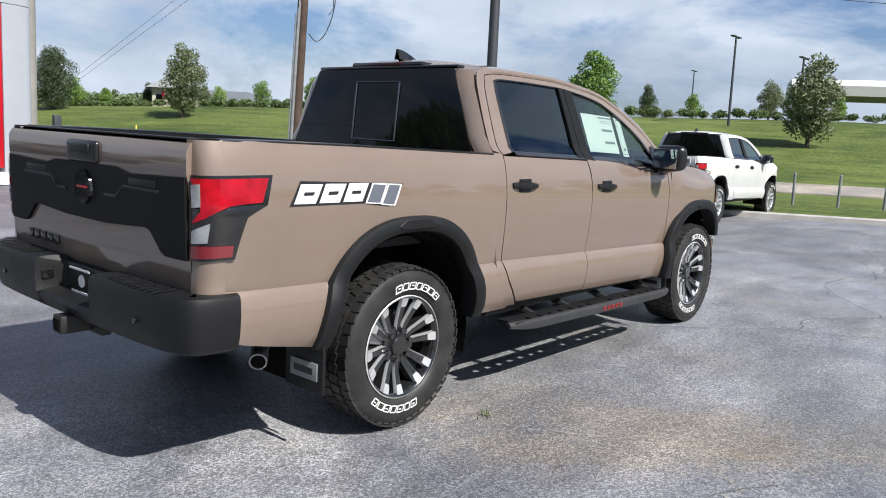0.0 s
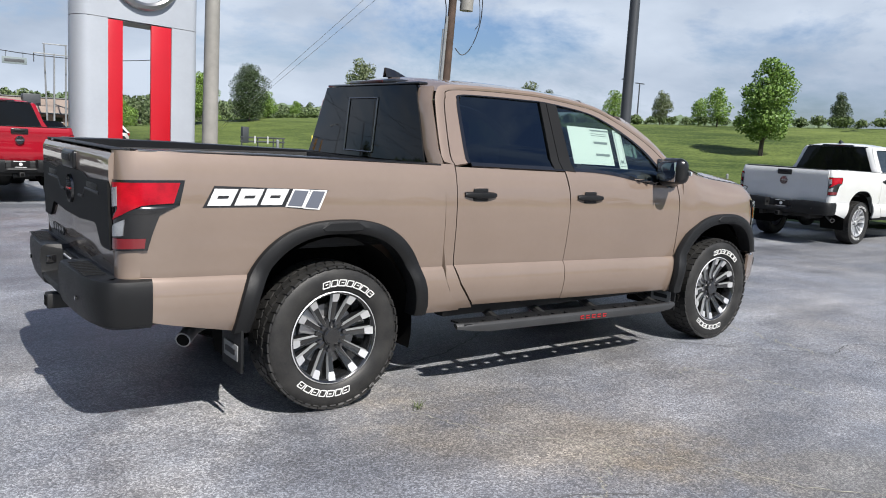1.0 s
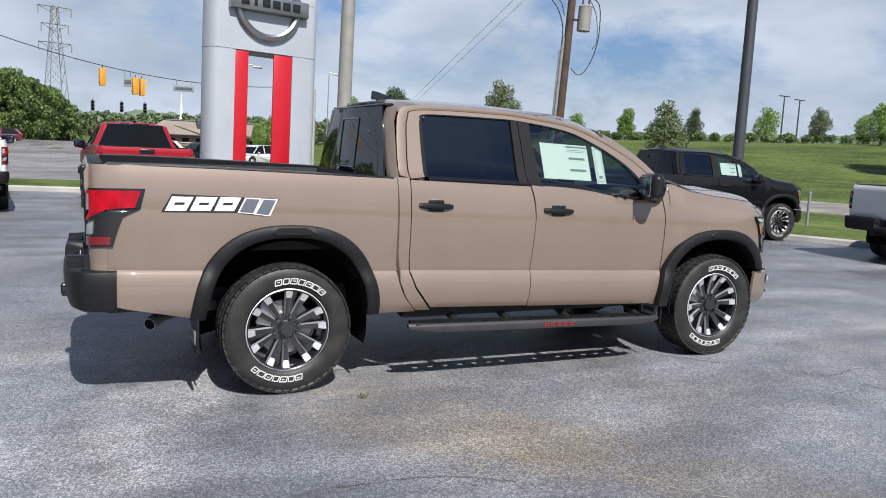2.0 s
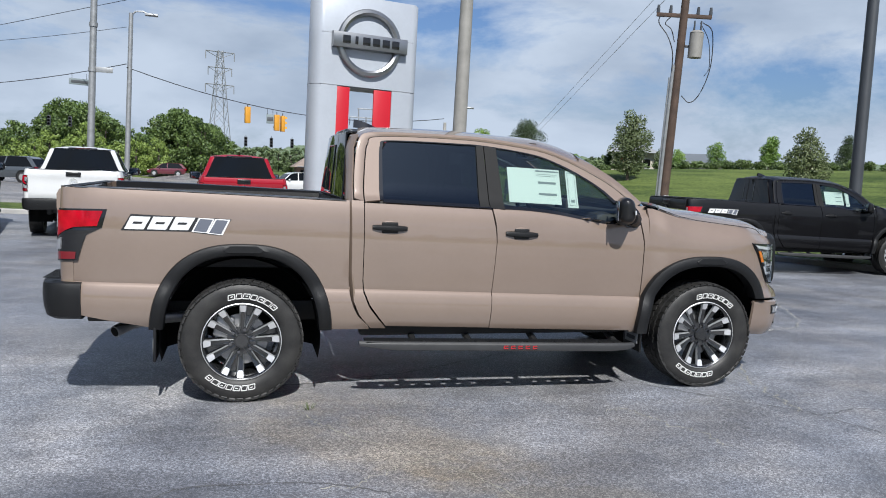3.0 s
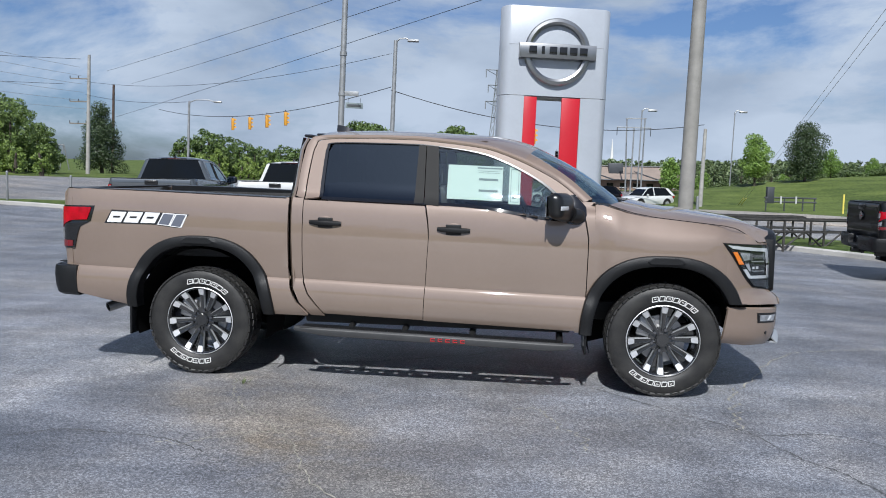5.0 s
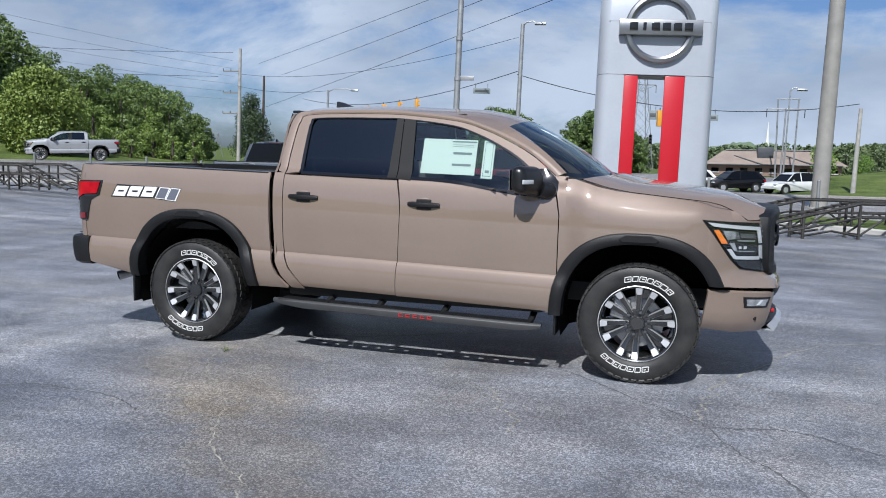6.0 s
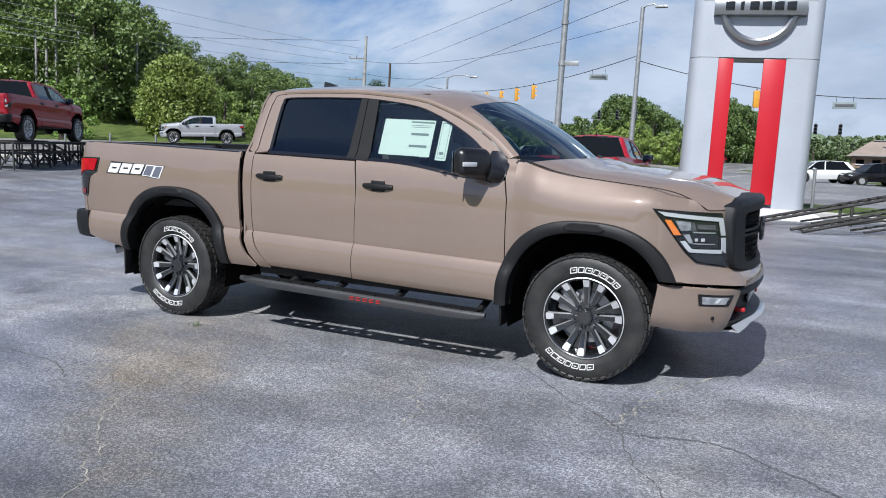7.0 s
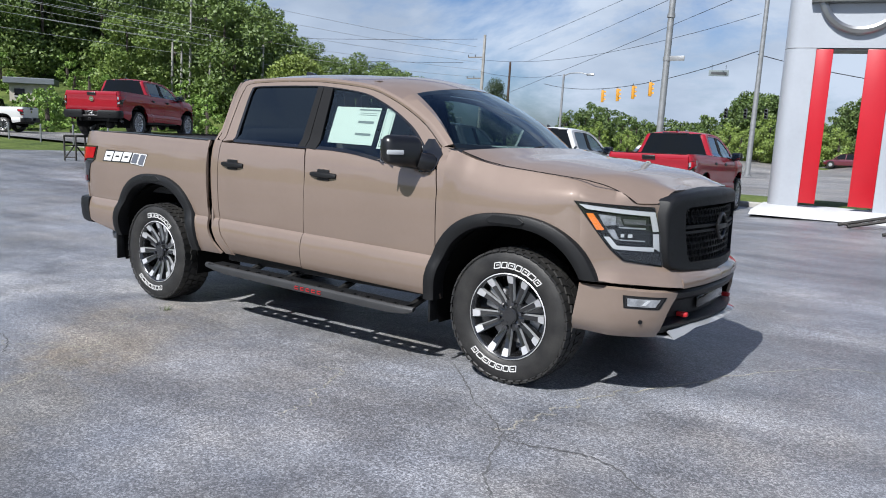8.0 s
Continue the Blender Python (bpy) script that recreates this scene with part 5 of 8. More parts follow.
        for u in (0.0, 0.05, 0.15, 0.3, 0.5, 0.7, 0.86, 0.96, 1.0):
            row = []
            for k in range(33):
                zn = 0.40 + 0.28 * u
                inner = ix(lerp_table(BUMPER_INNER, zn))
                i = inner + (ix(0.922) + 2.4 * smoothstep(0.70, 0.44, zn) - inner) * k / 32
                y = abs(nose(i, zn, side, 0, False)[1])
                z0, z1 = lerp_table(BUMPER_FOOT, y), lerp_table(BUMPER_GAP, y) - 0.010
                z = z0 + (z1 - z0) * u
                row.append(nose(i, z, side, bumper_out(i, z) - (0.018 if u == 1.0 else 0.0) - 0.02 * smoothstep(0.12, 0.0, u), False))
            rows.append(row)
        loft(bm, rows, (1, side, 0))
        thicken(bm, 0.02)
        bumper = part("bumper_corner", bm, coat, truck)
        for name, mat, rise, corners in (("fog_lamp", M_PLASTIC, 0.003, ((30.3, 0.556), (40.8, 0.566), (41.2, 0.640), (27.8, 0.624))),
                                         ("fog_bezel", M_GLOSSBLACK, 0.005, ((30.9, 0.563), (40.3, 0.572), (40.6, 0.632), (28.9, 0.618))),
                                         ("fog_lens", M_REFLECTOR, 0.009, ((31.8, 0.571), (39.7, 0.578), (40.0, 0.624), (30.2, 0.613)))):
            bm = bmesh.new()
            nose_quad(bm, corners, side, lambda i, z, rise=rise: bumper_out(i, z) + rise, 10, 4, 0.02)
            if name == "fog_lamp":
                fog = part(name, bm, mat, bumper)
            else:
                part(name, bm, mat, fog)
        bm = bmesh.new()
        nose_quad(bm, ((34.6, 0.582), (35.6, 0.584), (34.0, 0.612), (33.2, 0.610)), side, lambda i, z: bumper_out(i, z) + 0.012, 2, 2, 0.004)
        part("fog_guide", bm, M_WHITELENS, fog)
        bm = bmesh.new()
        px, py, pz = nose(35.3, 0.485, side, bumper_out(35.3, 0.485), False)
        cyl(bm, (px - 0.010, py - side * 0.006, pz), (px + 0.003, py + side * 0.003, pz), 0.013, 0.012, 14)
        part("parking_sensor", bm, M_PLASTIC, bumper)
        bm = bmesh.new()
        box(bm, (4.445, side * 0.43, 0.495), (0.07, 0.034, 0.030), 0.010)
        part("tow_hook", bm, M_REDACC, truck, "red tow hook")
        side_step(truck, side)
        # wheels
        for wx in (0.0, 3.55):
            wheel_parts(truck, wx, 0.835, 0.421, side, WHEEL)
        # film on the bed side: plain angular blocks in place of the words
        bm = bmesh.new()
        bar_on_side(bm, -0.765, 1.172, -0.295, 1.170, -0.255, 1.262, -0.705, 1.278, side, 0.0025, side_w)
        bar_on_side(bm, -0.33, 1.168, -0.165, 1.150, -0.075, 1.256, -0.19, 1.262, side, 0.0030, side_w)
        decal = part("side_decal", bm, M_DECALK, bed, "black, white and grey angular decal")
        for a in (-0.738, -0.600, -0.462):
            bm = bmesh.new()
            bar_on_side(bm, a - 0.006, 1.181, a + 0.112, 1.180, a + 0.156, 1.262, a + 0.034, 1.264, side, 0.0045, side_w)
            part("decal_block", bm, M_DECALW, decal)
            bm = bmesh.new()
            bar_on_side(bm, a + 0.044, 1.216, a + 0.100, 1.216, a + 0.108, 1.230, a + 0.052, 1.230, side, 0.0062, side_w)
            part("decal_slot", bm, M_DECALK, decal)
        bm = bmesh.new()
        bar_on_side(bm, -0.318, 1.176, -0.236, 1.170, -0.196, 1.252, -0.276, 1.256, side, 0.0055, side_w)
        bar_on_side(bm, -0.218, 1.166, -0.142, 1.158, -0.098, 1.248, -0.172, 1.252, side, 0.0055, side_w)
        rim = bmesh.new()
        bar_on_side(rim, -0.330, 1.170, -0.228, 1.163, -0.184, 1.258, -0.284, 1.262, side, 0.0042, side_w)
        bar_on_side(rim, -0.230, 1.160, -0.132, 1.151, -0.084, 1.254, -0.180, 1.258, side, 0.0042, side_w)
        part("decal_rim", rim, M_DECALW, decal)
        part("decal_grey", bm, M_DECALG, decal)

    # ---- roof, glass, hood ----
    bm = bmesh.new()
    rows = []
    for k in range(17):
        x = 0.80 + (2.52 - 0.80) * k / 16
        z = lerp_table(ROOF_EDGE[3:], x)
        hw = cab_w(x, z)
        rows.append([(x + 0.09 * (1 - (j / 10) ** 2) * (k / 16) - 0.02 * (1 - (j / 10) ** 2) * (1 - k / 16), hw * j / 10, z + (0.062 + 0.055 * smoothstep(1.7, 2.52, x)) * (1 - abs(j / 10) ** 2.4)) for j in range(-10, 11)])
    loft(bm, rows, (0, 0, 1))
    thicken(bm, 0.02)
    roof = part("roof", bm, coat, truck)
    bm = bmesh.new()
    box(bm, (0.80, 0, 1.912), (0.11, 0.62, 0.034), 0.014)
    box(bm, (0.765, 0, 1.893), (0.07, 1.22, 0.022), 0.010)
    part("roof_spoiler", bm, M_GLOSSBLACK, roof, "gloss black trim over the rear window")
    bm = bmesh.new()
    box(bm, (0.747, 0, 1.914), (0.012, 0.30, 0.018), 0.004)
    part("high_brake_lamp", bm, M_BEAM, roof)
    bm = bmesh.new()
    rows = []
    for k in range(8):
        u = k / 7
        h = 0.062 * (1 - (1 - u) ** 1.6)
        w = 0.032 * (1 - 0.25 * u)
        x = 1.04 - 0.19 * u
        rows.append([(x, -w, 1.955), (x, -w * 0.35, 1.957 + h), (x, w * 0.35, 1.957 + h), (x, w, 1.955)])
    loft(bm, rows, (0, 0, 1))
    bm.verts.ensure_lookup_table()
    bmesh.ops.holes_fill(bm, edges=bm.edges, sides=0)
    part("roof_antenna", bm, M_GLOSSBLACK, roof, "black shark-fin antenna")

    def screen(u, v, inset=0.0):
        a = Vector((3.34 - 0.33 * abs(u) ** 2.2, u * 0.79, 1.385 + 0.040 * u * u))
        b = Vector((2.61 - 0.07 * u * u, u * 0.61, 1.842 - 0.058 * abs(u) ** 2.4))
        p = a.lerp(b, v)
        k = 0.03 * math.sin(math.pi * v) - inset
        return p + Vector((0.5, 0, 0.86)) * k
    bm = bmesh.new()
    loft(bm, [[screen(j / 10, v / 10) for j in range(-10, 11)] for v in range(11)], (0.5, 0, 0.8))
    o = part("windscreen", bm, M_SCREEN, truck)
    o.visible_shadow = False
    bm = bmesh.new()
    loft(bm, [[screen(j / 10, v, 0.004) for j in range(-10, 11)] for v in (0.0, 0.07)], (0.5, 0, 0.8))
    loft(bm, [[screen(j / 10, v, 0.004) for j in range(-10, 11)] for v in (0.93, 1.0)], (0.5, 0, 0.8))
    part("screen_border", bm, M_DECALK, truck)
    # windscreen pillars
    for side in (-1, 1):
        bm = bmesh.new()
        edge = [screen(side, v / 16) for v in range(17)]
        outer = fine_line([(2.50, 1.738), (2.59, 1.70), (2.80, 1.585), (2.985, 1.44)], 16)[::-1]
        rows = [edge, [Vector((e.x * 0.5 + q[0] * 0.5 + 0.012, (e.y + side * cab_w(*q)) / 2, (e.z + q[1]) / 2 + 0.016)) for e, q in zip(edge, outer)], [Vector((q[0], side * cab_w(*q), q[1])) for q in outer]]
        loft(bm, rows, (0.3, side, 0.5))
        thicken(bm, 0.012)
        part("windscreen_pillar", bm, coat, truck)
    # rear window with a sliding pane
    bm = bmesh.new()
    loft(bm, [[(0.672 + 0.045 * v / 6 - 0.02 * (1 - (j / 8) ** 2), (0.786 - 0.196 * v / 6) * j / 8, 1.405 + 0.475 * v / 6) for j in range(-8, 9)] for v in range(7)], (-1, 0, 0))
    thicken(bm, 0.01)
    part("rear_window", bm, M_WINDOWDARK, truck, "dark rear window with a sliding pane")
    bm = bmesh.new()
    for y in (-0.19, 0.19):
        tube(bm, [(0.654, y, 1.44), (0.688, y, 1.80)], 0.006, 6)
    tube(bm, [(0.652, -0.19, 1.44), (0.652, 0.19, 1.44)], 0.006, 6)
    tube(bm, [(0.686, -0.19, 1.80), (0.686, 0.19, 1.80)], 0.006, 6)
    part("slider_frame", bm, M_DARKCHROME, truck)
    bm = bmesh.new()
    loft(bm, [[(0.705, y, z) for y in (-0.85, 0, 0.85)] for z in (0.6, 1.0, 1.42)], (-1, 0, 0))
    thicken(bm, 0.02)
    part("cab_back_wall", bm, coat, truck)

    bm = bmesh.new()
    rows = []
    for k in range(25):
        v = k / 24
        row = []
        for j in range(-16, 17):
            u = j / 16
            corner = smoothstep(0.70, 0.85, abs(u))
            xs, hw, zs = hood_edge(v)
            hw -= 0.008
            x1 = min(4.375, nose_x(hw * abs(u)) - 0.016)
            x0 = 3.37 - 0.24 * abs(u) ** 2
            x = x0 + (x1 - x0) * v
            crown = lerp_table([(3.0, 0.012), (3.2, 0.030), (3.45, 0.052), (3.87, 0.040), (4.05, 0.032), (4.2, 0.024)], 3.08 + 1.08 * v)
            zc = lerp_table(FENDER_TOP, 3.08 + 1.08 * v) + 0.012 * (1 - u * u) + crown * (1 - abs(u) ** 5)
            roll = max(0.0, (v - 0.80) / 0.20) ** 2.2
            z = zc * (1 - roll) + (1.228 - 0.074 * corner) * roll
            row.append((x, hw * u, z))
        rows.append(row)
    loft(bm, rows, (0, 0, 1))
    thicken(bm, 0.018)
    part("hood", bm, coat, truck)
    # black tube laid along the hood gap in place of its shadow
    for side in (-1, 1):
        bm = bmesh.new()
        line = [(x, side * (y - 0.0035), z - 0.001) for x, y, z in (hood_edge(k / 30) for k in range(31))]
        tube(bm, line, 0.0028, 6)
        part("hood_gap_shade", bm, M_SHELL, truck, "black strip drawing the shade in the gap beside the hood")
    bm = bmesh.new()
    loft(bm, [[(3.36 - 0.30 * abs(j / 8) ** 2.2 + d, 0.875 * j / 8, 1.372 + 0.03 * (j / 8) ** 2 + h) for j in range(-8, 9)] for d, h in ((-0.06, 0.02), (0.0, 0.006), (0.09, -0.02))], (0, 0, 1))
    part("cowl", bm, M_PLASTIC, truck)
    for y0, y1 in ((-0.62, 0.02), (0.10, 0.66)):
        bm = bmesh.new()
        tube(bm, [(3.33 - 0.2 * y0 * y0, y0, 1.405), (3.30 - 0.2 * ((y0 + y1) / 2) ** 2, (y0 + y1) / 2, 1.425), (3.24 - 0.2 * y1 * y1, y1, 1.45)], 0.010, 6)
        part("wiper", bm, M_PLASTIC, truck)

    # ---- grille and bumper centre ----
    def ring(bm, outer, inner, x0, x1):
        n = len(outer)
        rows = [[(x0(y), y, z) for y, z in outer]]
        for back, pull, down in ((0.034, 1.0, 0.002), (0.015, 0.993, 0.010), (0.004, 0.978, 0.024), (0.0, 0.955, 0.046)):
            rows.append([(x1(y) - back * (1.0 if z > 1.0 else 0.4), y * pull, z - down * (1.0 if z > 1.0 else -0.35)) for y, z in outer])
        rows += [ [(x1(y) - 0.008, y, z) for y, z in inner], [(x0(y), y, z) for y, z in inner]]
        loft(bm, rows, closed=True)
        bmesh.ops.recalc_face_normals(bm, faces=bm.faces)
    right = [(0.0, 1.236), (-0.30, 1.229), (-0.545, 1.210), (-0.622, 1.172), (-0.648, 1.10), (-0.645, 0.93), (-0.632, 0.828), (-0.595, 0.786), (-0.49, 0.762), (-0.25, 0.744)]
    outer = right + [(0.0, 0.740)] + [(-y, z) for y, z in right[:0:-1]]
    rin = [(0.0, 1.140), (-0.26, 1.138), (-0.45, 1.132), (-0.484, 1.118), (-0.492, 1.09), (-0.474, 0.96), (-0.442, 0.845), (-0.412, 0.812), (-0.36, 0.802), (-0.18, 0.798)]
    inner = rin + [(0.0, 0.797)] + [(-y, z) for y, z in rin[:0:-1]]
    front_x = lambda y: 4.515 - 0.27 * y * y
    bm = bmesh.new()
    ring(bm, outer, inner, lambda y: 4.33 - 0.20 * y * y, front_x)
    grille = part("grille", bm, M_PLASTIC, truck, "black grille surround with a honeycomb mesh")
    bm = bmesh.new()
    loft(bm, [[(4.40 - 0.3 * (0.46 * j / 6) ** 2, 0.50 * j / 6, z) for j in range(-6, 7)] for z in (0.77, 1.2)], (1, 0, 0))
    part("grille_backing", bm, M_SHELL, grille)
    step = 0.052
    for r in range(9):
        if r in (0, 5):
            bm = bmesh.new()
        for c in range(-9, 10):
            y = (c + 0.5 * (r % 2)) * step * 0.95
            z = 0.816 + r * 0.0395
            if abs(y) > 0.45 - 0.22 * max(0.0, 0.9 - z) or abs(z - 1.0) < 0.022 or z > 1.125:
                continue
            pts = [(y + 0.030 * math.cos(math.pi / 3 * k + math.pi / 6), z + 0.027 * math.sin(math.pi / 3 * k + math.pi / 6)) for k in range(6)]
            x = front_x(y) - 0.035
            rows = [[(x, p[0], p[1]) for p in pts], [(x, y + (p[0] - y) * 0.74, z + (p[1] - z) * 0.74) for p in pts], [(x - 0.03, y + (p[0] - y) * 0.74, z + (p[1] - z) * 0.74) for p in pts]]
            loft(bm, rows, closed=True)
        if r in (4, 8):
            bmesh.ops.recalc_face_normals(bm, faces=bm.faces)
            part("grille_mesh", bm, M_PLASTIC, grille)
    bm = bmesh.new()
    for z in (1.014, 0.984):
        rows = []
        for j in range(-8, 9):
            y = 0.465 * j / 8
            x = front_x(y) - 0.016
            rows.append([(x - 0.02, y, z - 0.011), (x, y, z - 0.008), (x, y, z + 0.008), (x - 0.02, y, z + 0.011)])
        loft(bm, rows, closed=True)
    bmesh.ops.recalc_face_normals(bm, faces=bm.faces)
    part("grille_bar", bm, M_PLASTIC, grille)
    bm = bmesh.new()
    tube(bm, [(4.508, 0.074 * math.cos(2 * math.pi * k / 32), 1.0 + 0.074 * math.sin(2 * math.pi * k / 32)) for k in range(33)], 0.012, 8)
    badge = part("emblem", bm, M_SATIN, grille, "dark round emblem")
    bm = bmesh.new()
    box(bm, (4.512, 0, 1.0), (0.014, 0.19, 0.030), 0.004)
    part("emblem_bar", bm, M_SATIN, badge)
    # black lower bumper, skid plate
    bm = bmesh.new()
    rows = []
    for y in [-0.66 + 0.11 * k for k in range(13)]:
        x = 4.535 - 0.30 * abs(y) ** 2.2
        rows.append([(x - 0.10, y, 0.662), (x - 0.008, y, 0.656), (x + 0.006, y, 0.640), (x - 0.010, y, 0.606), (x - 0.065, y, 0.575), (x - 0.075, y, 0.482), (x - 0.005, y, 0.452), (x - 0.03, y, 0.41)])
    loft(bm, rows, (1, 0, 0))
    thicken(bm, 0.02)
    part("bumper_centre", bm, M_PLASTIC, truck)
    bm = bmesh.new()
    box(bm, (4.468, 0, 0.545), (0.02, 0.50, 0.075), 0.012)
    part("bumper_grille", bm, M_GLOSSBLACK, truck)
    bm = bmesh.new()
    rows = []
    for y in [-0.60 + 0.10 * k for k in range(13)]:
        x = 4.575 - 0.30 * abs(y) ** 2.2
        h = 0.05 * smoothstep(0.38, 0.60, abs(y))
        rows.append([(x - 0.055, y, 0.440 - h * 0.4), (x - 0.012, y, 0.424 - h), (x - 0.05, y, 0.396 - h * 0.4), (x - 0.26, y, 0.36)])
    loft(bm, rows, (1, 0, 0.3))
    thicken(bm, 0.012)
    part("skid_plate", bm, M_SILVER, truck, "silver skid plate under the bumper")

    # ---- tailgate and rear bumper ----
    bm = bmesh.new()
    rows = []
    for z, x in ((0.80, -1.120), (0.83, -1.140), (0.95, -1.150), (1.10, -1.148), (1.19, -1.150), (1.26, -1.158), (1.30, -1.168), (1.39, -1.168), (1.422, -1.152), (1.434, -1.10)):
        rows.append([(x, 0.856 * j / 8, z) for j in range(-8, 9)])
    loft(bm, rows, (-1, 0, 0))
    thicken(bm, 0.05)
    gate = part("tailgate", bm, coat, truck, "tan tailgate with a black sculpted panel" if coat is M_TAN else "plain painted tailgate")
    bm = bmesh.new()
    box(bm, (-1.108, 0, 1.438), (0.080, 1.66, 0.006), 0.002)
    part("tailgate_cap", bm, M_PLASTIC, gate)
    bm = bmesh.new()
    rp = [(-0.846, 1.288), (-0.40, 1.272), (-0.30, 1.296), (0.30, 1.296), (0.40, 1.272), (0.846, 1.288), (0.846, 0.958), (0.69, 0.956), (0.655, 0.970), (0.565, 1.050), (0.53, 1.058), (0.2, 1.038), (-0.2, 1.038), (-0.53, 1.058), (-0.565, 1.050), (-0.655, 0.970), (-0.69, 0.956), (-0.846, 0.958)]
    a = [bm.verts.new((-1.164 if z < 1.2 else -1.172, y, z)) for y, z in rp]
    b = [bm.verts.new((-1.12, y, z)) for y, z in rp]
    bm.faces.new(a[::-1])
    for i in range(len(rp)):
        j = (i + 1) % len(rp)
        bm.faces.new((a[i], a[j], b[j], b[i]))
    bmesh.ops.recalc_face_normals(bm, faces=bm.faces)
    bmesh.ops.triangulate(bm, faces=[f for f in bm.faces if len(f.verts) > 4])
    trim = part("tailgate_panel", bm, M_PILLAR, gate, "black textured tailgate panel")
    bm = bmesh.new()
    for s in (-1, 1):
        bm = bmesh.new()
        line = [(0.66, 1.215), (0.36, 1.215), (0.29, 1.165), (0.19, 1.165)]
        tube(bm, [(-1.166, s * y, z) for y, z in line], 0.009, 6)
        box(bm, (-1.170, s * 0.52, 1.242), (0.010, 0.22, 0.03), 0.004)
        part("panel_rib", bm, M_PLASTIC, trim)
    bm = bmesh.new()
    box(bm, (-1.172, 0, 1.348), (0.034, 0.29, 0.10), 0.016, None, 3)
    hd = part("tailgate_handle", bm, M_SATIN, gate, "black tailgate handle")
    bm = bmesh.new()
    box(bm, (-1.190, 0, 1.360), (0.02, 0.19, 0.045), 0.009, None, 3)
    part("handle_pull", bm, M_PLASTIC, hd)
    bm = bmesh.new()
    cyl(bm, (-1.182, 0, 1.185), (-1.160, 0, 1.185), 0.078, 0.084, 32)
    em = part("emblem", bm, M_GLOSSBLACK, gate, "dark round emblem with a red bar")
    bm = bmesh.new()
    box(bm, (-1.185, 0, 1.185), (0.006, 0.09, 0.010), 0.002)
    part("emblem_bar", bm, M_REDACC, em)
    for k in range(5):
        bm = bmesh.new()
        box(bm, (-1.152, 0.35 + 0.075 * k, 0.895), (0.006, 0.055, 0.045), 0.002)
        part("tailgate_bar", bm, M_GLOSSBLACK, gate, "dark raised bar")

    plan = [(p.x, p.y) for p in smooth_curve([(-1.29, 0.0, 0), (-1.288, 0.36, 0), (-1.282, 0.60, 0), (-1.262, 0.82, 0), (-1.215, 0.935, 0), (-1.13, 0.978, 0), (-1.005, 0.990, 0)], 30)]
    plan = [(float(np.interp(y, [p[1] for p in plan], [p[0] for p in plan])), y) for y in (0.0, 0.08, 0.16, 0.235, 0.250, 0.275, 0.29, 0.33)] + [p for p in plan if p[1] > 0.35]
    section = [(-0.24, 0.828), (-0.03, 0.830), (-0.008, 0.822), (0.0, 0.800), (0.003, 0.74), (-0.004, 0.66), (-0.018, 0.605), (-0.05, 0.585), (-0.24, 0.60)]
    notch = [(-0.24, 0.805), (-0.132, 0.805), (-0.126, 0.795), (-0.120, 0.76), (-0.110, 0.685), (-0.016, 0.670), (-0.006, 0.645), (-0.05, 0.585), (-0.24, 0.60)]
    half = []
    for k, (x, y) in enumerate(plan):
        q = plan[min(k + 1, len(plan) - 1)]
        r = plan[max(k - 1, 0)]
        d = Vector((q[0] - r[0], q[1] - r[1])).normalized()
        n = Vector((-d.y, d.x))
        t = smoothstep(0.275, 0.250, y)
        half.append([(x + n.x * (o * (1 - t) + p * t), y + n.y * (o * (1 - t) + p * t), z * (1 - t) + v * t) for (o, z), (p, v) in zip(section, notch)])
    bm = bmesh.new()
    loft(bm, [[(x, -y, z) for x, y, z in r] for r in half[:0:-1]] + half, closed=True)
    bmesh.ops.holes_fill(bm, edges=bm.edges, sides=0)
    bmesh.ops.recalc_face_normals(bm, faces=bm.faces)
    bump = part("rear_bumper", bm, M_PLASTIC, truck, "black textured steel step bumper")
    for s in (-1, 1):
        bm = bmesh.new()
        box(bm, (-1.235, s * 0.258, 0.745), (0.055, 0.010, 0.045), 0.004)
        part("pod_socket", bm, M_GLOSSBLACK, bump)
        bm = bmesh.new()
        for k in range(9):
            box(bm, (-1.22 + 0.0, s * (0.42 + 0.045 * k), 0.836), (0.10, 0.012, 0.006), 0)
        part("step_ribs", bm, M_PLASTIC, bump)
        bm = bmesh.new()
        cyl(bm, (-1.288, s * 0.66, 0.70), (-1.27, s * 0.66, 0.70), 0.012, 0.012, 12)
        part("parking_sensor", bm, M_GLOSSBLACK, bump)
    bm = bmesh.new()
    box(bm, (-1.186, 0, 0.735), (0.010, 0.31, 0.15), 0.004)
    plate = part("number_plate", bm, M_PILLAR, bump, "black dealer plate with pale bars")
    bm = bmesh.new()
    box(bm, (-1.192, 0.02, 0.795), (0.005, 0.20, 0.010), 0)
    box(bm, (-1.192, 0.0, 0.685), (0.005, 0.20, 0.014), 0)
    cyl(bm, (-1.194, 0.0, 0.742), (-1.189, 0.0, 0.742), 0.030, 0.030, 20)
    part("plate_bars", bm, M_DECALW, plate)
    bm = bmesh.new()
    box(bm, (-1.20, 0, 0.555), (0.22, 0.085, 0.085), 0.008)
    box(bm, (-1.14, 0, 0.53), (0.05, 0.26, 0.06), 0.008)
    hitch = part("tow_receiver", bm, M_CHASSIS, truck, "black square tow receiver")
    # black square on the solid bar stands for the shade inside
    bm = bmesh.new()
    box(bm, (-1.312, 0, 0.555), (0.006, 0.055, 0.055), 0)
    part("receiver_mouth_shade", bm, M_SHELL, hitch)
    bm = bmesh.new()
    tube(bm, [(-0.40, -0.58, 0.53), (-0.58, -0.64, 0.53), (-0.73, -0.75, 0.515), (-0.82, -0.855, 0.480)], 0.040, 16)
    pipe = part("exhaust_pipe", bm, M_STEEL, truck)
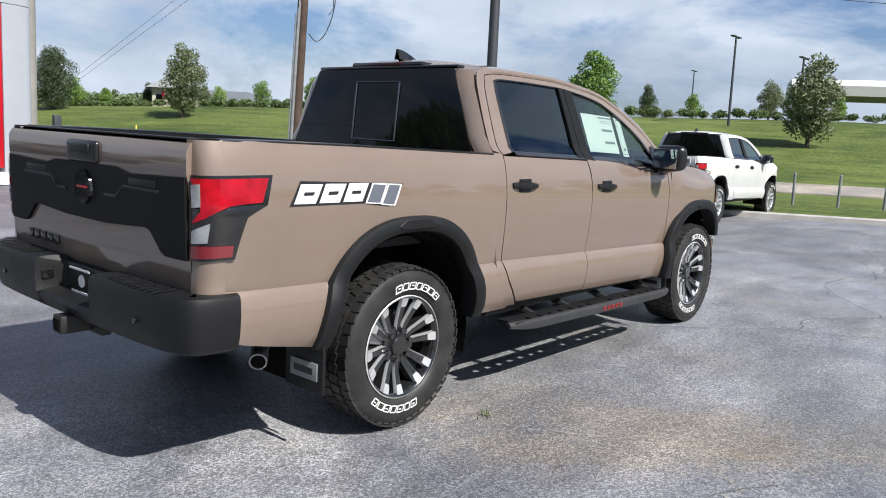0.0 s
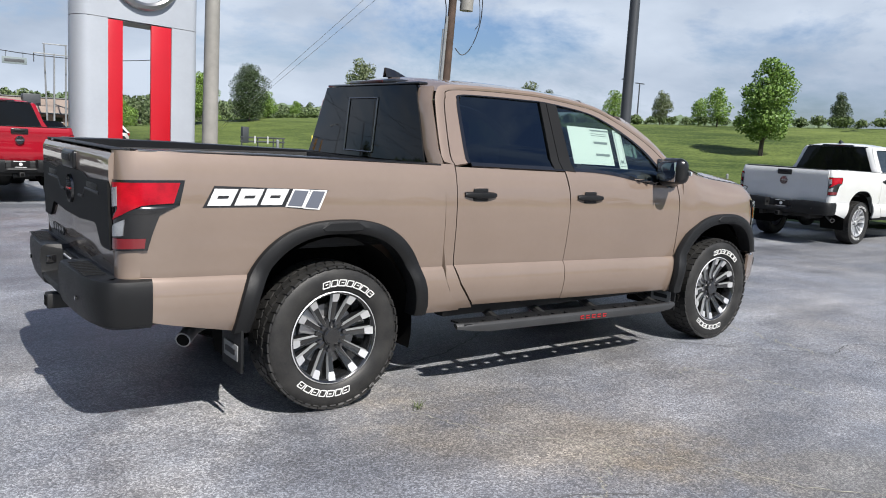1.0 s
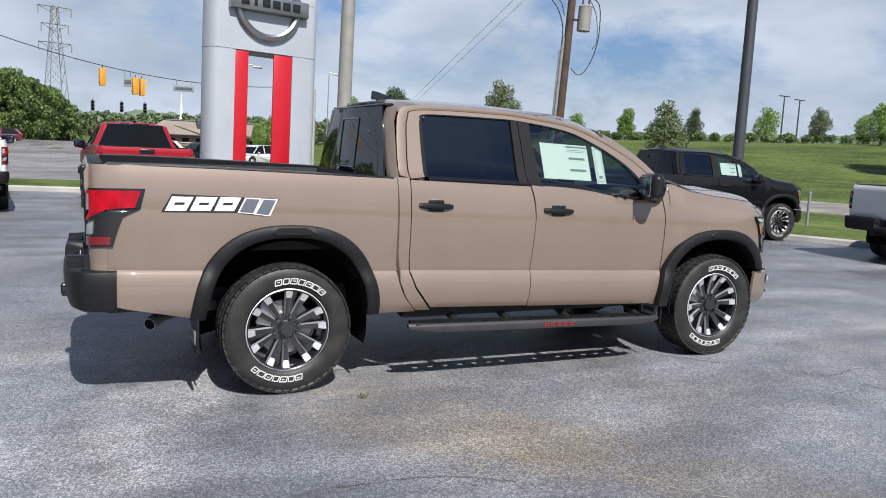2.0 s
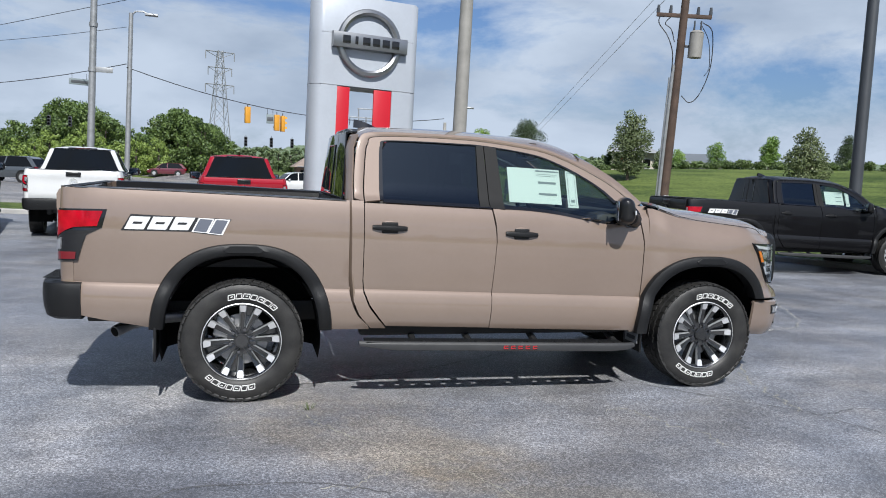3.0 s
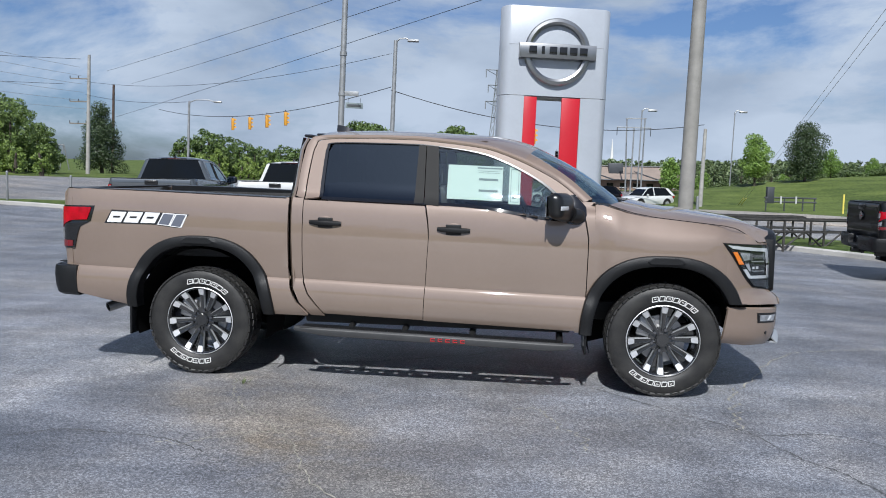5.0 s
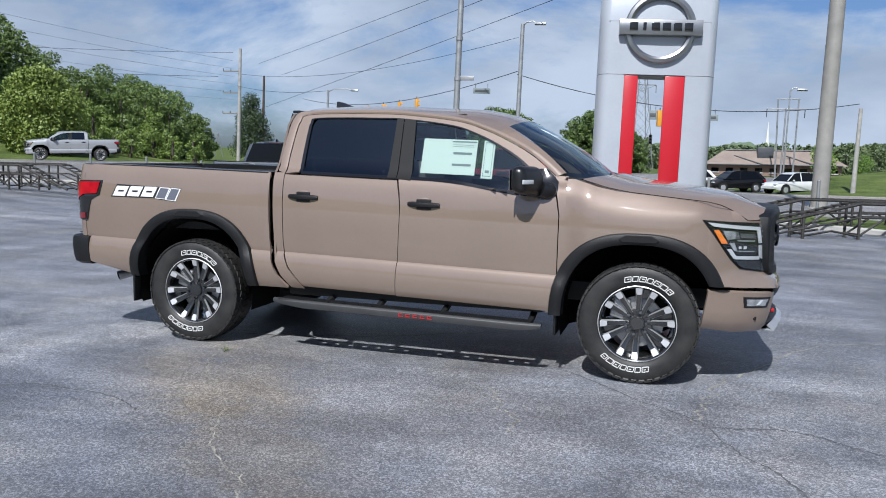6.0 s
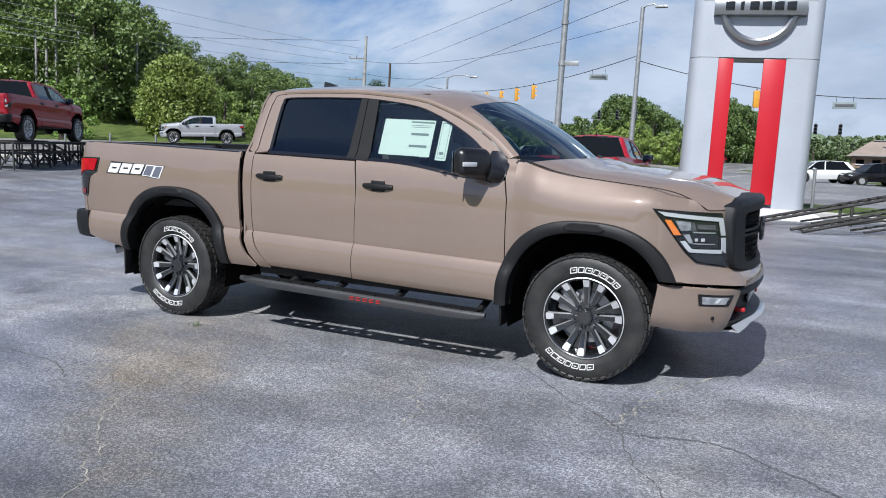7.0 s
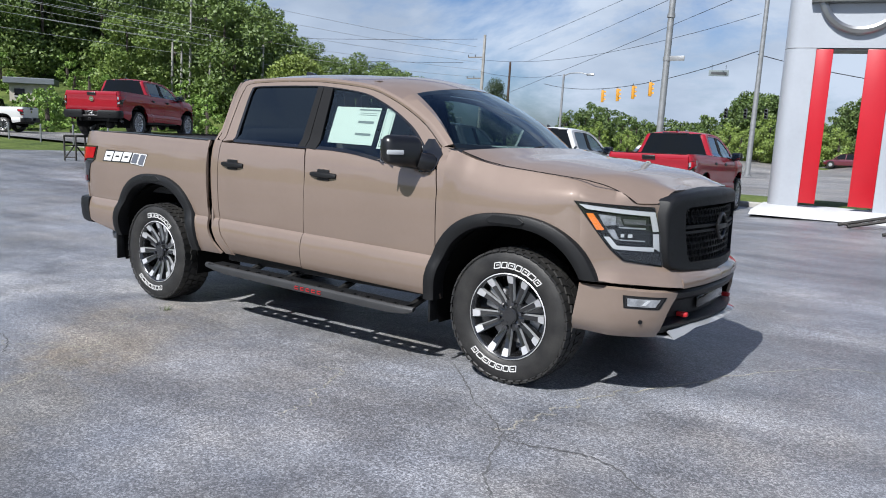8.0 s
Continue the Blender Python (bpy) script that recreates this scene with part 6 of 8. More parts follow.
    # black plug stands for the dark inside of the closed pipe
    bm = bmesh.new()
    tube(bm, [(-0.80, -0.832, 0.488), (-0.8215, -0.857, 0.4795)], 0.033, 16)
    part("pipe_mouth_shade", bm, M_SHELL, pipe)

    # ---- bed liner, chassis, cabin ----
    liner = [("bed_floor", (-0.21, 0, 0.93), (1.80, 1.62, 0.03)), ("bed_front_wall", (0.67, 0, 1.16), (0.03, 1.6, 0.48)), ("gate_liner", (-1.085, 0, 1.16), (0.02, 1.58, 0.44))]
    for s in (-1, 1):
        liner += [("bed_inner_side", (-0.21, s * 0.80, 1.16), (1.80, 0.03, 0.46)), ("wheel_tub", (0.0, s * 0.66, 1.03), (0.95, 0.26, 0.20))]
    for nm, at, size in liner:
        bm = bmesh.new()
        box(bm, at, size, 0.005 if nm != "wheel_tub" else 0.03)
        part(nm, bm, M_LINER, truck)
    bm = bmesh.new()
    for s in (-1, 1):
        box(bm, (1.55, s * 0.48, 0.56), (5.2, 0.09, 0.15), 0.015)
    for x in (-0.9, 0.4, 1.3, 2.3, 3.0, 4.1):
        box(bm, (x, 0, 0.55), (0.09, 0.95, 0.09), 0.012)
    part("chassis_frame", bm, M_CHASSIS, truck)
    for x in (0.0, 3.55):
        bm = bmesh.new()
        cyl(bm, (x, -0.74, 0.42), (x, 0.74, 0.42), 0.05, 0.05, 14)
        made = bmesh.ops.create_uvsphere(bm, u_segments=16, v_segments=10, radius=0.17)
        bmesh.ops.translate(bm, verts=made["verts"], vec=(x, 0.08, 0.42))
        part("axle", bm, M_CHASSIS, truck)
    bm = bmesh.new()
    box(bm, (1.87, 0, 0.72), (2.16, 1.66, 0.42), 0.02)
    box(bm, (1.87, 0, 0.50), (1.6, 0.7, 0.16), 0.03)
    part("cab_floor", bm, M_SHELL, truck)
    bm = bmesh.new()
    box(bm, (3.62, 0, 0.90), (1.22, 0.92, 0.62), 0.03)
    box(bm, (4.24, 0, 0.92), (0.18, 1.00, 0.5), 0.02)
    part("engine_bay", bm, M_SHELL, truck)
    for y in (-0.42, 0.42):
        seat(truck, 1.98, y)
        seat(truck, 1.08, y, 0.60, True)
    bm = bmesh.new()
    box(bm, (2.86, 0, 1.24), (0.46, 1.62, 0.26), 0.07)
    box(bm, (2.70, 0.0, 1.36), (0.06, 0.26, 0.16), 0.02)
    part("dashboard", bm, M_DASH, truck)
    bm = bmesh.new()
    rows = []
    for k in range(25):
        t = 2 * math.pi * k / 24
        c = Vector((0, math.cos(t), math.sin(t)))
        rows.append([Matrix.Translation((2.53, 0.42, 1.26)) @ Matrix.Rotation(radians(-25), 4, "Y") @ (c * (0.185 + 0.017 * math.cos(2 * math.pi * q / 8)) + Vector((0.017 * math.sin(2 * math.pi * q / 8), 0, 0))) for q in range(8)])
    loft(bm, rows, closed=True)
    box(bm, (2.55, 0.42, 1.25), (0.05, 0.20, 0.10), 0.02)
    cyl(bm, (2.56, 0.42, 1.25), (2.75, 0.42, 1.17), 0.03, 0.03, 10)
    part("steering_wheel", bm, M_DASH, truck)
    bm = bmesh.new()
    box(bm, (2.30, 0, 1.80), (0.03, 0.24, 0.06), 0.012)
    cyl(bm, (2.31, 0, 1.82), (2.34, 0, 1.855), 0.01, 0.01, 8)
    part("rear_view_mirror", bm, M_DASH, truck)
    bm = bmesh.new()
    loft(bm, [[(x, 0.60 * j / 4, 1.875) for j in range(-4, 5)] for x in (0.85, 1.5, 2.2)], (0, 0, -1))
    part("headliner", bm, M_GALV, truck)
    return truck


def price_sticker(truck, side=-1):
    """Two paper sheets inside the front door glass, with bars for print."""
    win = lambda x, z: cab_w(x, z) - 0.014
    def leaf(name, x0, x1, z0, z1, parent, mat, out):
        bm = bmesh.new()
        rows = []
        for j in range(5):
            z = z0 + (z1 - z0) * j / 4
            rows.append([(x0 + (x1 - x0) * i / 4, side * (win(x0, z) + out), z + rake(x0 + (x1 - x0) * i / 4) - rake(x0)) for i in range(5)])
        loft(bm, rows, (0, side, 0))
        thicken(bm, 0.0008)
        return part(name, bm, mat, parent)
    a = leaf("window_sticker", 1.915, 2.335, 1.425, 1.685, truck, M_PAPER, 0.0)
    tagged(a, "white price sheet behind the door glass")
    b = leaf("window_sticker", 2.385, 2.47, 1.395, 1.672, truck, M_PAPER, 0.0)
    tagged(b, "narrow white sheet behind the door glass")
    bm = bmesh.new()
    def bars(x0, x1, zs, h, ref=1.915):
        for z in zs:
            rows = [[(x, side * (win(ref, zz) + 0.0025), zz + rake(x) - rake(ref)) for x in (x0, (x0 + x1) / 2, x1)] for zz in (z, z + h)]
            loft(bm, rows, (0, side, 0))
    bars(2.14, 2.33, [1.664], 0.010)
    bars(2.155, 2.30, [1.575, 1.490], 0.016)
    bars(2.145, 2.31, [1.645, 1.632], 0.0022)
    part("sticker_bars", bm, M_INK, a)
    bm = bmesh.new()
    bars(2.397, 2.458, [1.655, 1.41], 0.004, 2.385)
    bars(2.412, 2.444, [1.435], 0.02, 2.385)
    for x in (2.397, 2.455):
        rows = [[(q, side * (win(2.385, zz) + 0.0025), zz + rake(q) - rake(2.385)) for q in (x, x + 0.003)] for zz in (1.41, 1.53, 1.657)]
        loft(bm, rows, (0, side, 0))
    part("sticker_bars", bm, M_INK, b)


hero = build_truck(pose(0, 0, 0), M_TAN, "tan crew-cab pickup with black arches, parked on the lot")
price_sticker(hero)


def dressed(m, scale, coat, label, decal=False, plain_gate=True, extra_drop=(), flares=None, alloy=False):
    """Another truck of the same build in other paint, without what it does not have."""
    t = copy_thing(hero, m)
    t.scale = (scale, scale, scale)
    tagged(t, label, "pickup truck", "parked pickups")
    drop = set(extra_drop)
    if not decal:
        drop |= {"side_decal", "decal_block", "decal_grey", "decal_rim", "decal_slot"}
    if flares:
        drop |= {"fender_flare", "flare_cap"}
    if plain_gate:
        drop |= {"tailgate_panel", "panel_rib", "tailgate_bar"}
    for o in list(t.children_recursive):
        base = o.name.split(".")[0]
        if base in drop:
            bpy.data.objects.remove(o)
            continue
        for s in o.material_slots:
            if s.material is M_TAN:
                s.link = "OBJECT"
                s.material = coat
            elif alloy and base in ("spoke", "hub_cap", "rim") and s.material is M_RIMDARK:
                s.link = "OBJECT"
                s.material = M_ALLOY
            elif not decal and base in ("emblem", "emblem_bar"):
                s.link = "OBJECT"
                s.material = M_CHROME
            elif flares and base in ("fender_flare", "flare_cap"):
                s.link = "OBJECT"
                s.material = flares
        if base == "emblem" and not decal:
            o["label"] = "chrome round emblem"
        if base == "tailgate":
            o["label"] = "plain painted tailgate"
    return t


PLAIN = ("flare_cap", "mud_flap", "mud_flap_plate", "plate_mark", "window_sticker", "sticker_bars", "step_mark", "skid_plate", "tow_hook", "slider_frame")
dressed(pose(13.4, 3.64, lot_z(13.4), 0, 0, 1.2), 1.0, M_WHITE, "white crew-cab pickup parked by the kerb", extra_drop=PLAIN + ("side_step", "step_tread", "step_bracket"), flares=M_WHITE, alloy=True)
dressed(pose(9.75, 8.25, lot_z(10.5), 0, 0, -5.0), 1.0, M_BLACK, "black crew-cab pickup with a side decal", decal=True, extra_drop=("step_mark",))
dressed(pose(-0.07, 11.5, 0, 0, 0, 93.5), 0.93, M_RED, "bright red crew-cab pickup beside the sign", extra_drop=PLAIN + ("side_step", "step_tread", "step_bracket"), flares=M_RED, alloy=True)
dressed(pose(-3.4, 11.7, 0, 0, 0, 95.0), 0.95, M_WHITE, "white crew-cab pickup seen from behind", extra_drop=PLAIN + ("side_step", "step_tread", "step_bracket"), flares=M_WHITE, alloy=True)
dressed(pose(-5.86, 10.46, 0, 0, 0, 101.0), 0.97, M_GREY, "dark grey crew-cab pickup with a black bumper", extra_drop=PLAIN)
dressed(pose(-18.5, 9.96, 1.17, 0, 0, 118.0), 1.0, M_MAROON, "dark red crew-cab pickup raised on a display ramp", extra_drop=PLAIN + ("side_step", "step_tread", "step_bracket"), flares=M_MAROON, alloy=True)


# ---- sign ----
def totem_sign():
    sign = thing("dealer_sign", pose(2.91, 14.41, 0, 0, 0, 10.2) @ UP_LEAN, "tall white dealer sign with red panels and a round emblem", "sign")

    def outline(half, depth, n=10):
        """Plan of the slab: flat faces, rounded ends."""
        pts = []
        for k in range(n + 1):
            t = -math.pi / 2 + math.pi * k / n
            pts.append((half - depth * 0.62 + depth * 0.62 * math.cos(t), depth * math.sin(t)))
        return pts + [(-x, -y) for x, y in pts]

    bm = bmesh.new()
    rows = [[(x, y, z) for x, y in outline(1.45, 0.42)] for z in (3.70, 4.85, 5.97)] + [[(x * 0.99, y * 0.97, 5.995) for x, y in outline(1.45, 0.42)]]
    loft(bm, rows, closed=True)
    top = [v for v in bm.verts if v.co.z > 5.99]
    bm.faces.new(top)
    bm.faces.new([v for v in bm.verts if v.co.z < 3.71][::-1])
    bmesh.ops.recalc_face_normals(bm, faces=bm.faces)
    part("sign_head", bm, M_SIGNWHITE, sign)
    for s, edge in ((-1, -0.80), (1, 0.69)):
        bm = bmesh.new()
        base = [p for p in outline(1.45, 0.42) if p[0] * s > 0]
        base = sorted(base, key=lambda p: math.atan2(p[1], (p[0] - s * 1.1) * s))
        pts = [(edge, -0.42)] + base + [(edge, 0.42)] if s > 0 else [(edge, -0.42)] + base + [(edge, 0.42)]
        rows = [[(x, y, z) for x, y in pts] for z in (0.05, 1.9, 3.688)]
        loft(bm, rows, closed=True)
        bmesh.ops.holes_fill(bm, edges=bm.edges, sides=0)
        bmesh.ops.recalc_face_normals(bm, faces=bm.faces)
        part("sign_leg", bm, M_SIGNWHITE, sign)
    for x0, x1 in ((-0.80, -0.455), (0.20, 0.69)):
        bm = bmesh.new()
        box(bm, ((x0 + x1) / 2, -0.37, 1.99), (x1 - x0 - 0.006, 0.06, 3.37), 0.008)
        part("red_panel", bm, M_SIGNRED, sign, "glossy red upright panel")
    bm = bmesh.new()
    box(bm, (0, 0, 3.684), (1.4, 0.7, 0.02), 0)
    part("opening_soffit", bm, M_GALV, sign)
    # panel joints
    bm = bmesh.new()
    for z in (3.70, 5.0):
        box(bm, (-1.0, -0.4215, z), (0.5, 0.004, 0.010), 0)
        box(bm, (1.02, -0.4215, z), (0.42, 0.004, 0.010), 0)
    part("panel_joint", bm, M_GALV, sign)
    # emblem: ring, crossbar and plain dark blocks
    bm = bmesh.new()
    rows = []
    for k in range(65):
        t = 2 * math.pi * k / 64
        c, s = math.cos(t), math.sin(t)
        rows.append([(0.0 + r * c, y, 4.83 + r * s) for r, y in ((0.86, -0.42), (0.865, -0.50), (0.835, -0.545), (0.76, -0.56), (0.70, -0.53), (0.685, -0.42))])
    loft(bm, rows)
    bmesh.ops.remove_doubles(bm, verts=bm.verts, dist=0.001)
    bmesh.ops.recalc_face_normals(bm, faces=bm.faces)
    ring = part("emblem_ring", bm, M_DARKSILVER, sign, "brushed dark silver ring")
    bm = bmesh.new()
    rows = []
    for k in range(9):
        x = -1.0 + 2.0 * k / 8
        b = -0.60 - 0.03 * (1 - (x) ** 2)
        rows.append([(x, -0.43, 4.63), (x, b, 4.645), (x, b - 0.012, 4.67), (x, b - 0.012, 5.0), (x, b, 5.02), (x, -0.43, 5.035)])
    loft(bm, rows, closed=True)
    bmesh.ops.holes_fill(bm, edges=bm.edges, sides=0)
    bmesh.ops.recalc_face_normals(bm, faces=bm.faces)
    bar = part("emblem_bar", bm, M_DARKSILVER, sign)
    for k in range(6):
        x = -0.66 + 0.264 * k
        w = 0.08 if k == 1 else 0.20
        bm = bmesh.new()
        box(bm, (x, -0.642, 4.84), (w, 0.02, 0.20), 0.01)
        part("bar_block", bm, M_GLOSSBLACK, bar, "plain dark block on the bar")
    bm = bmesh.new()
    rows = [[(-1.75, -1.15, 0.0), (1.75, -1.15, 0.0), (1.75, 0.8, 0.0), (-1.75, 0.8, 0.0)], [(-1.72, -1.05, 0.10), (1.72, -1.05, 0.10), (1.72, 0.75, 0.10), (-1.72, 0.75, 0.10)],
            [(-1.55, -0.60, 0.22), (1.55, -0.60, 0.22), (1.55, 0.6, 0.22), (-1.55, 0.6, 0.22)]]
    loft(bm, rows, closed=True)
    bm.faces.new([v for v in bm.verts if v.co.z > 0.2])
    bmesh.ops.recalc_face_normals(bm, faces=bm.faces)
    part("sign_plinth", bm, M_PLINTH, sign, "white painted concrete plinth")


M_DARKSILVER = material("brushed_dark_silver", (0.272, 0.276, 0.28), 0.3, 0.9, vary=0.12, scale=2)
totem_sign()


# ---- poles, lamps, wires ----
def mast(name, x, y, z, height, r0, r1, mat, label, category, foot=True):
    t = thing(name, pose(x, y, z) @ UP_LEAN, label, category)
    bm = bmesh.new()
    rows = []
    low = min(0.0, lot_z(x) + road_drop(x, y)) if z == 0 else 0.0
    for k in range(9):
        u = k / 8
        rows.append([((r0 + (r1 - r0) * u) * math.cos(2 * math.pi * q / 20), (r0 + (r1 - r0) * u) * math.sin(2 * math.pi * q / 20), low + (height - low) * u) for q in range(20)])
    loft(bm, rows, closed=True)
    bm.faces.new([v for v in bm.verts if v.co.z > height - 0.001])
    bmesh.ops.recalc_face_normals(bm, faces=bm.faces)
    part("shaft", bm, mat, t)
    if foot:
        bm = bmesh.new()
        cyl(bm, (0, 0, low - 0.1), (0, 0, low + 0.06), r0 * 1.9, r0 * 1.8, 20)
        for k in range(4):
            a = math.pi / 4 + k * math.pi / 2
            cyl(bm, (r0 * 1.45 * math.cos(a), r0 * 1.45 * math.sin(a), low + 0.06), (r0 * 1.45 * math.cos(a), r0 * 1.45 * math.sin(a), low + 0.12), 0.03, 0.03, 8)
        part("base_flange", bm, mat, t)
    return t


mast("highway_mast", 8.75, 25.84, 0, 24, 0.305, 0.205, M_TANPOLE, "thick weathered beige steel mast", "pole")
lot_pole = mast("lot_light_pole", 14.45, 9.66, 0, 13, 0.15, 0.11, M_DARKPOLE, "dark square-shouldered lot light pole", "lamp post")
bm = bmesh.new()
cyl(bm, (0, 0, 6.2), (0, 0, 6.32), 0.165, 0.165, 16)
part("pole_band", bm, M_DARKPOLE, lot_pole)
bm = bmesh.new()
box(bm, (0.5, 0, 12.9), (0.8, 0.35, 0.14), 0.04)
box(bm, (-0.5, 0, 12.9), (0.8, 0.35, 0.14), 0.04)
part("lamp_head", bm, M_DARKPOLE, lot_pole)
steel = mast("steel_pole", -5.81, 26.35, 0, 17, 0.14, 0.10, M_GALV, "slim galvanised steel pole", "pole")
bm = bmesh.new()
for z in (6.6, 4.9):
    cyl(bm, (0, 0, z), (0, 0, z + 0.16), 0.155, 0.155, 14)
part("pole_band", bm, M_GALV, steel)
bm = bmesh.new()
box(bm, (0.42, -0.03, 5.0), (0.62, 0.03, 0.20), 0.004)
part("street_name_sign", bm, M_GALV, steel)


def street_lamp(x, y, h, arm, label, r=0.17):
    t = mast("street_lamp", x, y, 0, h, r, r * 0.75, M_GALV, label, "street lamp")
    bm = bmesh.new()
    tube(bm, [(0, 0, h - 0.15), (arm * 0.25, 0, h + 0.12), (arm * 0.7, 0, h + 0.16), (arm, 0, h - 0.02)], 0.05, 8)
    part("lamp_arm", bm, M_GALV, t)
    bm = bmesh.new()
    rows = []
    for k in range(7):
        u = k / 6
        w = 0.16 * math.sin(math.pi * (0.15 + 0.7 * u))
        xx = arm - 0.2 + 0.75 * u
        rows.append([(xx, -w, h - 0.02), (xx, -w * 0.6, h + 0.09), (xx, w * 0.6, h + 0.09), (xx, w, h - 0.02), (xx, 0, h - 0.10)])
    loft(bm, rows, closed=True)
    bmesh.ops.holes_fill(bm, edges=bm.edges, sides=0)
    bmesh.ops.recalc_face_normals(bm, faces=bm.faces)
    part("lamp_head", bm, M_GALV, t)
    return t


street_lamp(-7.07, 45.46, 10.5, 1.0, "grey signal pole with a short lamp arm")
street_lamp(-29.8, 63.75, 8.0, 2.6, "pale street lamp with a long arm", 0.13)
street_lamp(21.6, 72.0, 8.3, 0.6, "distant double-headed lamp post", 0.06)
street_lamp(11.5, 62.0, 7.5, 0.7, "distant roadside lamp post", 0.065)


def crossarm(t, z, reach, mat=M_WOODPOLE, ins=True, one=False):
    bm = bmesh.new()
    box(bm, (reach * (-0.5 if one else 0), 0, z), (reach * (1 if one else 2), 0.10, 0.12), 0.01)
    part("crossarm", bm, mat, t)
    if ins:
        for k in ((-1.0, -0.55) if one else (-0.95, -0.5, 0.5, 0.95)):
            bm = bmesh.new()
            cyl(bm, (reach * k, 0, z + 0.06), (reach * k, 0, z + 0.30), 0.06, 0.04, 8)
            part("insulator", bm, M_DARKPOLE, t)


wood = mast("utility_pole", 13.13, 16.41, 0, 9.2, 0.15, 0.115, M_WOODPOLE, "brown timber utility pole with a transformer", "utility pole", False)
wood.matrix_world = pose(13.13, 16.41, 0.1, -0.6, 2.6, -22)
crossarm(wood, 6.75, 0.85)
crossarm(wood, 7.35, 0.7, one=True)
bm = bmesh.new()
cyl(bm, (0.44, -0.12, 5.45), (0.44, -0.12, 6.22), 0.215, 0.215, 20)
cyl(bm, (0.44, -0.12, 6.22), (0.44, -0.12, 6.29), 0.225, 0.14, 20)
can = part("transformer", bm, M_TANPOLE, wood, "weathered beige transformer can")
for k in (-0.1, 0.1):
    bm = bmesh.new()
    cyl(bm, (0.44 + k, -0.12, 6.27), (0.44 + k, -0.12, 6.6), 0.035, 0.02, 8)
    part("bushing", bm, M_DARKPOLE, can)
bm = bmesh.new()
box(bm, (0.22, -0.06, 5.8), (0.2, 0.06, 0.08), 0.01)
part("hanger", bm, M_DARKPOLE, can)
bm = bmesh.new()
tube(bm, smooth_curve([(0.58, -0.12, 6.55), (0.9, -0.1, 6.3), (0.98, -0.1, 5.4), (0.88, -0.1, 4.75), (0.66, -0.1, 4.22), (0.42, -0.1, 4.05), (0.18, -0.08, 4.25)], 24), 0.016, 6)
tube(bm, smooth_curve([(0.5, -0.12, 6.55), (0.82, -0.1, 6.0), (0.93, -0.1, 5.2), (0.8, -0.1, 4.9)], 24), 0.012, 6)
tube(bm, smooth_curve([(-0.7, 0, 6.8), (-0.75, 0, 6.5), (-0.45, -0.05, 6.1), (-0.25, -0.1, 5.6), (-0.2, -0.12, 5.0)], 24), 0.018, 6)
tube(bm, smooth_curve([(-0.3, 0, 6.8), (-0.55, 0, 6.5), (-0.35, -0.05, 6.3), (-0.22, -0.1, 5.9)], 24), 0.016, 6)
part("drop_cable", bm, M_WIRE, wood)
bm = bmesh.new()
tube(bm, [(-0.18, -0.08, 0), (-0.18, -0.08, 2.5), (-0.17, -0.08, 5.2)], 0.055, 10)
tube(bm, [(-0.262, -0.05, 0), (-0.25, -0.05, 4.8)], 0.024, 8)
part("conduit", bm, M_GALV, wood, "grey conduit strapped to the pole")
bm = bmesh.new()
box(bm, (0.05, -0.20, 0.92), (0.17, 0.12, 0.26), 0.02)
part("meter_box", bm, M_PLINTH, wood)

far_pole = mast("utility_pole", -46.55, 75.0, 0, 13.9, 0.24, 0.15, M_POLEPALE, "grey timber utility pole with side arms", "utility pole", False)
for z in (11.3, 8.8, 6.4):
    crossarm(far_pole, z, 2.2, M_POST, one=True)
mast("utility_pole", -55.4, 95.8, 0, 13.0, 0.22, 0.15, M_WOODPOLE, "dark timber utility pole", "utility pole", False)
for px, py, hh in ((-54.5, 39.5, 12.0), (-55.4, 38.3, 6.6), (-54.9, 38.9, 6.4), (-53.4, 40.8, 7.0), (-50.5, 44.4, 7.6)):
    p = mast("utility_pole", px, py, ground_z(px, py), hh, 0.12, 0.09, M_POLEPALE, "slim pale pole by the wooded hill", "utility pole", False)
    if px > -51:
        crossarm(p, hh - 0.5, 1.1, M_POST)


def wire(a, b, sag, r, label="black overhead cable strung across the sky", mat=M_WIRE):
    a, b = Vector(a), Vector(b)
    bm = bmesh.new()
    tube(bm, [a.lerp(b, k / 16) - Vector((0, 0, sag * 4 * (k / 16) * (1 - k / 16))) for k in range(17)], r, 5)
    single("overhead_cable", bm, mat, Matrix.Identity(4), label, "cable", "overhead cables", clean=False)


wire((-62, 106.5, 16.2), (50, -7.5, 16.6), 0.5, 0.020)
wire((-62, 113.5, 15.1), (31, -4.0, 11.6), 0.5, 0.020)
wire((-60, 100.3, 8.1), (45, -7.0, 15.2), 0.3, 0.020)
wire((-46.6, 75.0, 9.6), (-29.8, 63.75, 7.9), 0.4, 0.018)
wire((-46.6, 75.0, 11.0), (-7.07, 45.46, 9.6), 1.2, 0.016)
wire((-47, 74.9, 13.4), (-110, 40, 15), 1.0, 0.022)
wire((-49, 74.9, 10.7), (-110, 38, 13), 1.0, 0.022)
for k in range(6):
    wire((-46.6 - 0.1 * k, 74.9, 8.0 + 0.9 * k), (-62 + k, 8, 10.0 + 1.15 * k), 0.9, 0.017, "pale overhead cable in front of the wood", M_WIREPALE)
for k in range(4):
    wire((-50.5 - 0.4 * k, 44.4, 8.6 + 0.5 * k), (-70, -2 - 3 * k, 13.5 + 0.9 * k), 0.6, 0.017, "pale overhead cable in front of the wood", M_WIREPALE)
wire((-7.07, 45.46, 7.4), (-41.5, 81.7, 8.6), 1.35, 0.026, "black span wire for traffic signals")
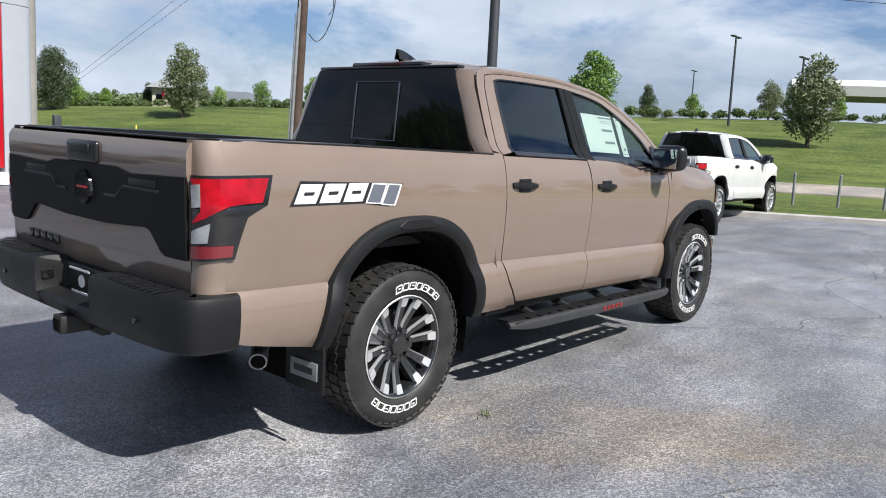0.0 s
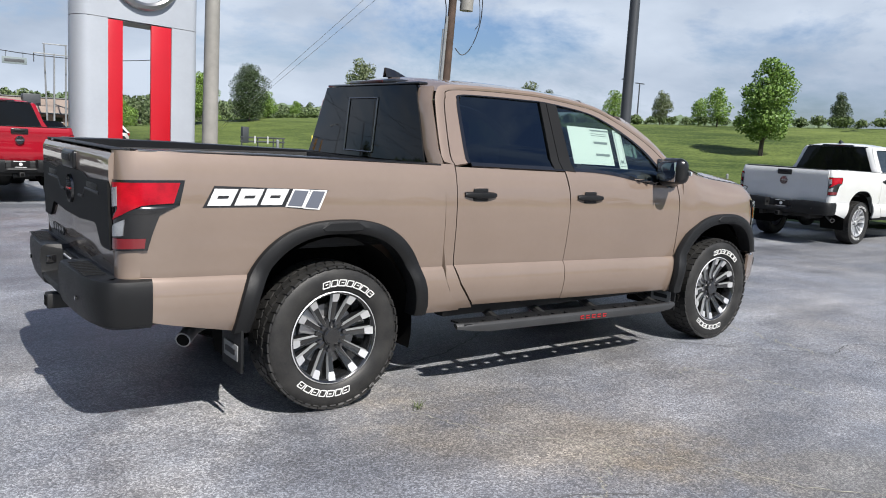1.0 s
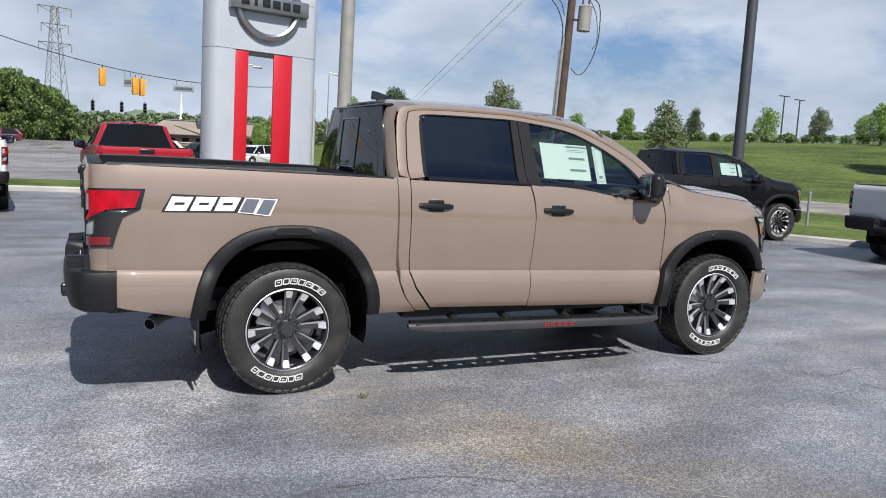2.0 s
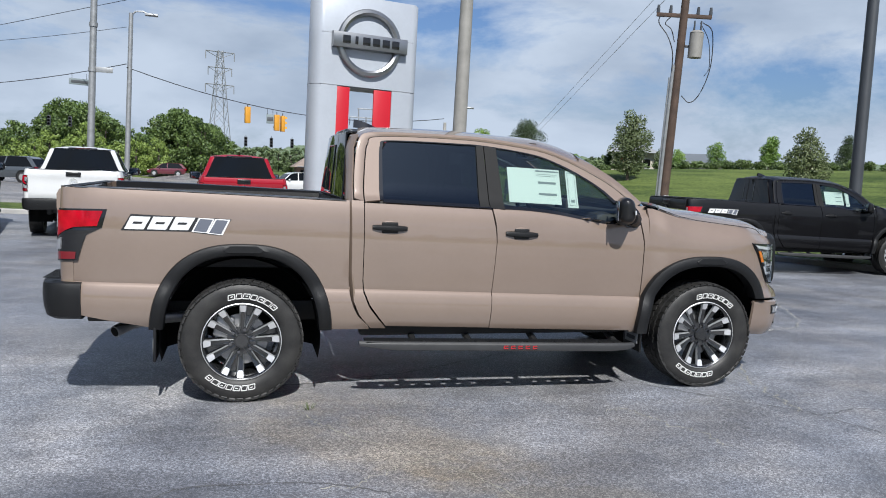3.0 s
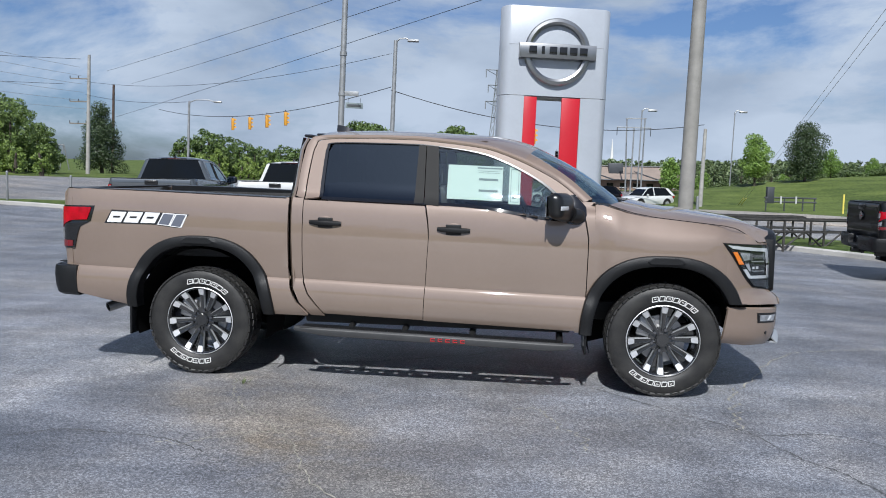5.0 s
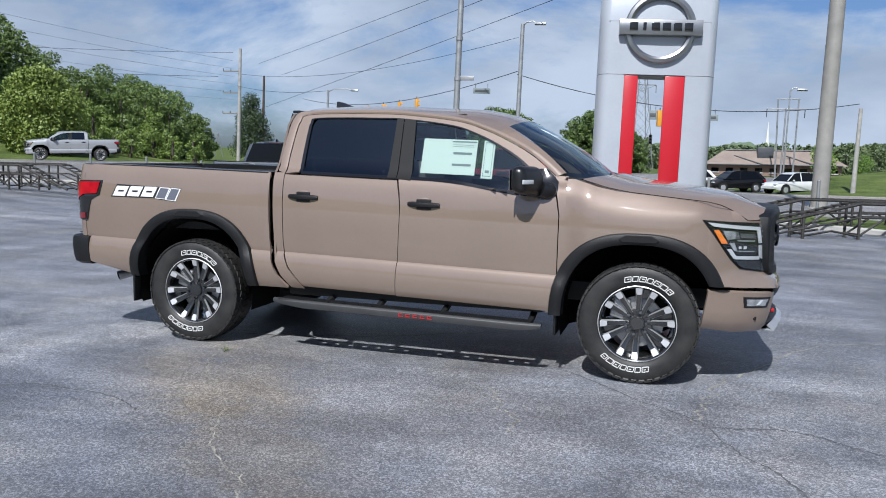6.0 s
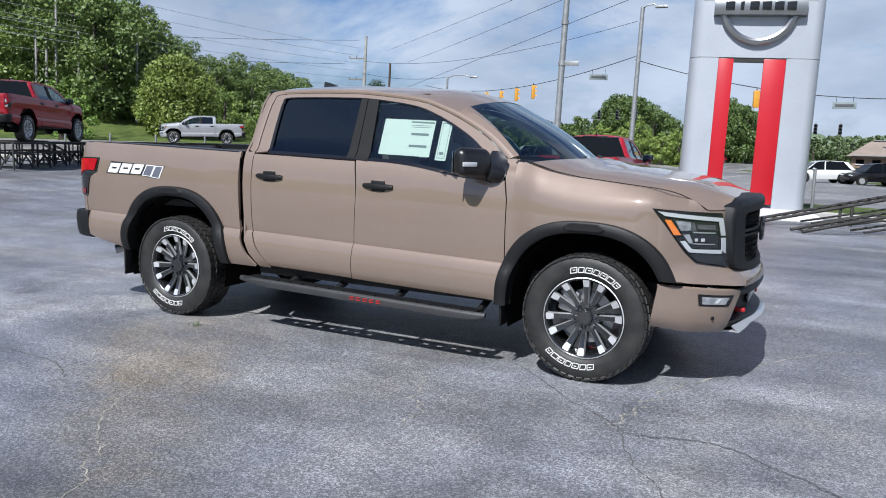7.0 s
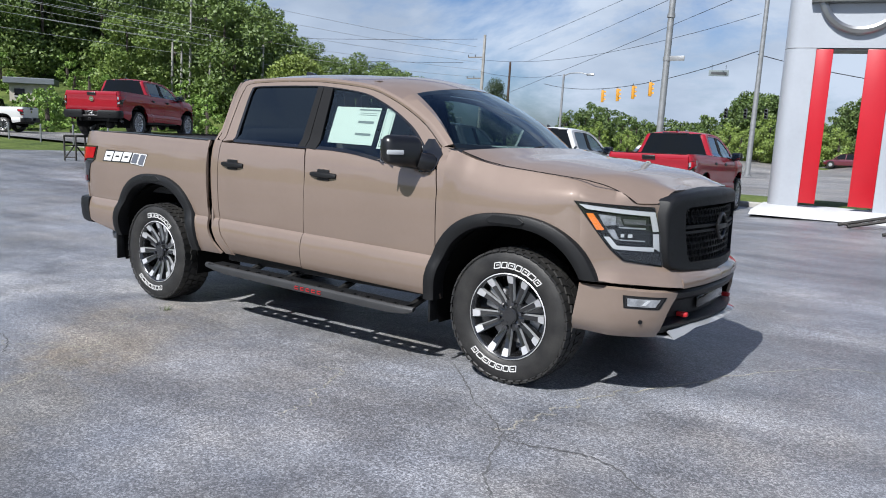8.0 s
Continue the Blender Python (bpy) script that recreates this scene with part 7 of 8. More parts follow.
wire((-7.07, 45.46, 7.2), (15.1, 53.6, 5.75), 1.3, 0.026, "black span wire for traffic signals")
wire((13.5, 16.6, 7.6), (44, 2, 8.6), 0.4, 0.016)


def guy(foot):
    """Guy wires from the timber pole, sleeved in yellow at the foot."""
    for d in (0.0, 0.45):
        top = Vector((13.32, 16.5, 8.3 - d))
        f = Vector(foot) + Vector((0.5 * d, 0.3 * d, 0))
        g = thing("guy_wire", Matrix.Identity(4), "steel guy wire with a yellow plastic sleeve", "cable", "guy wires")
        bm = bmesh.new()
        tube(bm, [f, top], 0.008, 5)
        part("strand", bm, M_STEEL, g)
        bm = bmesh.new()
        tube(bm, [f.lerp(top, 0.005), f.lerp(top, 0.065)], 0.026, 8)
        part("sleeve", bm, M_YELLOW, g)


guy((17.6, 52.5, ground_z(17.6, 52.5)))


def signal_head(x, y, z, rz, mat=M_SIGNAL, lenses=True, s=1.0, label="yellow three-lamp traffic signal hung on a span wire"):
    t = thing("traffic_signal", pose(x, y, z, 0, 0, rz), label, "traffic light", "traffic lights")
    bm = bmesh.new()
    box(bm, (0, 0, 0), (0.36 * s, 0.24 * s, 1.08 * s), 0.03)
    part("housing", bm, mat, t)
    for k, col in enumerate((M_DEEPRED, M_AMBER, M_SIGNGREEN)):
        bm = bmesh.new()
        cyl(bm, (0, -0.13 * s, (0.34 - 0.34 * k) * s), (0, -0.12 * s, (0.34 - 0.34 * k) * s), 0.13 * s, 0.13 * s, 16)
        part("lens", bm, col if lenses else M_SHELL, t)
        bm = bmesh.new()
        rows = []
        for q in range(9):
            a = math.pi * q / 8
            rows.append([(0.15 * s * math.cos(a), yy, (0.34 - 0.34 * k) * s + 0.15 * s * math.sin(a)) for yy in (-0.12 * s, -0.28 * s)])
        loft(bm, rows)
        part("visor", bm, mat, t)
    bm = bmesh.new()
    cyl(bm, (0, 0, 0.54 * s), (0, 0, 0.72 * s), 0.03, 0.03, 8)
    part("hanger", bm, M_DARKPOLE, t)


signal_head(-17.5, 55.2, 5.87, 118, lenses=False)
signal_head(-19.93, 57.67, 5.82, 118, lenses=False)
signal_head(-22.3, 60.0, 5.77, 118, lenses=False)
signal_head(-24.8, 62.4, 5.82, 118, lenses=False)
signal_head(0.15, 48.1, 4.88, 200, lenses=False)
signal_head(2.1, 48.85, 4.50, 200, lenses=False)
signal_head(2.5, 49.0, 4.46, 110, lenses=False)


def hung_plate(x, y, z, w, h, rz, label):
    """Small plate with rounded corners, clamped to a span wire."""
    t = thing("street_plate", pose(x, y, z, 0, 0, rz), label, "street sign", "street signs")
    bm = bmesh.new()
    box(bm, (0, 0, 0), (w, 0.02, h), 0.008)
    part("plate", bm, M_INK, t)
    bm = bmesh.new()
    box(bm, (0, -0.013, 0), (w * 0.8, 0.006, h * 0.45), 0.002)
    part("lettering_bar", bm, M_LAMPGREY, t)
    for s in (-0.35, 0.35):
        bm = bmesh.new()
        cyl(bm, (w * s, 0, h / 2 - 0.01), (w * s, 0, h / 2 + 0.35), 0.015, 0.015, 6)
        part("clamp", bm, M_DARKPOLE, t)


hung_plate(1.65, 48.65, 4.72, 0.5, 0.62, 0, "small square plate hung on the span wire")
hung_plate(5.2, 50.0, 4.62, 1.35, 0.42, 0, "grey street plate with a dark bar")
hung_plate(-10.4, 49.0, 6.45, 1.3, 0.40, 30, "grey street plate with a dark bar")
for px, py in ((-20.4, 86.0), (-18.4, 86.5), (-16.3, 86.9), (0.1, 84.7), (2.9, 84.6), (5.2, 84.5)):
    signal_head(px, py, 4.1 if px > -5 else 5.4, 0, M_DARKPOLE, False, label="dark three-lamp traffic signal beyond the crossing")


def lattice(name, x, y, h, w, label, rz=0):
    """Steel transmission tower of angle bars."""
    t = thing(name, pose(x, y, ground_z(x, y), 0, 0, rz), label, "pylon")
    bm = bmesh.new()
    n = 9
    lv = [h * (1 - (1 - k / n) ** 1.25) for k in range(n + 1)]
    wid = lambda z: w * (1 - z / h) ** 1.1 + 0.9
    for sx, sy in ((-1, -1), (1, -1), (1, 1), (-1, 1)):
        tube(bm, [(sx * wid(z) / 2, sy * wid(z) / 2, z) for z in lv], 0.08, 4)
    for a, b in zip(lv, lv[1:]):
        for s in (-1, 1):
            p, q = wid(a) / 2, wid(b) / 2
            for e in ((( -p, s * p, a), (q, s * q, b)), ((p, s * p, a), (-q, s * q, b)), ((s * p, -p, a), (s * q, q, b)), ((s * p, p, a), (s * q, -q, b))):
                tube(bm, e, 0.04, 4)
    part("tower_frame", bm, M_GALV, t)
    for z, r in ((h * 0.72, 2.9), (h * 0.86, 2.4), (h * 0.99, 2.9)):
        bm = bmesh.new()
        tube(bm, [(-r, 0, z), (r, 0, z)], 0.09, 4)
        tube(bm, [(-r, 0, z), (0, 0, z - 1.3), (r, 0, z)], 0.06, 4)
        for k in (-1, 1):
            tube(bm, [(k * r, 0, z), (k * r, 0, z - 1.6)], 0.10, 5)
        part("tower_arm", bm, M_GALV, t)


lattice("lattice_pylon", -5.05, 158.9, 24.0, 3.6, "grey steel lattice pylon beyond the crossing", 20)
frame_mast = thing("transmission_mast", pose(15.3, 95.0, ground_z(15.3, 95.0)), "twin-legged steel transmission mast with a top bar", "pole")
for sx in (-1.13, 1.13):
    bm = bmesh.new()
    tube(bm, [(sx * 0.85, 0, -0.3), (sx, 0, 9.4)], [0.11, 0.08], 8)
    part("leg", bm, M_GALV, frame_mast)
bm = bmesh.new()
box(bm, (0, 0, 9.35), (2.6, 0.10, 0.13), 0.02)
part("crossarm", bm, M_GALV, frame_mast)
single_mast = mast("transmission_mast", 14.7, 93.0, ground_z(14.7, 93.0), 8.2, 0.11, 0.08, M_GALV, "slim steel transmission mast with a wide arm", "pole", False)
crossarm(single_mast, 8.1, 2.1, M_GALV, False)
for sx in (-2.05, 2.05):
    bm = bmesh.new()
    cyl(bm, (sx, 0, 7.1), (sx, 0, 8.05), 0.05, 0.05, 6)
    part("insulator", bm, M_DARKPOLE, single_mast)
mast("utility_pole", 15.1, 53.6, ground_z(15.1, 53.6), 5.9, 0.17, 0.12, M_POLEPALE, "pale timber utility pole at the end of the bank", "utility pole", False)


# ---- fence posts along the verge ----
def verge_point(w, l):
    return CREST + BANK_N * w + BANK_D * l


bm = bmesh.new()
cyl(bm, (0, 0, -0.25), (0, 0, 1.02), 0.042, 0.040, 12)
cyl(bm, (0, 0, 1.02), (0, 0, 1.05), 0.046, 0.022, 12)
post_mesh = mesh_of("fence_post", bm, M_GALV)
i = 0
for l in [-42.1 - 1.27 * k for k in range(-9, 16)]:
    p = verge_point(-41.5, l)
    o = new("fence_post", post_mesh)
    o.matrix_world = pose(p.x, p.y, ground_z(p.x, p.y) + 0.02, random.uniform(-2, 2), random.uniform(-2, 2), random.uniform(0, 90))
    tagged(o, "slim galvanised steel post on the grass verge", "post", "verge posts")
for k in range(17):
    x = -14.0 - 2.2 * k
    o = new("fence_post", post_mesh)
    o.matrix_world = pose(x, lot_edge(x) + 0.75, lot_z(x) + 0.11, random.uniform(-3, 3), random.uniform(-3, 3), 0)
    tagged(o, "slim galvanised steel post on the grass verge", "post", "verge posts")
for x in (1.0, 4.5, 7.2):
    o = new("fence_post", post_mesh)
    o.matrix_world = pose(x, lot_edge(x) + 1.3, 0.11)
    tagged(o, "slim galvanised steel post on the grass verge", "post", "verge posts")


# ---- display ramps ----
def ramp(m, label, height, slope_len, flat_len, legs, gap=1.55):
    """Two steel tracks on trussed legs, sloping up from one end."""
    t = thing("display_ramp", m, label, "ramp", "display ramps")
    for s in (-1, 1):
        y = s * gap / 2
        bm = bmesh.new()
        for e in (-0.2, 0.2):
            tube(bm, [(0, y + e, 0.05), (slope_len, y + e, height), (slope_len + flat_len, y + e, height)], 0.035, 6)
            tube(bm, [(slope_len * 0.35, y + e, height * 0.10), (slope_len, y + e, height - 0.30), (slope_len + flat_len, y + e, height - 0.30)], 0.025, 6)
        part("track_rail", bm, M_RUST, t)
        rung = bmesh.new()
        box(rung, (0, 0, 0), (0.05, 0.44, 0.03), 0.004)
        me = mesh_of("track_rung", rung, M_RUST)
        n = int((slope_len + flat_len) / 0.22)
        for k in range(n):
            u = (k + 0.5) * (slope_len + flat_len) / n
            z = height * min(1, u / slope_len) + 0.03 if u < slope_len else height + 0.03
            o = new("track_rung", me)
            o.parent = t
            o.location = (u, y, max(0.06, z))
        for k in range(legs + 1):
            x = slope_len * 0.6 + (slope_len * 0.4 + flat_len) * k / legs
            h = height * min(1, x / slope_len)
            bm = bmesh.new()
            for e in (-0.2, 0.2):
                tube(bm, [(x, y + e, 0), (x, y + e, h)], 0.032, 6)
            tube(bm, [(x, y - 0.2, 0.12), (x, y + 0.2, 0.12)], 0.02, 5)
            part("ramp_leg", bm, M_RUST, t)
            if k < legs:
                x2 = slope_len * 0.6 + (slope_len * 0.4 + flat_len) * (k + 1) / legs
                h2 = height * min(1, x2 / slope_len)
                bm = bmesh.new()
                tube(bm, [(x, y - 0.2, 0.08), ((x + x2) / 2, y - 0.2, min(h, h2) - 0.28)], 0.025, 5)
                tube(bm, [((x + x2) / 2, y - 0.2, min(h, h2) - 0.28), (x2, y - 0.2, 0.08)], 0.025, 5)
                tube(bm, [(x, y + 0.2, 0.08), ((x + x2) / 2, y + 0.2, min(h, h2) - 0.28)], 0.025, 5)
                part("ramp_brace", bm, M_RUST, t)


ramp(pose(3.9, 11.35, 0, 0, 1.1, 33), "empty dark steel display ramp beside the sign", 0.78, 3.6, 4.4, 4, 1.75)
hd = radians(118)
ramp(pose(-18.5 + 7.6 * math.cos(hd), 9.96 + 7.6 * math.sin(hd), 0.34, 0, 0, 298), "dark steel display ramp under a red pickup", 0.80, 3.0, 5.7, 6, 1.66)


ramp(pose(-14.4, 14.3, 0.33, 0, 0, 180), "empty dark steel display ramp beside the raised pickup", 0.78, 1.8, 5.2, 5, 1.66)


# ---- bank furniture: gas manifold, marker ----
m_x = thing("gas_manifold", pose(18.0, 42.4, ground_z(18.0, 42.4), 0, 0, 5), "low dark pipe manifold with a cabinet on the bank", "pipework")
bm = bmesh.new()
for z in (0.55, 0.80):
    tube(bm, [(-1.5, 0, z), (1.6, 0, z)], 0.05, 8)
for x in (-1.4, -0.3, 0.8, 1.5):
    tube(bm, [(x, 0, 0), (x, 0, 0.85)], 0.045, 8)
part("pipework", bm, M_DARKPOLE, m_x)
bm = bmesh.new()
box(bm, (-1.15, 0.1, 0.95), (0.42, 0.3, 1.0), 0.03)
part("cabinet", bm, M_DARKPOLE, m_x)
for x in (-0.55, 0.35):
    bm = bmesh.new()
    cyl(bm, (x, -0.08, 0.45), (x, -0.08, 0.90), 0.055, 0.055, 12)
    part("valve", bm, M_PLINTH, m_x, "pale round valve")
bm = bmesh.new()
cyl(bm, (19.92, 39.25, ground_z(19.92, 39.25)), (19.92, 39.25, ground_z(19.92, 39.25) + 1.1), 0.05, 0.05, 10)
single("marker_post", bm, M_YELLOW, Matrix.Identity(4), "yellow plastic pipeline marker on the bank", "post")


# ---- trees ----
def leaves_mesh(name, centres, radii, per, leaf, mat, rng, flat=0.75):
    """Crown of many small leaf blades, scattered in clumps."""
    vs, fs = [], []
    for c, r in zip(centres, radii):
        n = int(per * (r ** 2))
        d = rng.normal(size=(n, 3))
        d /= np.linalg.norm(d, axis=1)[:, None]
        p = np.array(c) + d * (r * rng.uniform(0.45, 1.05, size=(n, 1)) ** 0.6) * np.array([1, 1, flat])
        a = rng.normal(size=(n, 3)); a /= np.linalg.norm(a, axis=1)[:, None]
        b = np.cross(a, d + rng.normal(size=(n, 3)) * 0.4)
        b /= np.linalg.norm(b, axis=1)[:, None] + 1e-9
        s = leaf * rng.uniform(0.6, 1.3, size=(n, 1))
        q = np.stack([p - a * s, p + b * s * 0.55, p + a * s, p - b * s * 0.55], axis=1).reshape(-1, 3)
        k = len(vs) and sum(len(v) for v in vs)
        vs.append(q)
        fs.append(np.arange(n * 4).reshape(-1, 4) + k)
    me = bpy.data.meshes.new(name)
    v, f = np.concatenate(vs), np.concatenate(fs)
    me.from_pydata(v.tolist(), [], f.tolist())
    me.materials.append(mat)
    return me


def tree_meshes(seed, h, spread, bare, leaf, mat, clumps=26, per=130, shape="round"):
    rng = np.random.default_rng(seed)
    bm = bmesh.new()
    bend = rng.normal(size=2) * 0.03 * h
    pts = [(bend[0] * u * u, bend[1] * u * u, h * 0.86 * u) for u in [k / 7 for k in range(8)]]
    tube(bm, pts, [h * 0.022 * (1.25 - u) for u in [k / 7 for k in range(8)]], 8)
    cs, rs = [], []
    for k in range(clumps):
        u = (k + 0.5) / clumps
        z = bare + (h - bare) * u
        prof = {"round": math.sin(math.pi * min(1, 0.12 + 0.84 * u)) ** 0.8, "cone": (1.02 - u) ** 0.8, "oval": math.sin(math.pi * (0.15 + 0.8 * u)) ** 0.6}[shape]
        a = k * 2.4 + rng.uniform(-0.5, 0.5)
        r = spread * prof * (0.35 + 0.65 * rng.uniform(0.3, 1))
        c = (r * 0.72 * math.cos(a) + bend[0] * u * u, r * 0.72 * math.sin(a) + bend[1] * u * u, z + rng.normal() * 0.03 * h)
        cs.append(c)
        rs.append(max(0.25, spread * (0.28 + 0.26 * prof) * rng.uniform(0.7, 1.25)))
        if k % 2 == 0:
            z0 = max(bare * 0.7, z - 0.22 * h)
            f = z0 / (h * 0.86)
            tube(bm, [(bend[0] * f * f, bend[1] * f * f, z0), (c[0] * 0.55, c[1] * 0.55, (z0 + z) / 2 + 0.03 * h), (c[0], c[1], z)], [h * 0.009, h * 0.006, h * 0.002], 5)
    trunk = mesh_of("trunk", bm, M_BARK, clean=False)
    return trunk, leaves_mesh("crown", cs, rs, per, leaf, mat, rng)


def plant(x, y, meshes, scale, label, z=None, turn=0, group="trees"):
    t = thing("tree", pose(x, y, (ground_z(x, y) if z is None else z) - 0.05, 0, 0, turn) @ Matrix.Scale(scale, 4), label, "tree", group)
    t.matrix_world = pose(x, y, (ground_z(x, y) if z is None else z) - 0.05, 0, 0, turn)
    t.scale = (scale, scale, scale)
    for nm, me in zip(("trunk", "crown"), meshes):
        o = new(nm, me)
        o.parent = t
    return t


T_GREEN = tree_meshes(3, 7.0, 2.1, 1.7, 0.12, M_LEAF, 30, 360, "oval")
T_OLIVE = tree_meshes(5, 7.0, 2.2, 1.2, 0.125, M_LEAFOLIVE, 30, 240, "oval")
T_DARK = tree_meshes(8, 7.0, 2.7, 0.9, 0.10, M_LEAFCONIFER, 46, 260, "cone")
T_BROAD = tree_meshes(9, 7.0, 2.6, 0.9, 0.10, M_LEAFCONIFER, 44, 260, "round")
T_SMALL = tree_meshes(11, 4.0, 1.5, 0.7, 0.11, M_LEAF, 22, 300, "round")
T_BUSH = tree_meshes(14, 5.0, 2.5, 0.2, 0.10, M_LEAFWARM, 64, 620, "round")

plant(50.7, 32.1, T_SMALL, 0.70, "small green tree below the crest of the bank", turn=15)
plant(40.4, 21.74, T_GREEN, 0.74, "young bright green tree with a dense oval crown on the bank", turn=40)
plant(48.8, 11.1, T_OLIVE, 0.74, "olive green tree on the slope of the bank", turn=10)
plant(29.6, 50.5, T_OLIVE, 0.72, "dark open-crowned tree on the grass bank", turn=100)
plant(31.0, 31.7, T_OLIVE, 0.56, "slim open-crowned tree on the bank", turn=220)
plant(26.0, 64.3, T_BROAD, 0.66, "dark bushy tree on the crest of the bank", turn=60)
plant(22.2, 65.6, T_GREEN, 0.60, "light green tree beside the crest of the bank", turn=150)
plant(15.0, 66.0, T_SMALL, 0.8, "small green tree beside the crest of the bank", turn=30)
plant(29.5, 68.0, T_SMALL, 0.62, "small green tree on the crest", turn=80)
plant(-43.6, 42.2, T_BUSH, 1.20, "large bright green bushy tree by the road", turn=20)
plant(-53.8, 90.4, T_DARK, 1.22, "tall dark evergreen tree beyond the crossing", turn=70)
rng = np.random.default_rng(21)
for k in range(26):
    l = -70 + 4.9 * k + rng.uniform(-1.8, 1.8)
    w = rng.uniform(4, 14)
    p = CREST + BANK_N * w + BANK_D * l
    kind = (T_SMALL, T_DARK, T_GREEN, T_SMALL, T_OLIVE)[k % 5]
    plant(p.x, p.y, kind, rng.uniform(0.45, 0.75) * (0.62 if kind is not T_SMALL else 1.0), "leafy tree behind the hedge on the bank", turn=rng.uniform(0, 360))

# hedge along the crest: clipped separate shrubs
h_rng = np.random.default_rng(4)
shrubs = [leaves_mesh("shrub", [(h_rng.uniform(-0.4, 0.4), h_rng.uniform(-0.3, 0.3), 0.45 + h_rng.uniform(-0.1, 0.2)) for _ in range(6)], [0.45] * 6, 420, 0.11, M_HEDGE, h_rng, 0.8) for _ in range(3)]
for k in range(78):
    l = -78 + 1.42 * k
    p = CREST + BANK_N * (1.2 + h_rng.uniform(-0.3, 0.3)) + BANK_D * l
    o = new("shrub", shrubs[k % 3])
    s = h_rng.uniform(0.62, 0.95)
    o.matrix_world = pose(p.x, p.y, ground_z(p.x, p.y) - 0.05, 0, 0, h_rng.uniform(0, 360)) @ Matrix.Diagonal((s * 1.3, s * 1.1, s, 1))
    tagged(o, "rounded green shrub in the crest hedge", "shrub", "crest hedge")


def woods(name, spots, leaf, per, mat, label, seed, clumps=13):
    """A far wood: uneven crowns of dense leaf clumps over dark stems, as one mass."""
    r = np.random.default_rng(seed)
    cs, rs = [], []
    bm = bmesh.new()
    for x, y, h in spots:
        z = ground_z(x, y)
        tube(bm, [(x, y, z - 0.3), (x + r.normal() * 0.2, y, z + h * 0.7)], [0.22, 0.08], 5)
        for k in range(clumps):
            u = (k + 0.5) / clumps
            w = h * 0.30 * math.sin(math.pi * (0.20 + 0.74 * u)) ** 0.8
            a = k * 2.4 + r.uniform(-0.6, 0.6)
            f = r.uniform(0.55, 1.0)
            cs.append((x + w * f * math.cos(a), y + w * f * math.sin(a), z + h * (0.08 + 0.82 * u)))
            rs.append(h * 0.135 * r.uniform(0.65, 1.35) * (1.15 - 0.45 * u))
    me = leaves_mesh(name, cs, rs, per, leaf, mat, r)
    o = new(name, me)
    tagged(o, label, "woodland", "", "stuff")
    s = new("wood_stems", mesh_of("wood_stems", bm, M_BARK, clean=False))
    s.parent = o


wr = np.random.default_rng(9)


SKYLINE = [(20, 1.7), (45, 1.75), (66, 1.7), (78, 1.65), (88, 1.5), (91, 1.3), (92.6, 1.6), (93.6, 2.9), (95, 3.9), (96.6, 4.0), (97.8, 2.9), (99, 2.7), (100.6, 3.3), (102, 4.3), (103.3, 4.2), (104.8, 2.8), (107, 2.3), (110, 2.2), (112, 2.7), (113.6, 3.3),
           (115.2, 3.2), (116.2, 1.5), (117.3, 0.9), (118.4, 1.6), (119.2, 3.4), (121, 4.2), (122.5, 3.4), (123.6, 2.6), (126, 4.0), (128, 5.3), (130, 5.3), (131.5, 5.0), (133.5, 5.8), (135, 7.3), (137, 8.6), (141, 10.8), (150, 12.5), (178, 13.0)]


def spots_polar(a0, a1, r0, r1, n, low=0.75, top=1.0, h0=2.5):
    """Places for trees about the lot; their heights follow the skyline."""
    out = []
    for k in range(n):
        a = a0 + (a1 - a0) * (k + wr.uniform(0, 1)) / n
        r = wr.uniform(r0, r1)
        x, y = 3.5 + r * math.cos(radians(a)), -6.2 + r * math.sin(radians(a))
        h = 1.5 + r * math.tan(radians(lerp_table(SKYLINE, a))) * wr.uniform(low, top) - ground_z(x, y)
        out.append((x, y, max(h0, h)))
    return out


woods("west_wood", spots_polar(135.4, 178, 84, 112, 52, 0.95, 1.12) + spots_polar(135.2, 142, 72, 84, 10, 0.9, 1.08), 0.19, 145, M_LEAFDARK, "dense dark broadleaf wood on the hill", 31)
woods("west_wood_light", spots_polar(136, 148, 74, 86, 12, 0.4, 0.8) + spots_polar(148, 176, 84, 92, 10, 0.5, 0.8), 0.15, 330, M_LEAFWOOD, "mid green broadleaf trees in the hill wood", 37)
woods("west_wood_edge", spots_polar(123.8, 134.8, 80, 98, 30, 0.92, 1.20), 0.115, 420, M_LEAFDARK, "mid green wood edge below the hill", 32)
woods("west_wood_front", spots_polar(124.2, 136, 72, 80, 12, 0.30, 0.72), 0.10, 520, M_LEAFWOOD, "bright young trees before the wood edge", 40)
woods("north_wood", spots_polar(92.8, 116, 112, 128, 62, 0.72, 1.0) + spots_polar(93.2, 97.4, 112, 120, 9, 0.9, 1.02) + spots_polar(101, 104, 112, 120, 8, 0.9, 1.02), 0.185, 190, M_LEAFDARK, "dark tree line beyond the crossing", 33)
woods("north_wood_light", spots_polar(97, 116, 104, 112, 26, 0.35, 0.62), 0.13, 420, M_LEAFWOOD, "lighter green trees beyond the crossing", 34)
woods("far_wood", spots_polar(20, 93, 185, 240, 210, 0.84, 1.04), 0.42, 60, M_LEAFFAR, "far tree line with haze mixed into its colour", 35, 9)
woods("bank_wood", spots_polar(60, 80.6, 108, 135, 60, 0.75, 1.0), 0.24, 120, M_LEAFFAR, "dark green wood behind the bank", 39, 11)
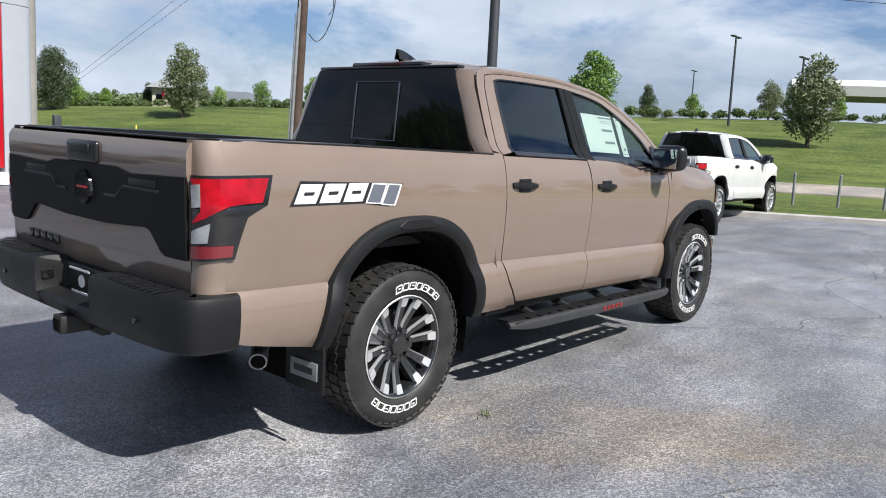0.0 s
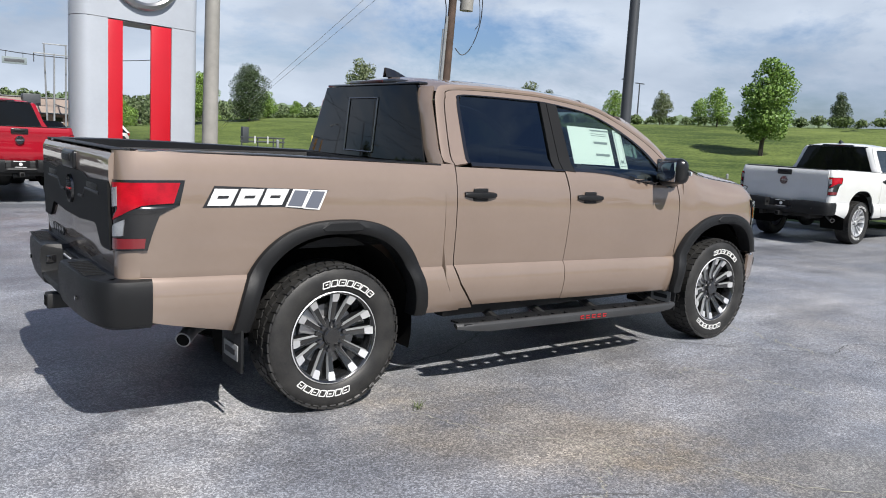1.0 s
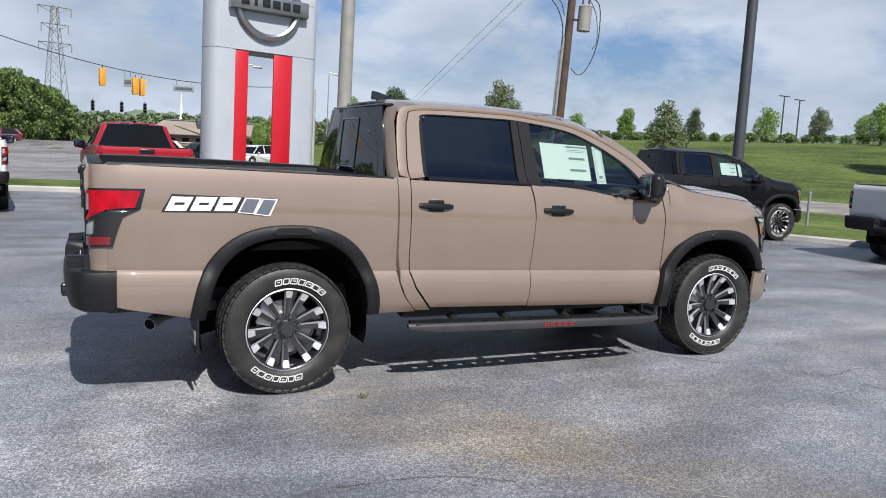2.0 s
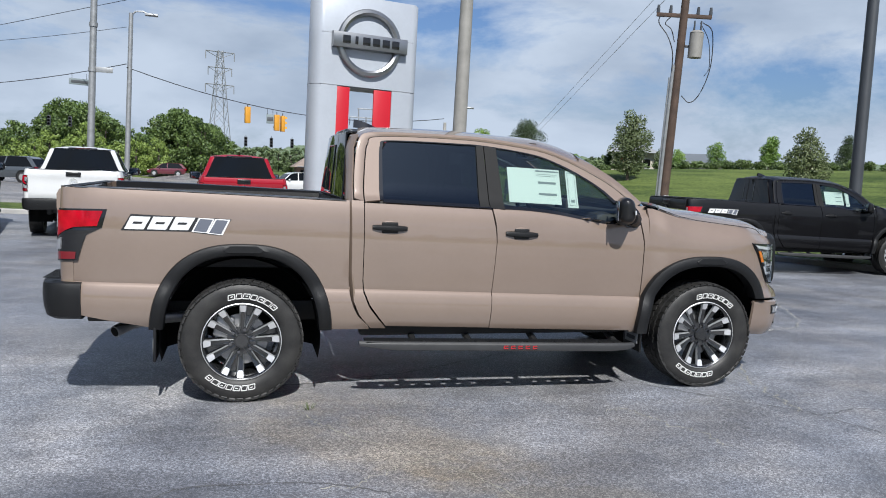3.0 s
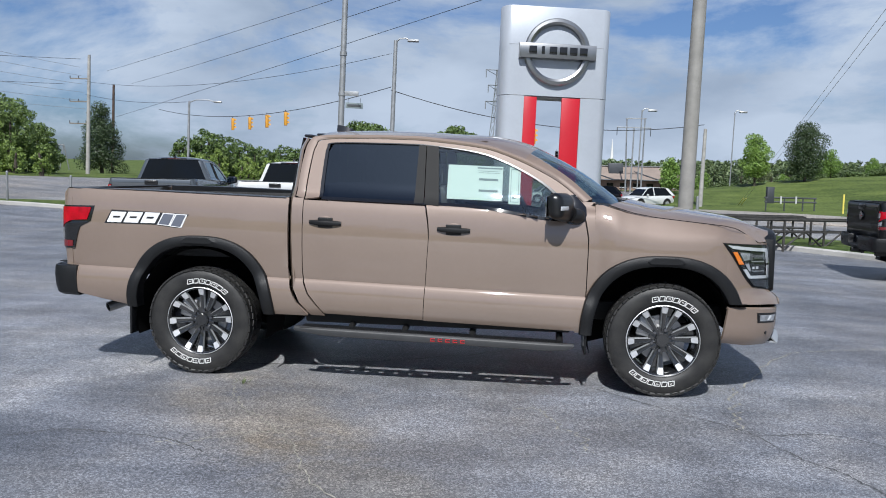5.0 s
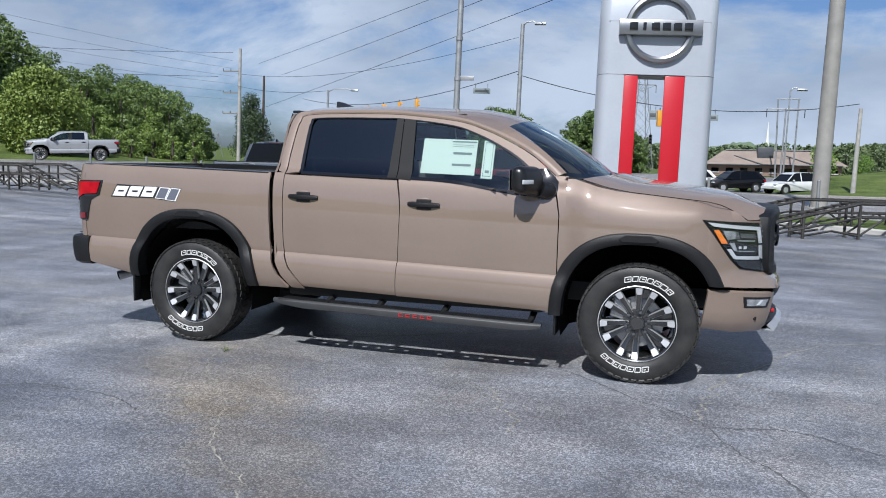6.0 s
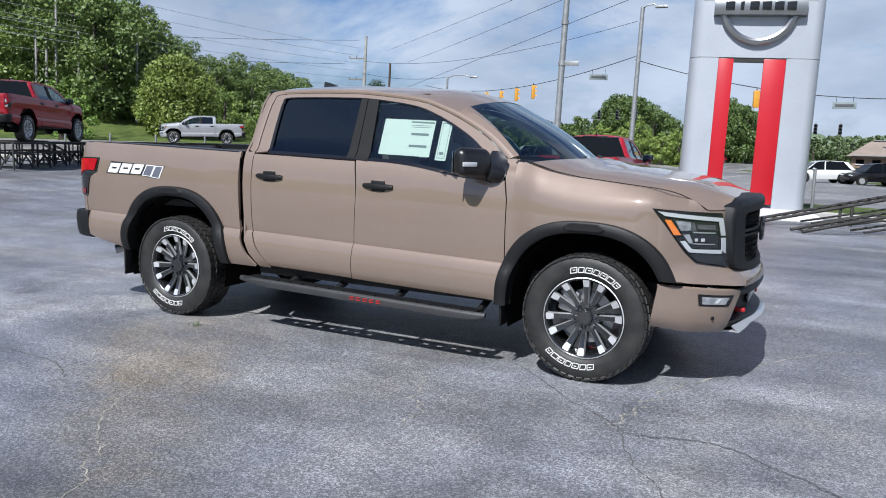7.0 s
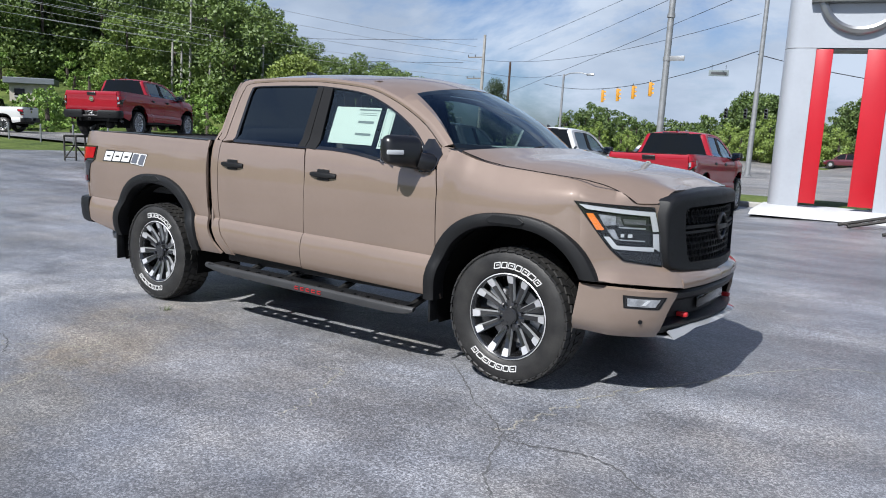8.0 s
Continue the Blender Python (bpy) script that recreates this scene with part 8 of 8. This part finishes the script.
# unseen trees, added to give paint and glass a dark horizon to reflect
woods("south_wood", [(x, y, wr.uniform(7, 12)) for x, y, h in spots_polar(182, 372, 120, 170, 90)], 0.5, 40, M_LEAFDARK, "unseen tree line added behind the lot for reflections", 38, 9)
woods("scrub", [(x, y, wr.uniform(1.4, 3.6)) for x, y, h in spots_polar(140, 174, 56, 82, 120)], 0.13, 420, M_LEAF, "rough scrub on the roadside slope", 36, 9)


# low wooded ridge far off, its haze painted into the material
bm = bmesh.new()
ridge_rng = np.random.default_rng(77)
rows = []
for k in range(470):
    a = 26 + 0.2 * k
    top = float(np.interp(a, [26, 34, 45, 60, 80, 90, 105, 116, 120], [33, 34, 30, 24, 23, 25, 21, 14, 4])) + 2.2 * math.sin(a * 0.9) + 1.2 * math.sin(a * 2.7 + 1) + ridge_rng.normal() * 0.9
    rows.append([(r * math.cos(radians(a)), r * math.sin(radians(a)), z + (ridge_rng.normal() * 0.8 if 0 < j < 4 else 0)) for j, (r, z) in enumerate(((940, -2), (965, top * 0.4), (985, top * 0.75), (1000, top), (1080, top * 0.6)))])
loft(bm, rows, (0, 0, 1))
structure("backdrop", bm, M_RIDGE, "low wooded ridge with distance haze in its colour")


# ---- buildings ----
def building(name, x, y, rz, w, d, h, wall, roof, label, windows=5, pitched=True, z=None):
    t = thing(name, pose(x, y, ground_z(x, y) if z is None else z, 0, 0, rz), label, "building")
    bm = bmesh.new()
    box(bm, (0, 0, h / 2), (w, d, h), 0)
    part("wall", bm, wall, t)
    bm = bmesh.new()
    if pitched:
        e, r = 0.6, d * 0.28
        rows = [[(-w / 2 - e, -d / 2 - e, h), (w / 2 + e, -d / 2 - e, h)], [(-w / 2 + d * 0.3, 0, h + r), (w / 2 - d * 0.3, 0, h + r)], [(-w / 2 - e, d / 2 + e, h), (w / 2 + e, d / 2 + e, h)]]
        loft(bm, rows, (0, 0, 1))
        for s in (-1, 1):
            bm.faces.new([bm.verts.new((s * (w / 2 + e), -d / 2 - e, h)), bm.verts.new((s * (w / 2 + e), d / 2 + e, h)), bm.verts.new((s * (w / 2 - d * 0.3), 0, h + r))])
        bmesh.ops.recalc_face_normals(bm, faces=bm.faces)
    else:
        box(bm, (0, 0, h + 0.2), (w + 0.8, d + 0.8, 0.5), 0.05)
    part("roof", bm, roof, t, clean=False)
    for k in range(windows):
        bm = bmesh.new()
        box(bm, (-w / 2 + w * (k + 0.5) / windows, -d / 2 - 0.02, h * 0.5), (w / windows * 0.5, 0.1, h * 0.4), 0)
        win = part("window", bm, M_WINDOWDARK, t)
        bm = bmesh.new()
        box(bm, (-w / 2 + w * (k + 0.5) / windows, -d / 2 - 0.06, h * 0.28), (w / windows * 0.56, 0.14, 0.1), 0)
        part("sill", bm, M_PLINTH, win)
    return t


house = building("corner_building", 38.9, 67.4, -28, 4.2, 3.0, 2.1, M_WALLPALE, M_ROOFPALE, "cream building with a grey hipped roof and a red sign", 3, z=2.2)
bm = bmesh.new()
box(bm, (-0.5, -1.59, 1.55), (1.4, 0.12, 0.66), 0.03)
part("shop_sign", bm, M_SIGNRED, house, "red shop sign with a pale bar")
bm = bmesh.new()
box(bm, (-0.5, -1.67, 1.55), (1.0, 0.05, 0.2), 0.02)
part("sign_bar", bm, M_PLINTH, house)
building("low_shed", 47.8, 72.4, -32, 8, 4, 2.4, M_WALLPALE, M_ROOFGREY, "low building with a grey metal roof", 4, z=1.2)
store = building("long_store", 14.6, 103.0, 0, 15.6, 6.5, 1.35, M_WALLBROWN, M_ROOFTAN, "long low store with a broad brown hipped roof", 9, z=0.1)
bm = bmesh.new()
box(bm, (-0.9, -1.2, 2.75), (1.9, 1.6, 1.75), 0.05)
part("roof_vent", bm, M_DARKPOLE, store, "dark louvred box on the roof")
for a, b in (((-7.8, -3.92, 1.38), (7.8, -3.92, 1.38)), ((-4.6, -1.4, 2.5), (-1.4, -3.9, 1.42)), ((1.6, -1.4, 2.5), (4.6, -3.9, 1.42)), ((-5.6, -0.06, 3.24), (5.6, -0.06, 3.24))):
    bm = bmesh.new()
    tube(bm, [a, b], 0.10, 6)
    part("roof_trim", bm, M_DARKPOLE, store, "dark trim along the roof")
building("hillside_house", -84.0, 40.5, 60, 10, 8, 5.0, M_WALLPALE, M_ROOFGREY, "pale house among trees on the hill", 4)
kiosk = building("roadside_kiosk", -61.1, 28.8, 55, 3.0, 2.4, 1.5, M_WALLPALE, M_ROOFGREY, "small pale roadside kiosk with a flat grey roof", 2, False)

steeple = thing("church_steeple", pose(28.8, 262, ground_z(28.8, 262)), "slim white church steeple", "steeple")
bm = bmesh.new()
box(bm, (0, 0, 2), (4, 4, 4), 0)
part("tower_base", bm, M_WALLBROWN, steeple)
bm = bmesh.new()
cyl(bm, (0, 0, 4), (0, 0, 6.2), 1.2, 0.85, 8)
cyl(bm, (0, 0, 6.2), (0, 0, 14.6), 0.7, 0.05, 8)
part("spire", bm, M_CANOPY, steeple)

canopy = thing("fuel_canopy", pose(91.8, 16.6, ground_z(93, 15) - 2.5, 0, 0, -70), "white fuel station canopy on round columns", "canopy")
bm = bmesh.new()
rows = []
for k in range(13):
    x = -9 + 22 * k / 12
    e = 0.5 * smoothstep(2.5, 0, k) if k < 3 else 0
    rows.append([(x, -6, 5.6 + e), (x, -6.1, 6.6), (x, -4.5, 7.3), (x, 4.5, 7.3), (x, 6.1, 6.6), (x, 6, 5.6 + e)])
loft(bm, rows, closed=True)
bmesh.ops.holes_fill(bm, edges=bm.edges, sides=0)
bmesh.ops.recalc_face_normals(bm, faces=bm.faces)
part("canopy_roof", bm, M_CANOPY, canopy)
for x in (4, 11):
    bm = bmesh.new()
    cyl(bm, (x, 0, 0), (x, 0, 5.7), 0.28, 0.28, 14)
    part("column", bm, M_GALV, canopy)

for px, py, hh in ((54.2, 18.2, 6.3), (97.8, 40.0, 7.2), (59.5, 15.0, 4.8), (73.1, 61.15, 6.1), (74.2, 59.9, 5.65)):
    p = mast("car_park_lamp", px, py, ground_z(px, py), hh, 0.10, 0.07, M_DARKPOLE, "slim dark car park lamp on the bank", "lamp post", False)
    bm = bmesh.new()
    for s in (-1, 1):
        box(bm, (s * 0.45, 0, hh + 0.02), (0.6, 0.3, 0.09), 0.02)
    part("lamp_head", bm, M_DARKPOLE, p)


# ---- electrical yard beyond the road ----
yard = thing("electrical_yard", pose(-57.0, 76.0, ground_z(-57, 76), 0, 0, 37), "grey steel frames and pale cabinets of an electrical yard", "substation")
for k in range(7):
    bm = bmesh.new()
    for e in (-0.5, 0.5):
        tube(bm, [(-6 + 2 * k + e, 0, 0), (-6 + 2 * k, 0, 3.0)], 0.06, 5)
    tube(bm, [(-6 + 2 * k, 0, 2.9), (-4 + 2 * k, 0, 2.9)] if k < 6 else [(6, 0, 2.9), (6, 1.6, 2.9)], 0.06, 5)
    part("yard_frame", bm, M_GALV, yard)
for x, w in ((-4.2, 1.0), (-1.5, 0.8), (1.2, 1.3), (3.6, 0.9)):
    bm = bmesh.new()
    box(bm, (x, 1.2, 0.75), (w, 0.9, 1.5), 0.05)
    part("cabinet", bm, M_PLINTH, yard)


# ---- cars ----
def car(x, y, rz, coat, label, z=None, length=4.55, h=1.66):
    """Small sport utility car: rounded body, painted roof and pillars, dark glass band, lamps and wheels."""
    t = thing("parked_car", pose(x, y, ground_z(x, y) + 0.02 if z is None else z, 0, 0, rz), label, "car", "parked cars")
    L = length / 2
    top = [(-L, 0.78), (-L + 0.06, 0.98), (-L + 0.20, 1.05), (-0.6, 1.02), (0.75, 1.0), (L - 0.95, 0.97), (L - 0.40, 0.88), (L - 0.12, 0.76), (L, 0.60)]
    low = [(-L, 0.45), (-L + 0.10, 0.36), (-0.6, 0.30), (0.9, 0.30), (L - 0.3, 0.32), (L, 0.42)]
    bm = bmesh.new()
    rows = []
    for k in range(25):
        px = -L + length * k / 24
        hi, lo = lerp_table(top, px), lerp_table(low, px)
        w = 0.92 - 0.16 * smoothstep(L - 0.75, L, abs(px))
        rows.append([(px, -w * 0.93, lo), (px, -w, lo + (hi - lo) * 0.35), (px, -w, lo + (hi - lo) * 0.72), (px, -w * 0.92, hi - 0.03), (px, -w * 0.62, hi), (px, 0, hi + 0.02),
                     (px, w * 0.62, hi), (px, w * 0.92, hi - 0.03), (px, w, lo + (hi - lo) * 0.72), (px, w, lo + (hi - lo) * 0.35), (px, w * 0.93, lo)])
    loft(bm, rows, closed=True)
    bmesh.ops.holes_fill(bm, edges=bm.edges, sides=0)
    bmesh.ops.recalc_face_normals(bm, faces=bm.faces)
    part("body", bm, coat, t)
    # dark glass, then the painted shell of roof and pillars 8 mm proud of it
    arc = [(-L + 0.10, 1.02), (-L + 0.42, h - 0.16), (-L + 0.75, h - 0.03), (-0.5, h), (0.25, h - 0.04), (0.62, h - 0.16), (1.22, 1.0)]
    half = lambda pz: 0.80 - 0.26 * (pz - 1.0) / (h - 1.0)
    bm = bmesh.new()
    loft(bm, [[(px, f * half(pz), pz) for f in (-1, -0.5, 0.5, 1)] for px, pz in arc], (0, 0, 1))
    for f in (-1, 1):
        bm.faces.new([bm.verts.new((px, f * half(pz), pz)) for px, pz in arc])
    bmesh.ops.recalc_face_normals(bm, faces=bm.faces)
    part("glasshouse", bm, M_WINDOWDARK, t)
    bm = bmesh.new()
    loft(bm, [[(px, f * (half(pz) + 0.008), pz + 0.012) for f in (-1.0, -0.9, 0, 0.9, 1.0)] for px, pz in arc[1:6]], (0, 0, 1))
    thicken(bm, 0.05)
    part("roof", bm, coat, t)
    for f in (-1, 1):
        for a, b in (((-L + 0.12, 1.02), (-L + 0.66, h - 0.06)), ((-0.10, 1.0), (-0.16, h - 0.05)), ((1.20, 1.0), (0.50, h - 0.11))):
            bm = bmesh.new()
            wide = 0.15 if a[0] < -1 else 0.045
            loft(bm, [[(p[0] - wide, f * (half(p[1]) + 0.010), p[1]), (p[0] + wide, f * (half(p[1]) + 0.010), p[1])] for p in (a, b)], (0, f, 0))
            thicken(bm, 0.03)
            part("pillar", bm, coat, t)
        bm = bmesh.new()
        box(bm, (0.78, f * 0.98, 1.06), (0.12, 0.16, 0.12), 0.03)
        part("door_mirror", bm, coat, t)
        bm = bmesh.new()
        box(bm, (-L + 0.05, f * 0.70, 0.90), (0.12, 0.24, 0.18), 0.03)
        part("tail_lamp", bm, M_REDLENS, t)
        bm = bmesh.new()
        box(bm, (L - 0.14, f * 0.62, 0.74), (0.18, 0.28, 0.10), 0.03)
        part("headlamp", bm, M_WHITELENS, t)
    for px in (-L + 0.88, L - 0.86):
        for f in (-1, 1):
            # dark disc on the uncut body stands for the shaded wheel opening
            bm = bmesh.new()
            cyl(bm, (px, f * 0.90, 0.38), (px, f * 0.928, 0.38), 0.42, 0.42, 24)
            part("wheel_arch", bm, M_PLASTIC, t)
            bm = bmesh.new()
            cyl(bm, (px, f * 0.72, 0.35), (px, f * 0.94, 0.35), 0.35, 0.34, 24)
            w = part("wheel", bm, M_RUBBER, t)
            bm = bmesh.new()
            cyl(bm, (px, f * 0.93, 0.35), (px, f * 0.95, 0.35), 0.22, 0.20, 18)
            part("rim", bm, M_ALLOY, w)
    return t


car(11.8, 58.2, 215, M_WHITE, "white sport utility car parked across the road", 0.02 + road_drop(11.8, 58.2) + lot_z(11.8))
car(7.7, 59.9, 207, M_BLACK, "black sport utility car parked across the road", 0.02 + road_drop(7.7, 59.9) + lot_z(7.7))
car(4.0, 60.2, 200, M_WHITE, "white sport utility car beside a black one", 0.02 + road_drop(4.0, 60.2))
car(-14.5, 49.0, 160, M_GREY, "dark grey car waiting at the crossing", 0.02 + road_drop(-14.5, 49.0) + lot_z(-14.5))
car(-9.4, 97.0, 180, M_WINE, "dark red car beyond the crossing", None)
car(-20.5, 66.0, 20, M_SILVER, "silver car beyond the crossing", None)
dressed(pose(-41.0, 17.4, ground_z(-41.0, 17.4) + 0.12, 0, 0, 218), 1.0, M_WHITE, "white crew-cab pickup standing on the far road", extra_drop=PLAIN + ("side_step", "step_tread", "step_bracket"), flares=M_WHITE)
dressed(pose(-33.9, 37.4, ground_z(-34.5, 36.9) + 0.12, 0, 0, 223), 1.0, M_SILVER, "silver crew-cab pickup standing on the far road", extra_drop=PLAIN + ("side_step", "step_tread", "step_bracket"), flares=M_SILVER)


# ---- cracks in the lot ----
def crack(points, width, mat, label, seed, z=0.004, rough=0.05):
    r = np.random.default_rng(seed)
    pts = smooth_curve([(x, y, 0) for x, y in points], 22 * len(points))
    drift = 0.0
    left, right = [], []
    for i, p in enumerate(pts):
        d = (pts[min(i + 1, len(pts) - 1)] - pts[max(i - 1, 0)]).normalized()
        n = Vector((-d.y, d.x, 0))
        drift = 0.86 * drift + r.normal() * rough * 0.28
        o = n * drift
        w = 0.55 * width * r.uniform(0.35, 1.3)
        left.append(p + o + n * w / 2 + Vector((0, 0, z)))
        right.append(p + o - n * w / 2 + Vector((0, 0, z)))
    bm = bmesh.new()
    loft(bm, [left, right], (0, 0, 1))
    single("pavement_crack", bm, mat, Matrix.Identity(4), label, "crack", "lot cracks")


crack([(0.36, -1.22), (0.65, -1.70), (1.10, -2.24), (1.54, -3.0), (2.1, -3.6), (2.6, -4.6)], 0.015, M_CRACK, "weathered yellowish crack in the asphalt", 1)
crack([(3.05, -0.80), (3.65, -1.40), (3.97, -1.66), (4.15, -2.10), (4.40, -2.48), (4.5, -3.2)], 0.019, M_SEAL, "dark sealed crack in the asphalt", 2, 0.004, 0.02)
crack([(3.95, -1.66), (4.0, -1.28), (4.06, -1.04), (4.2, -0.6)], 0.022, M_CRACK, "pale crack in the asphalt", 3)
crack([(4.02, -1.74), (4.5, -1.66), (4.9, -1.90), (5.3, -2.2), (6.2, -2.5)], 0.021, M_SEAL, "dark sealed crack in the asphalt", 4, 0.005, 0.02)
crack([(-0.75, -2.70), (-0.31, -2.42), (0.27, -2.40), (0.75, -2.60)], 0.018, M_SEAL, "dark smeared crack in the asphalt", 5, 0.004, 0.02)
crack([(2.47, -1.44), (2.68, -1.47), (2.87, -1.83), (2.92, -2.25)], 0.016, M_CRACK, "thin pale crack in the asphalt", 6)
crack([(0.40, -2.50), (0.71, -2.36), (1.0, -2.18)], 0.016, M_CRACK, "thin pale crack in the asphalt", 7)
crack([(5.2, -2.1), (6.5, -1.3), (8.5, -1.5), (11, -0.6)], 0.03, M_SEAL, "dark sealed crack in the asphalt", 8)
crack([(4.2, -0.6), (5.0, 0.8), (6.4, 1.4), (7.2, 3.0)], 0.02, M_CRACK, "thin pale crack in the asphalt", 9)
crack([(0.2, -0.6), (1.2, -0.3), (2.4, 0.3)], 0.03, M_SEAL, "dark sealed crack in the asphalt", 10)


# ---- weed in a crack ----
def weed(x, y, seed, label):
    """A low tuft of thin bent blades."""
    r = np.random.default_rng(seed)
    bm = bmesh.new()
    for k in range(30):
        a, d = r.uniform(0, 2 * math.pi), abs(r.normal()) * 0.035
        bx, by, lean, h = d * math.cos(a), d * math.sin(a), r.uniform(0.01, 0.05), r.uniform(0.012, 0.045)
        c, q = math.cos(a), math.sin(a)
        w = r.uniform(0.002, 0.004)
        rows = [[(bx + c * lean * u * u - q * w * (1 - u), by + q * lean * u * u + c * w * (1 - u), h * u), (bx + c * lean * u * u + q * w * (1 - u), by + q * lean * u * u - c * w * (1 - u), h * u)] for u in (0.0, 0.5, 0.95)]
        loft(bm, rows)
    single("weed", bm, M_LEAFOLIVE, pose(x, y, 0.002), label, "weed", "", clean=False)


weed(0.44, -1.17, 1, "small yellowish green weed in a pavement crack")
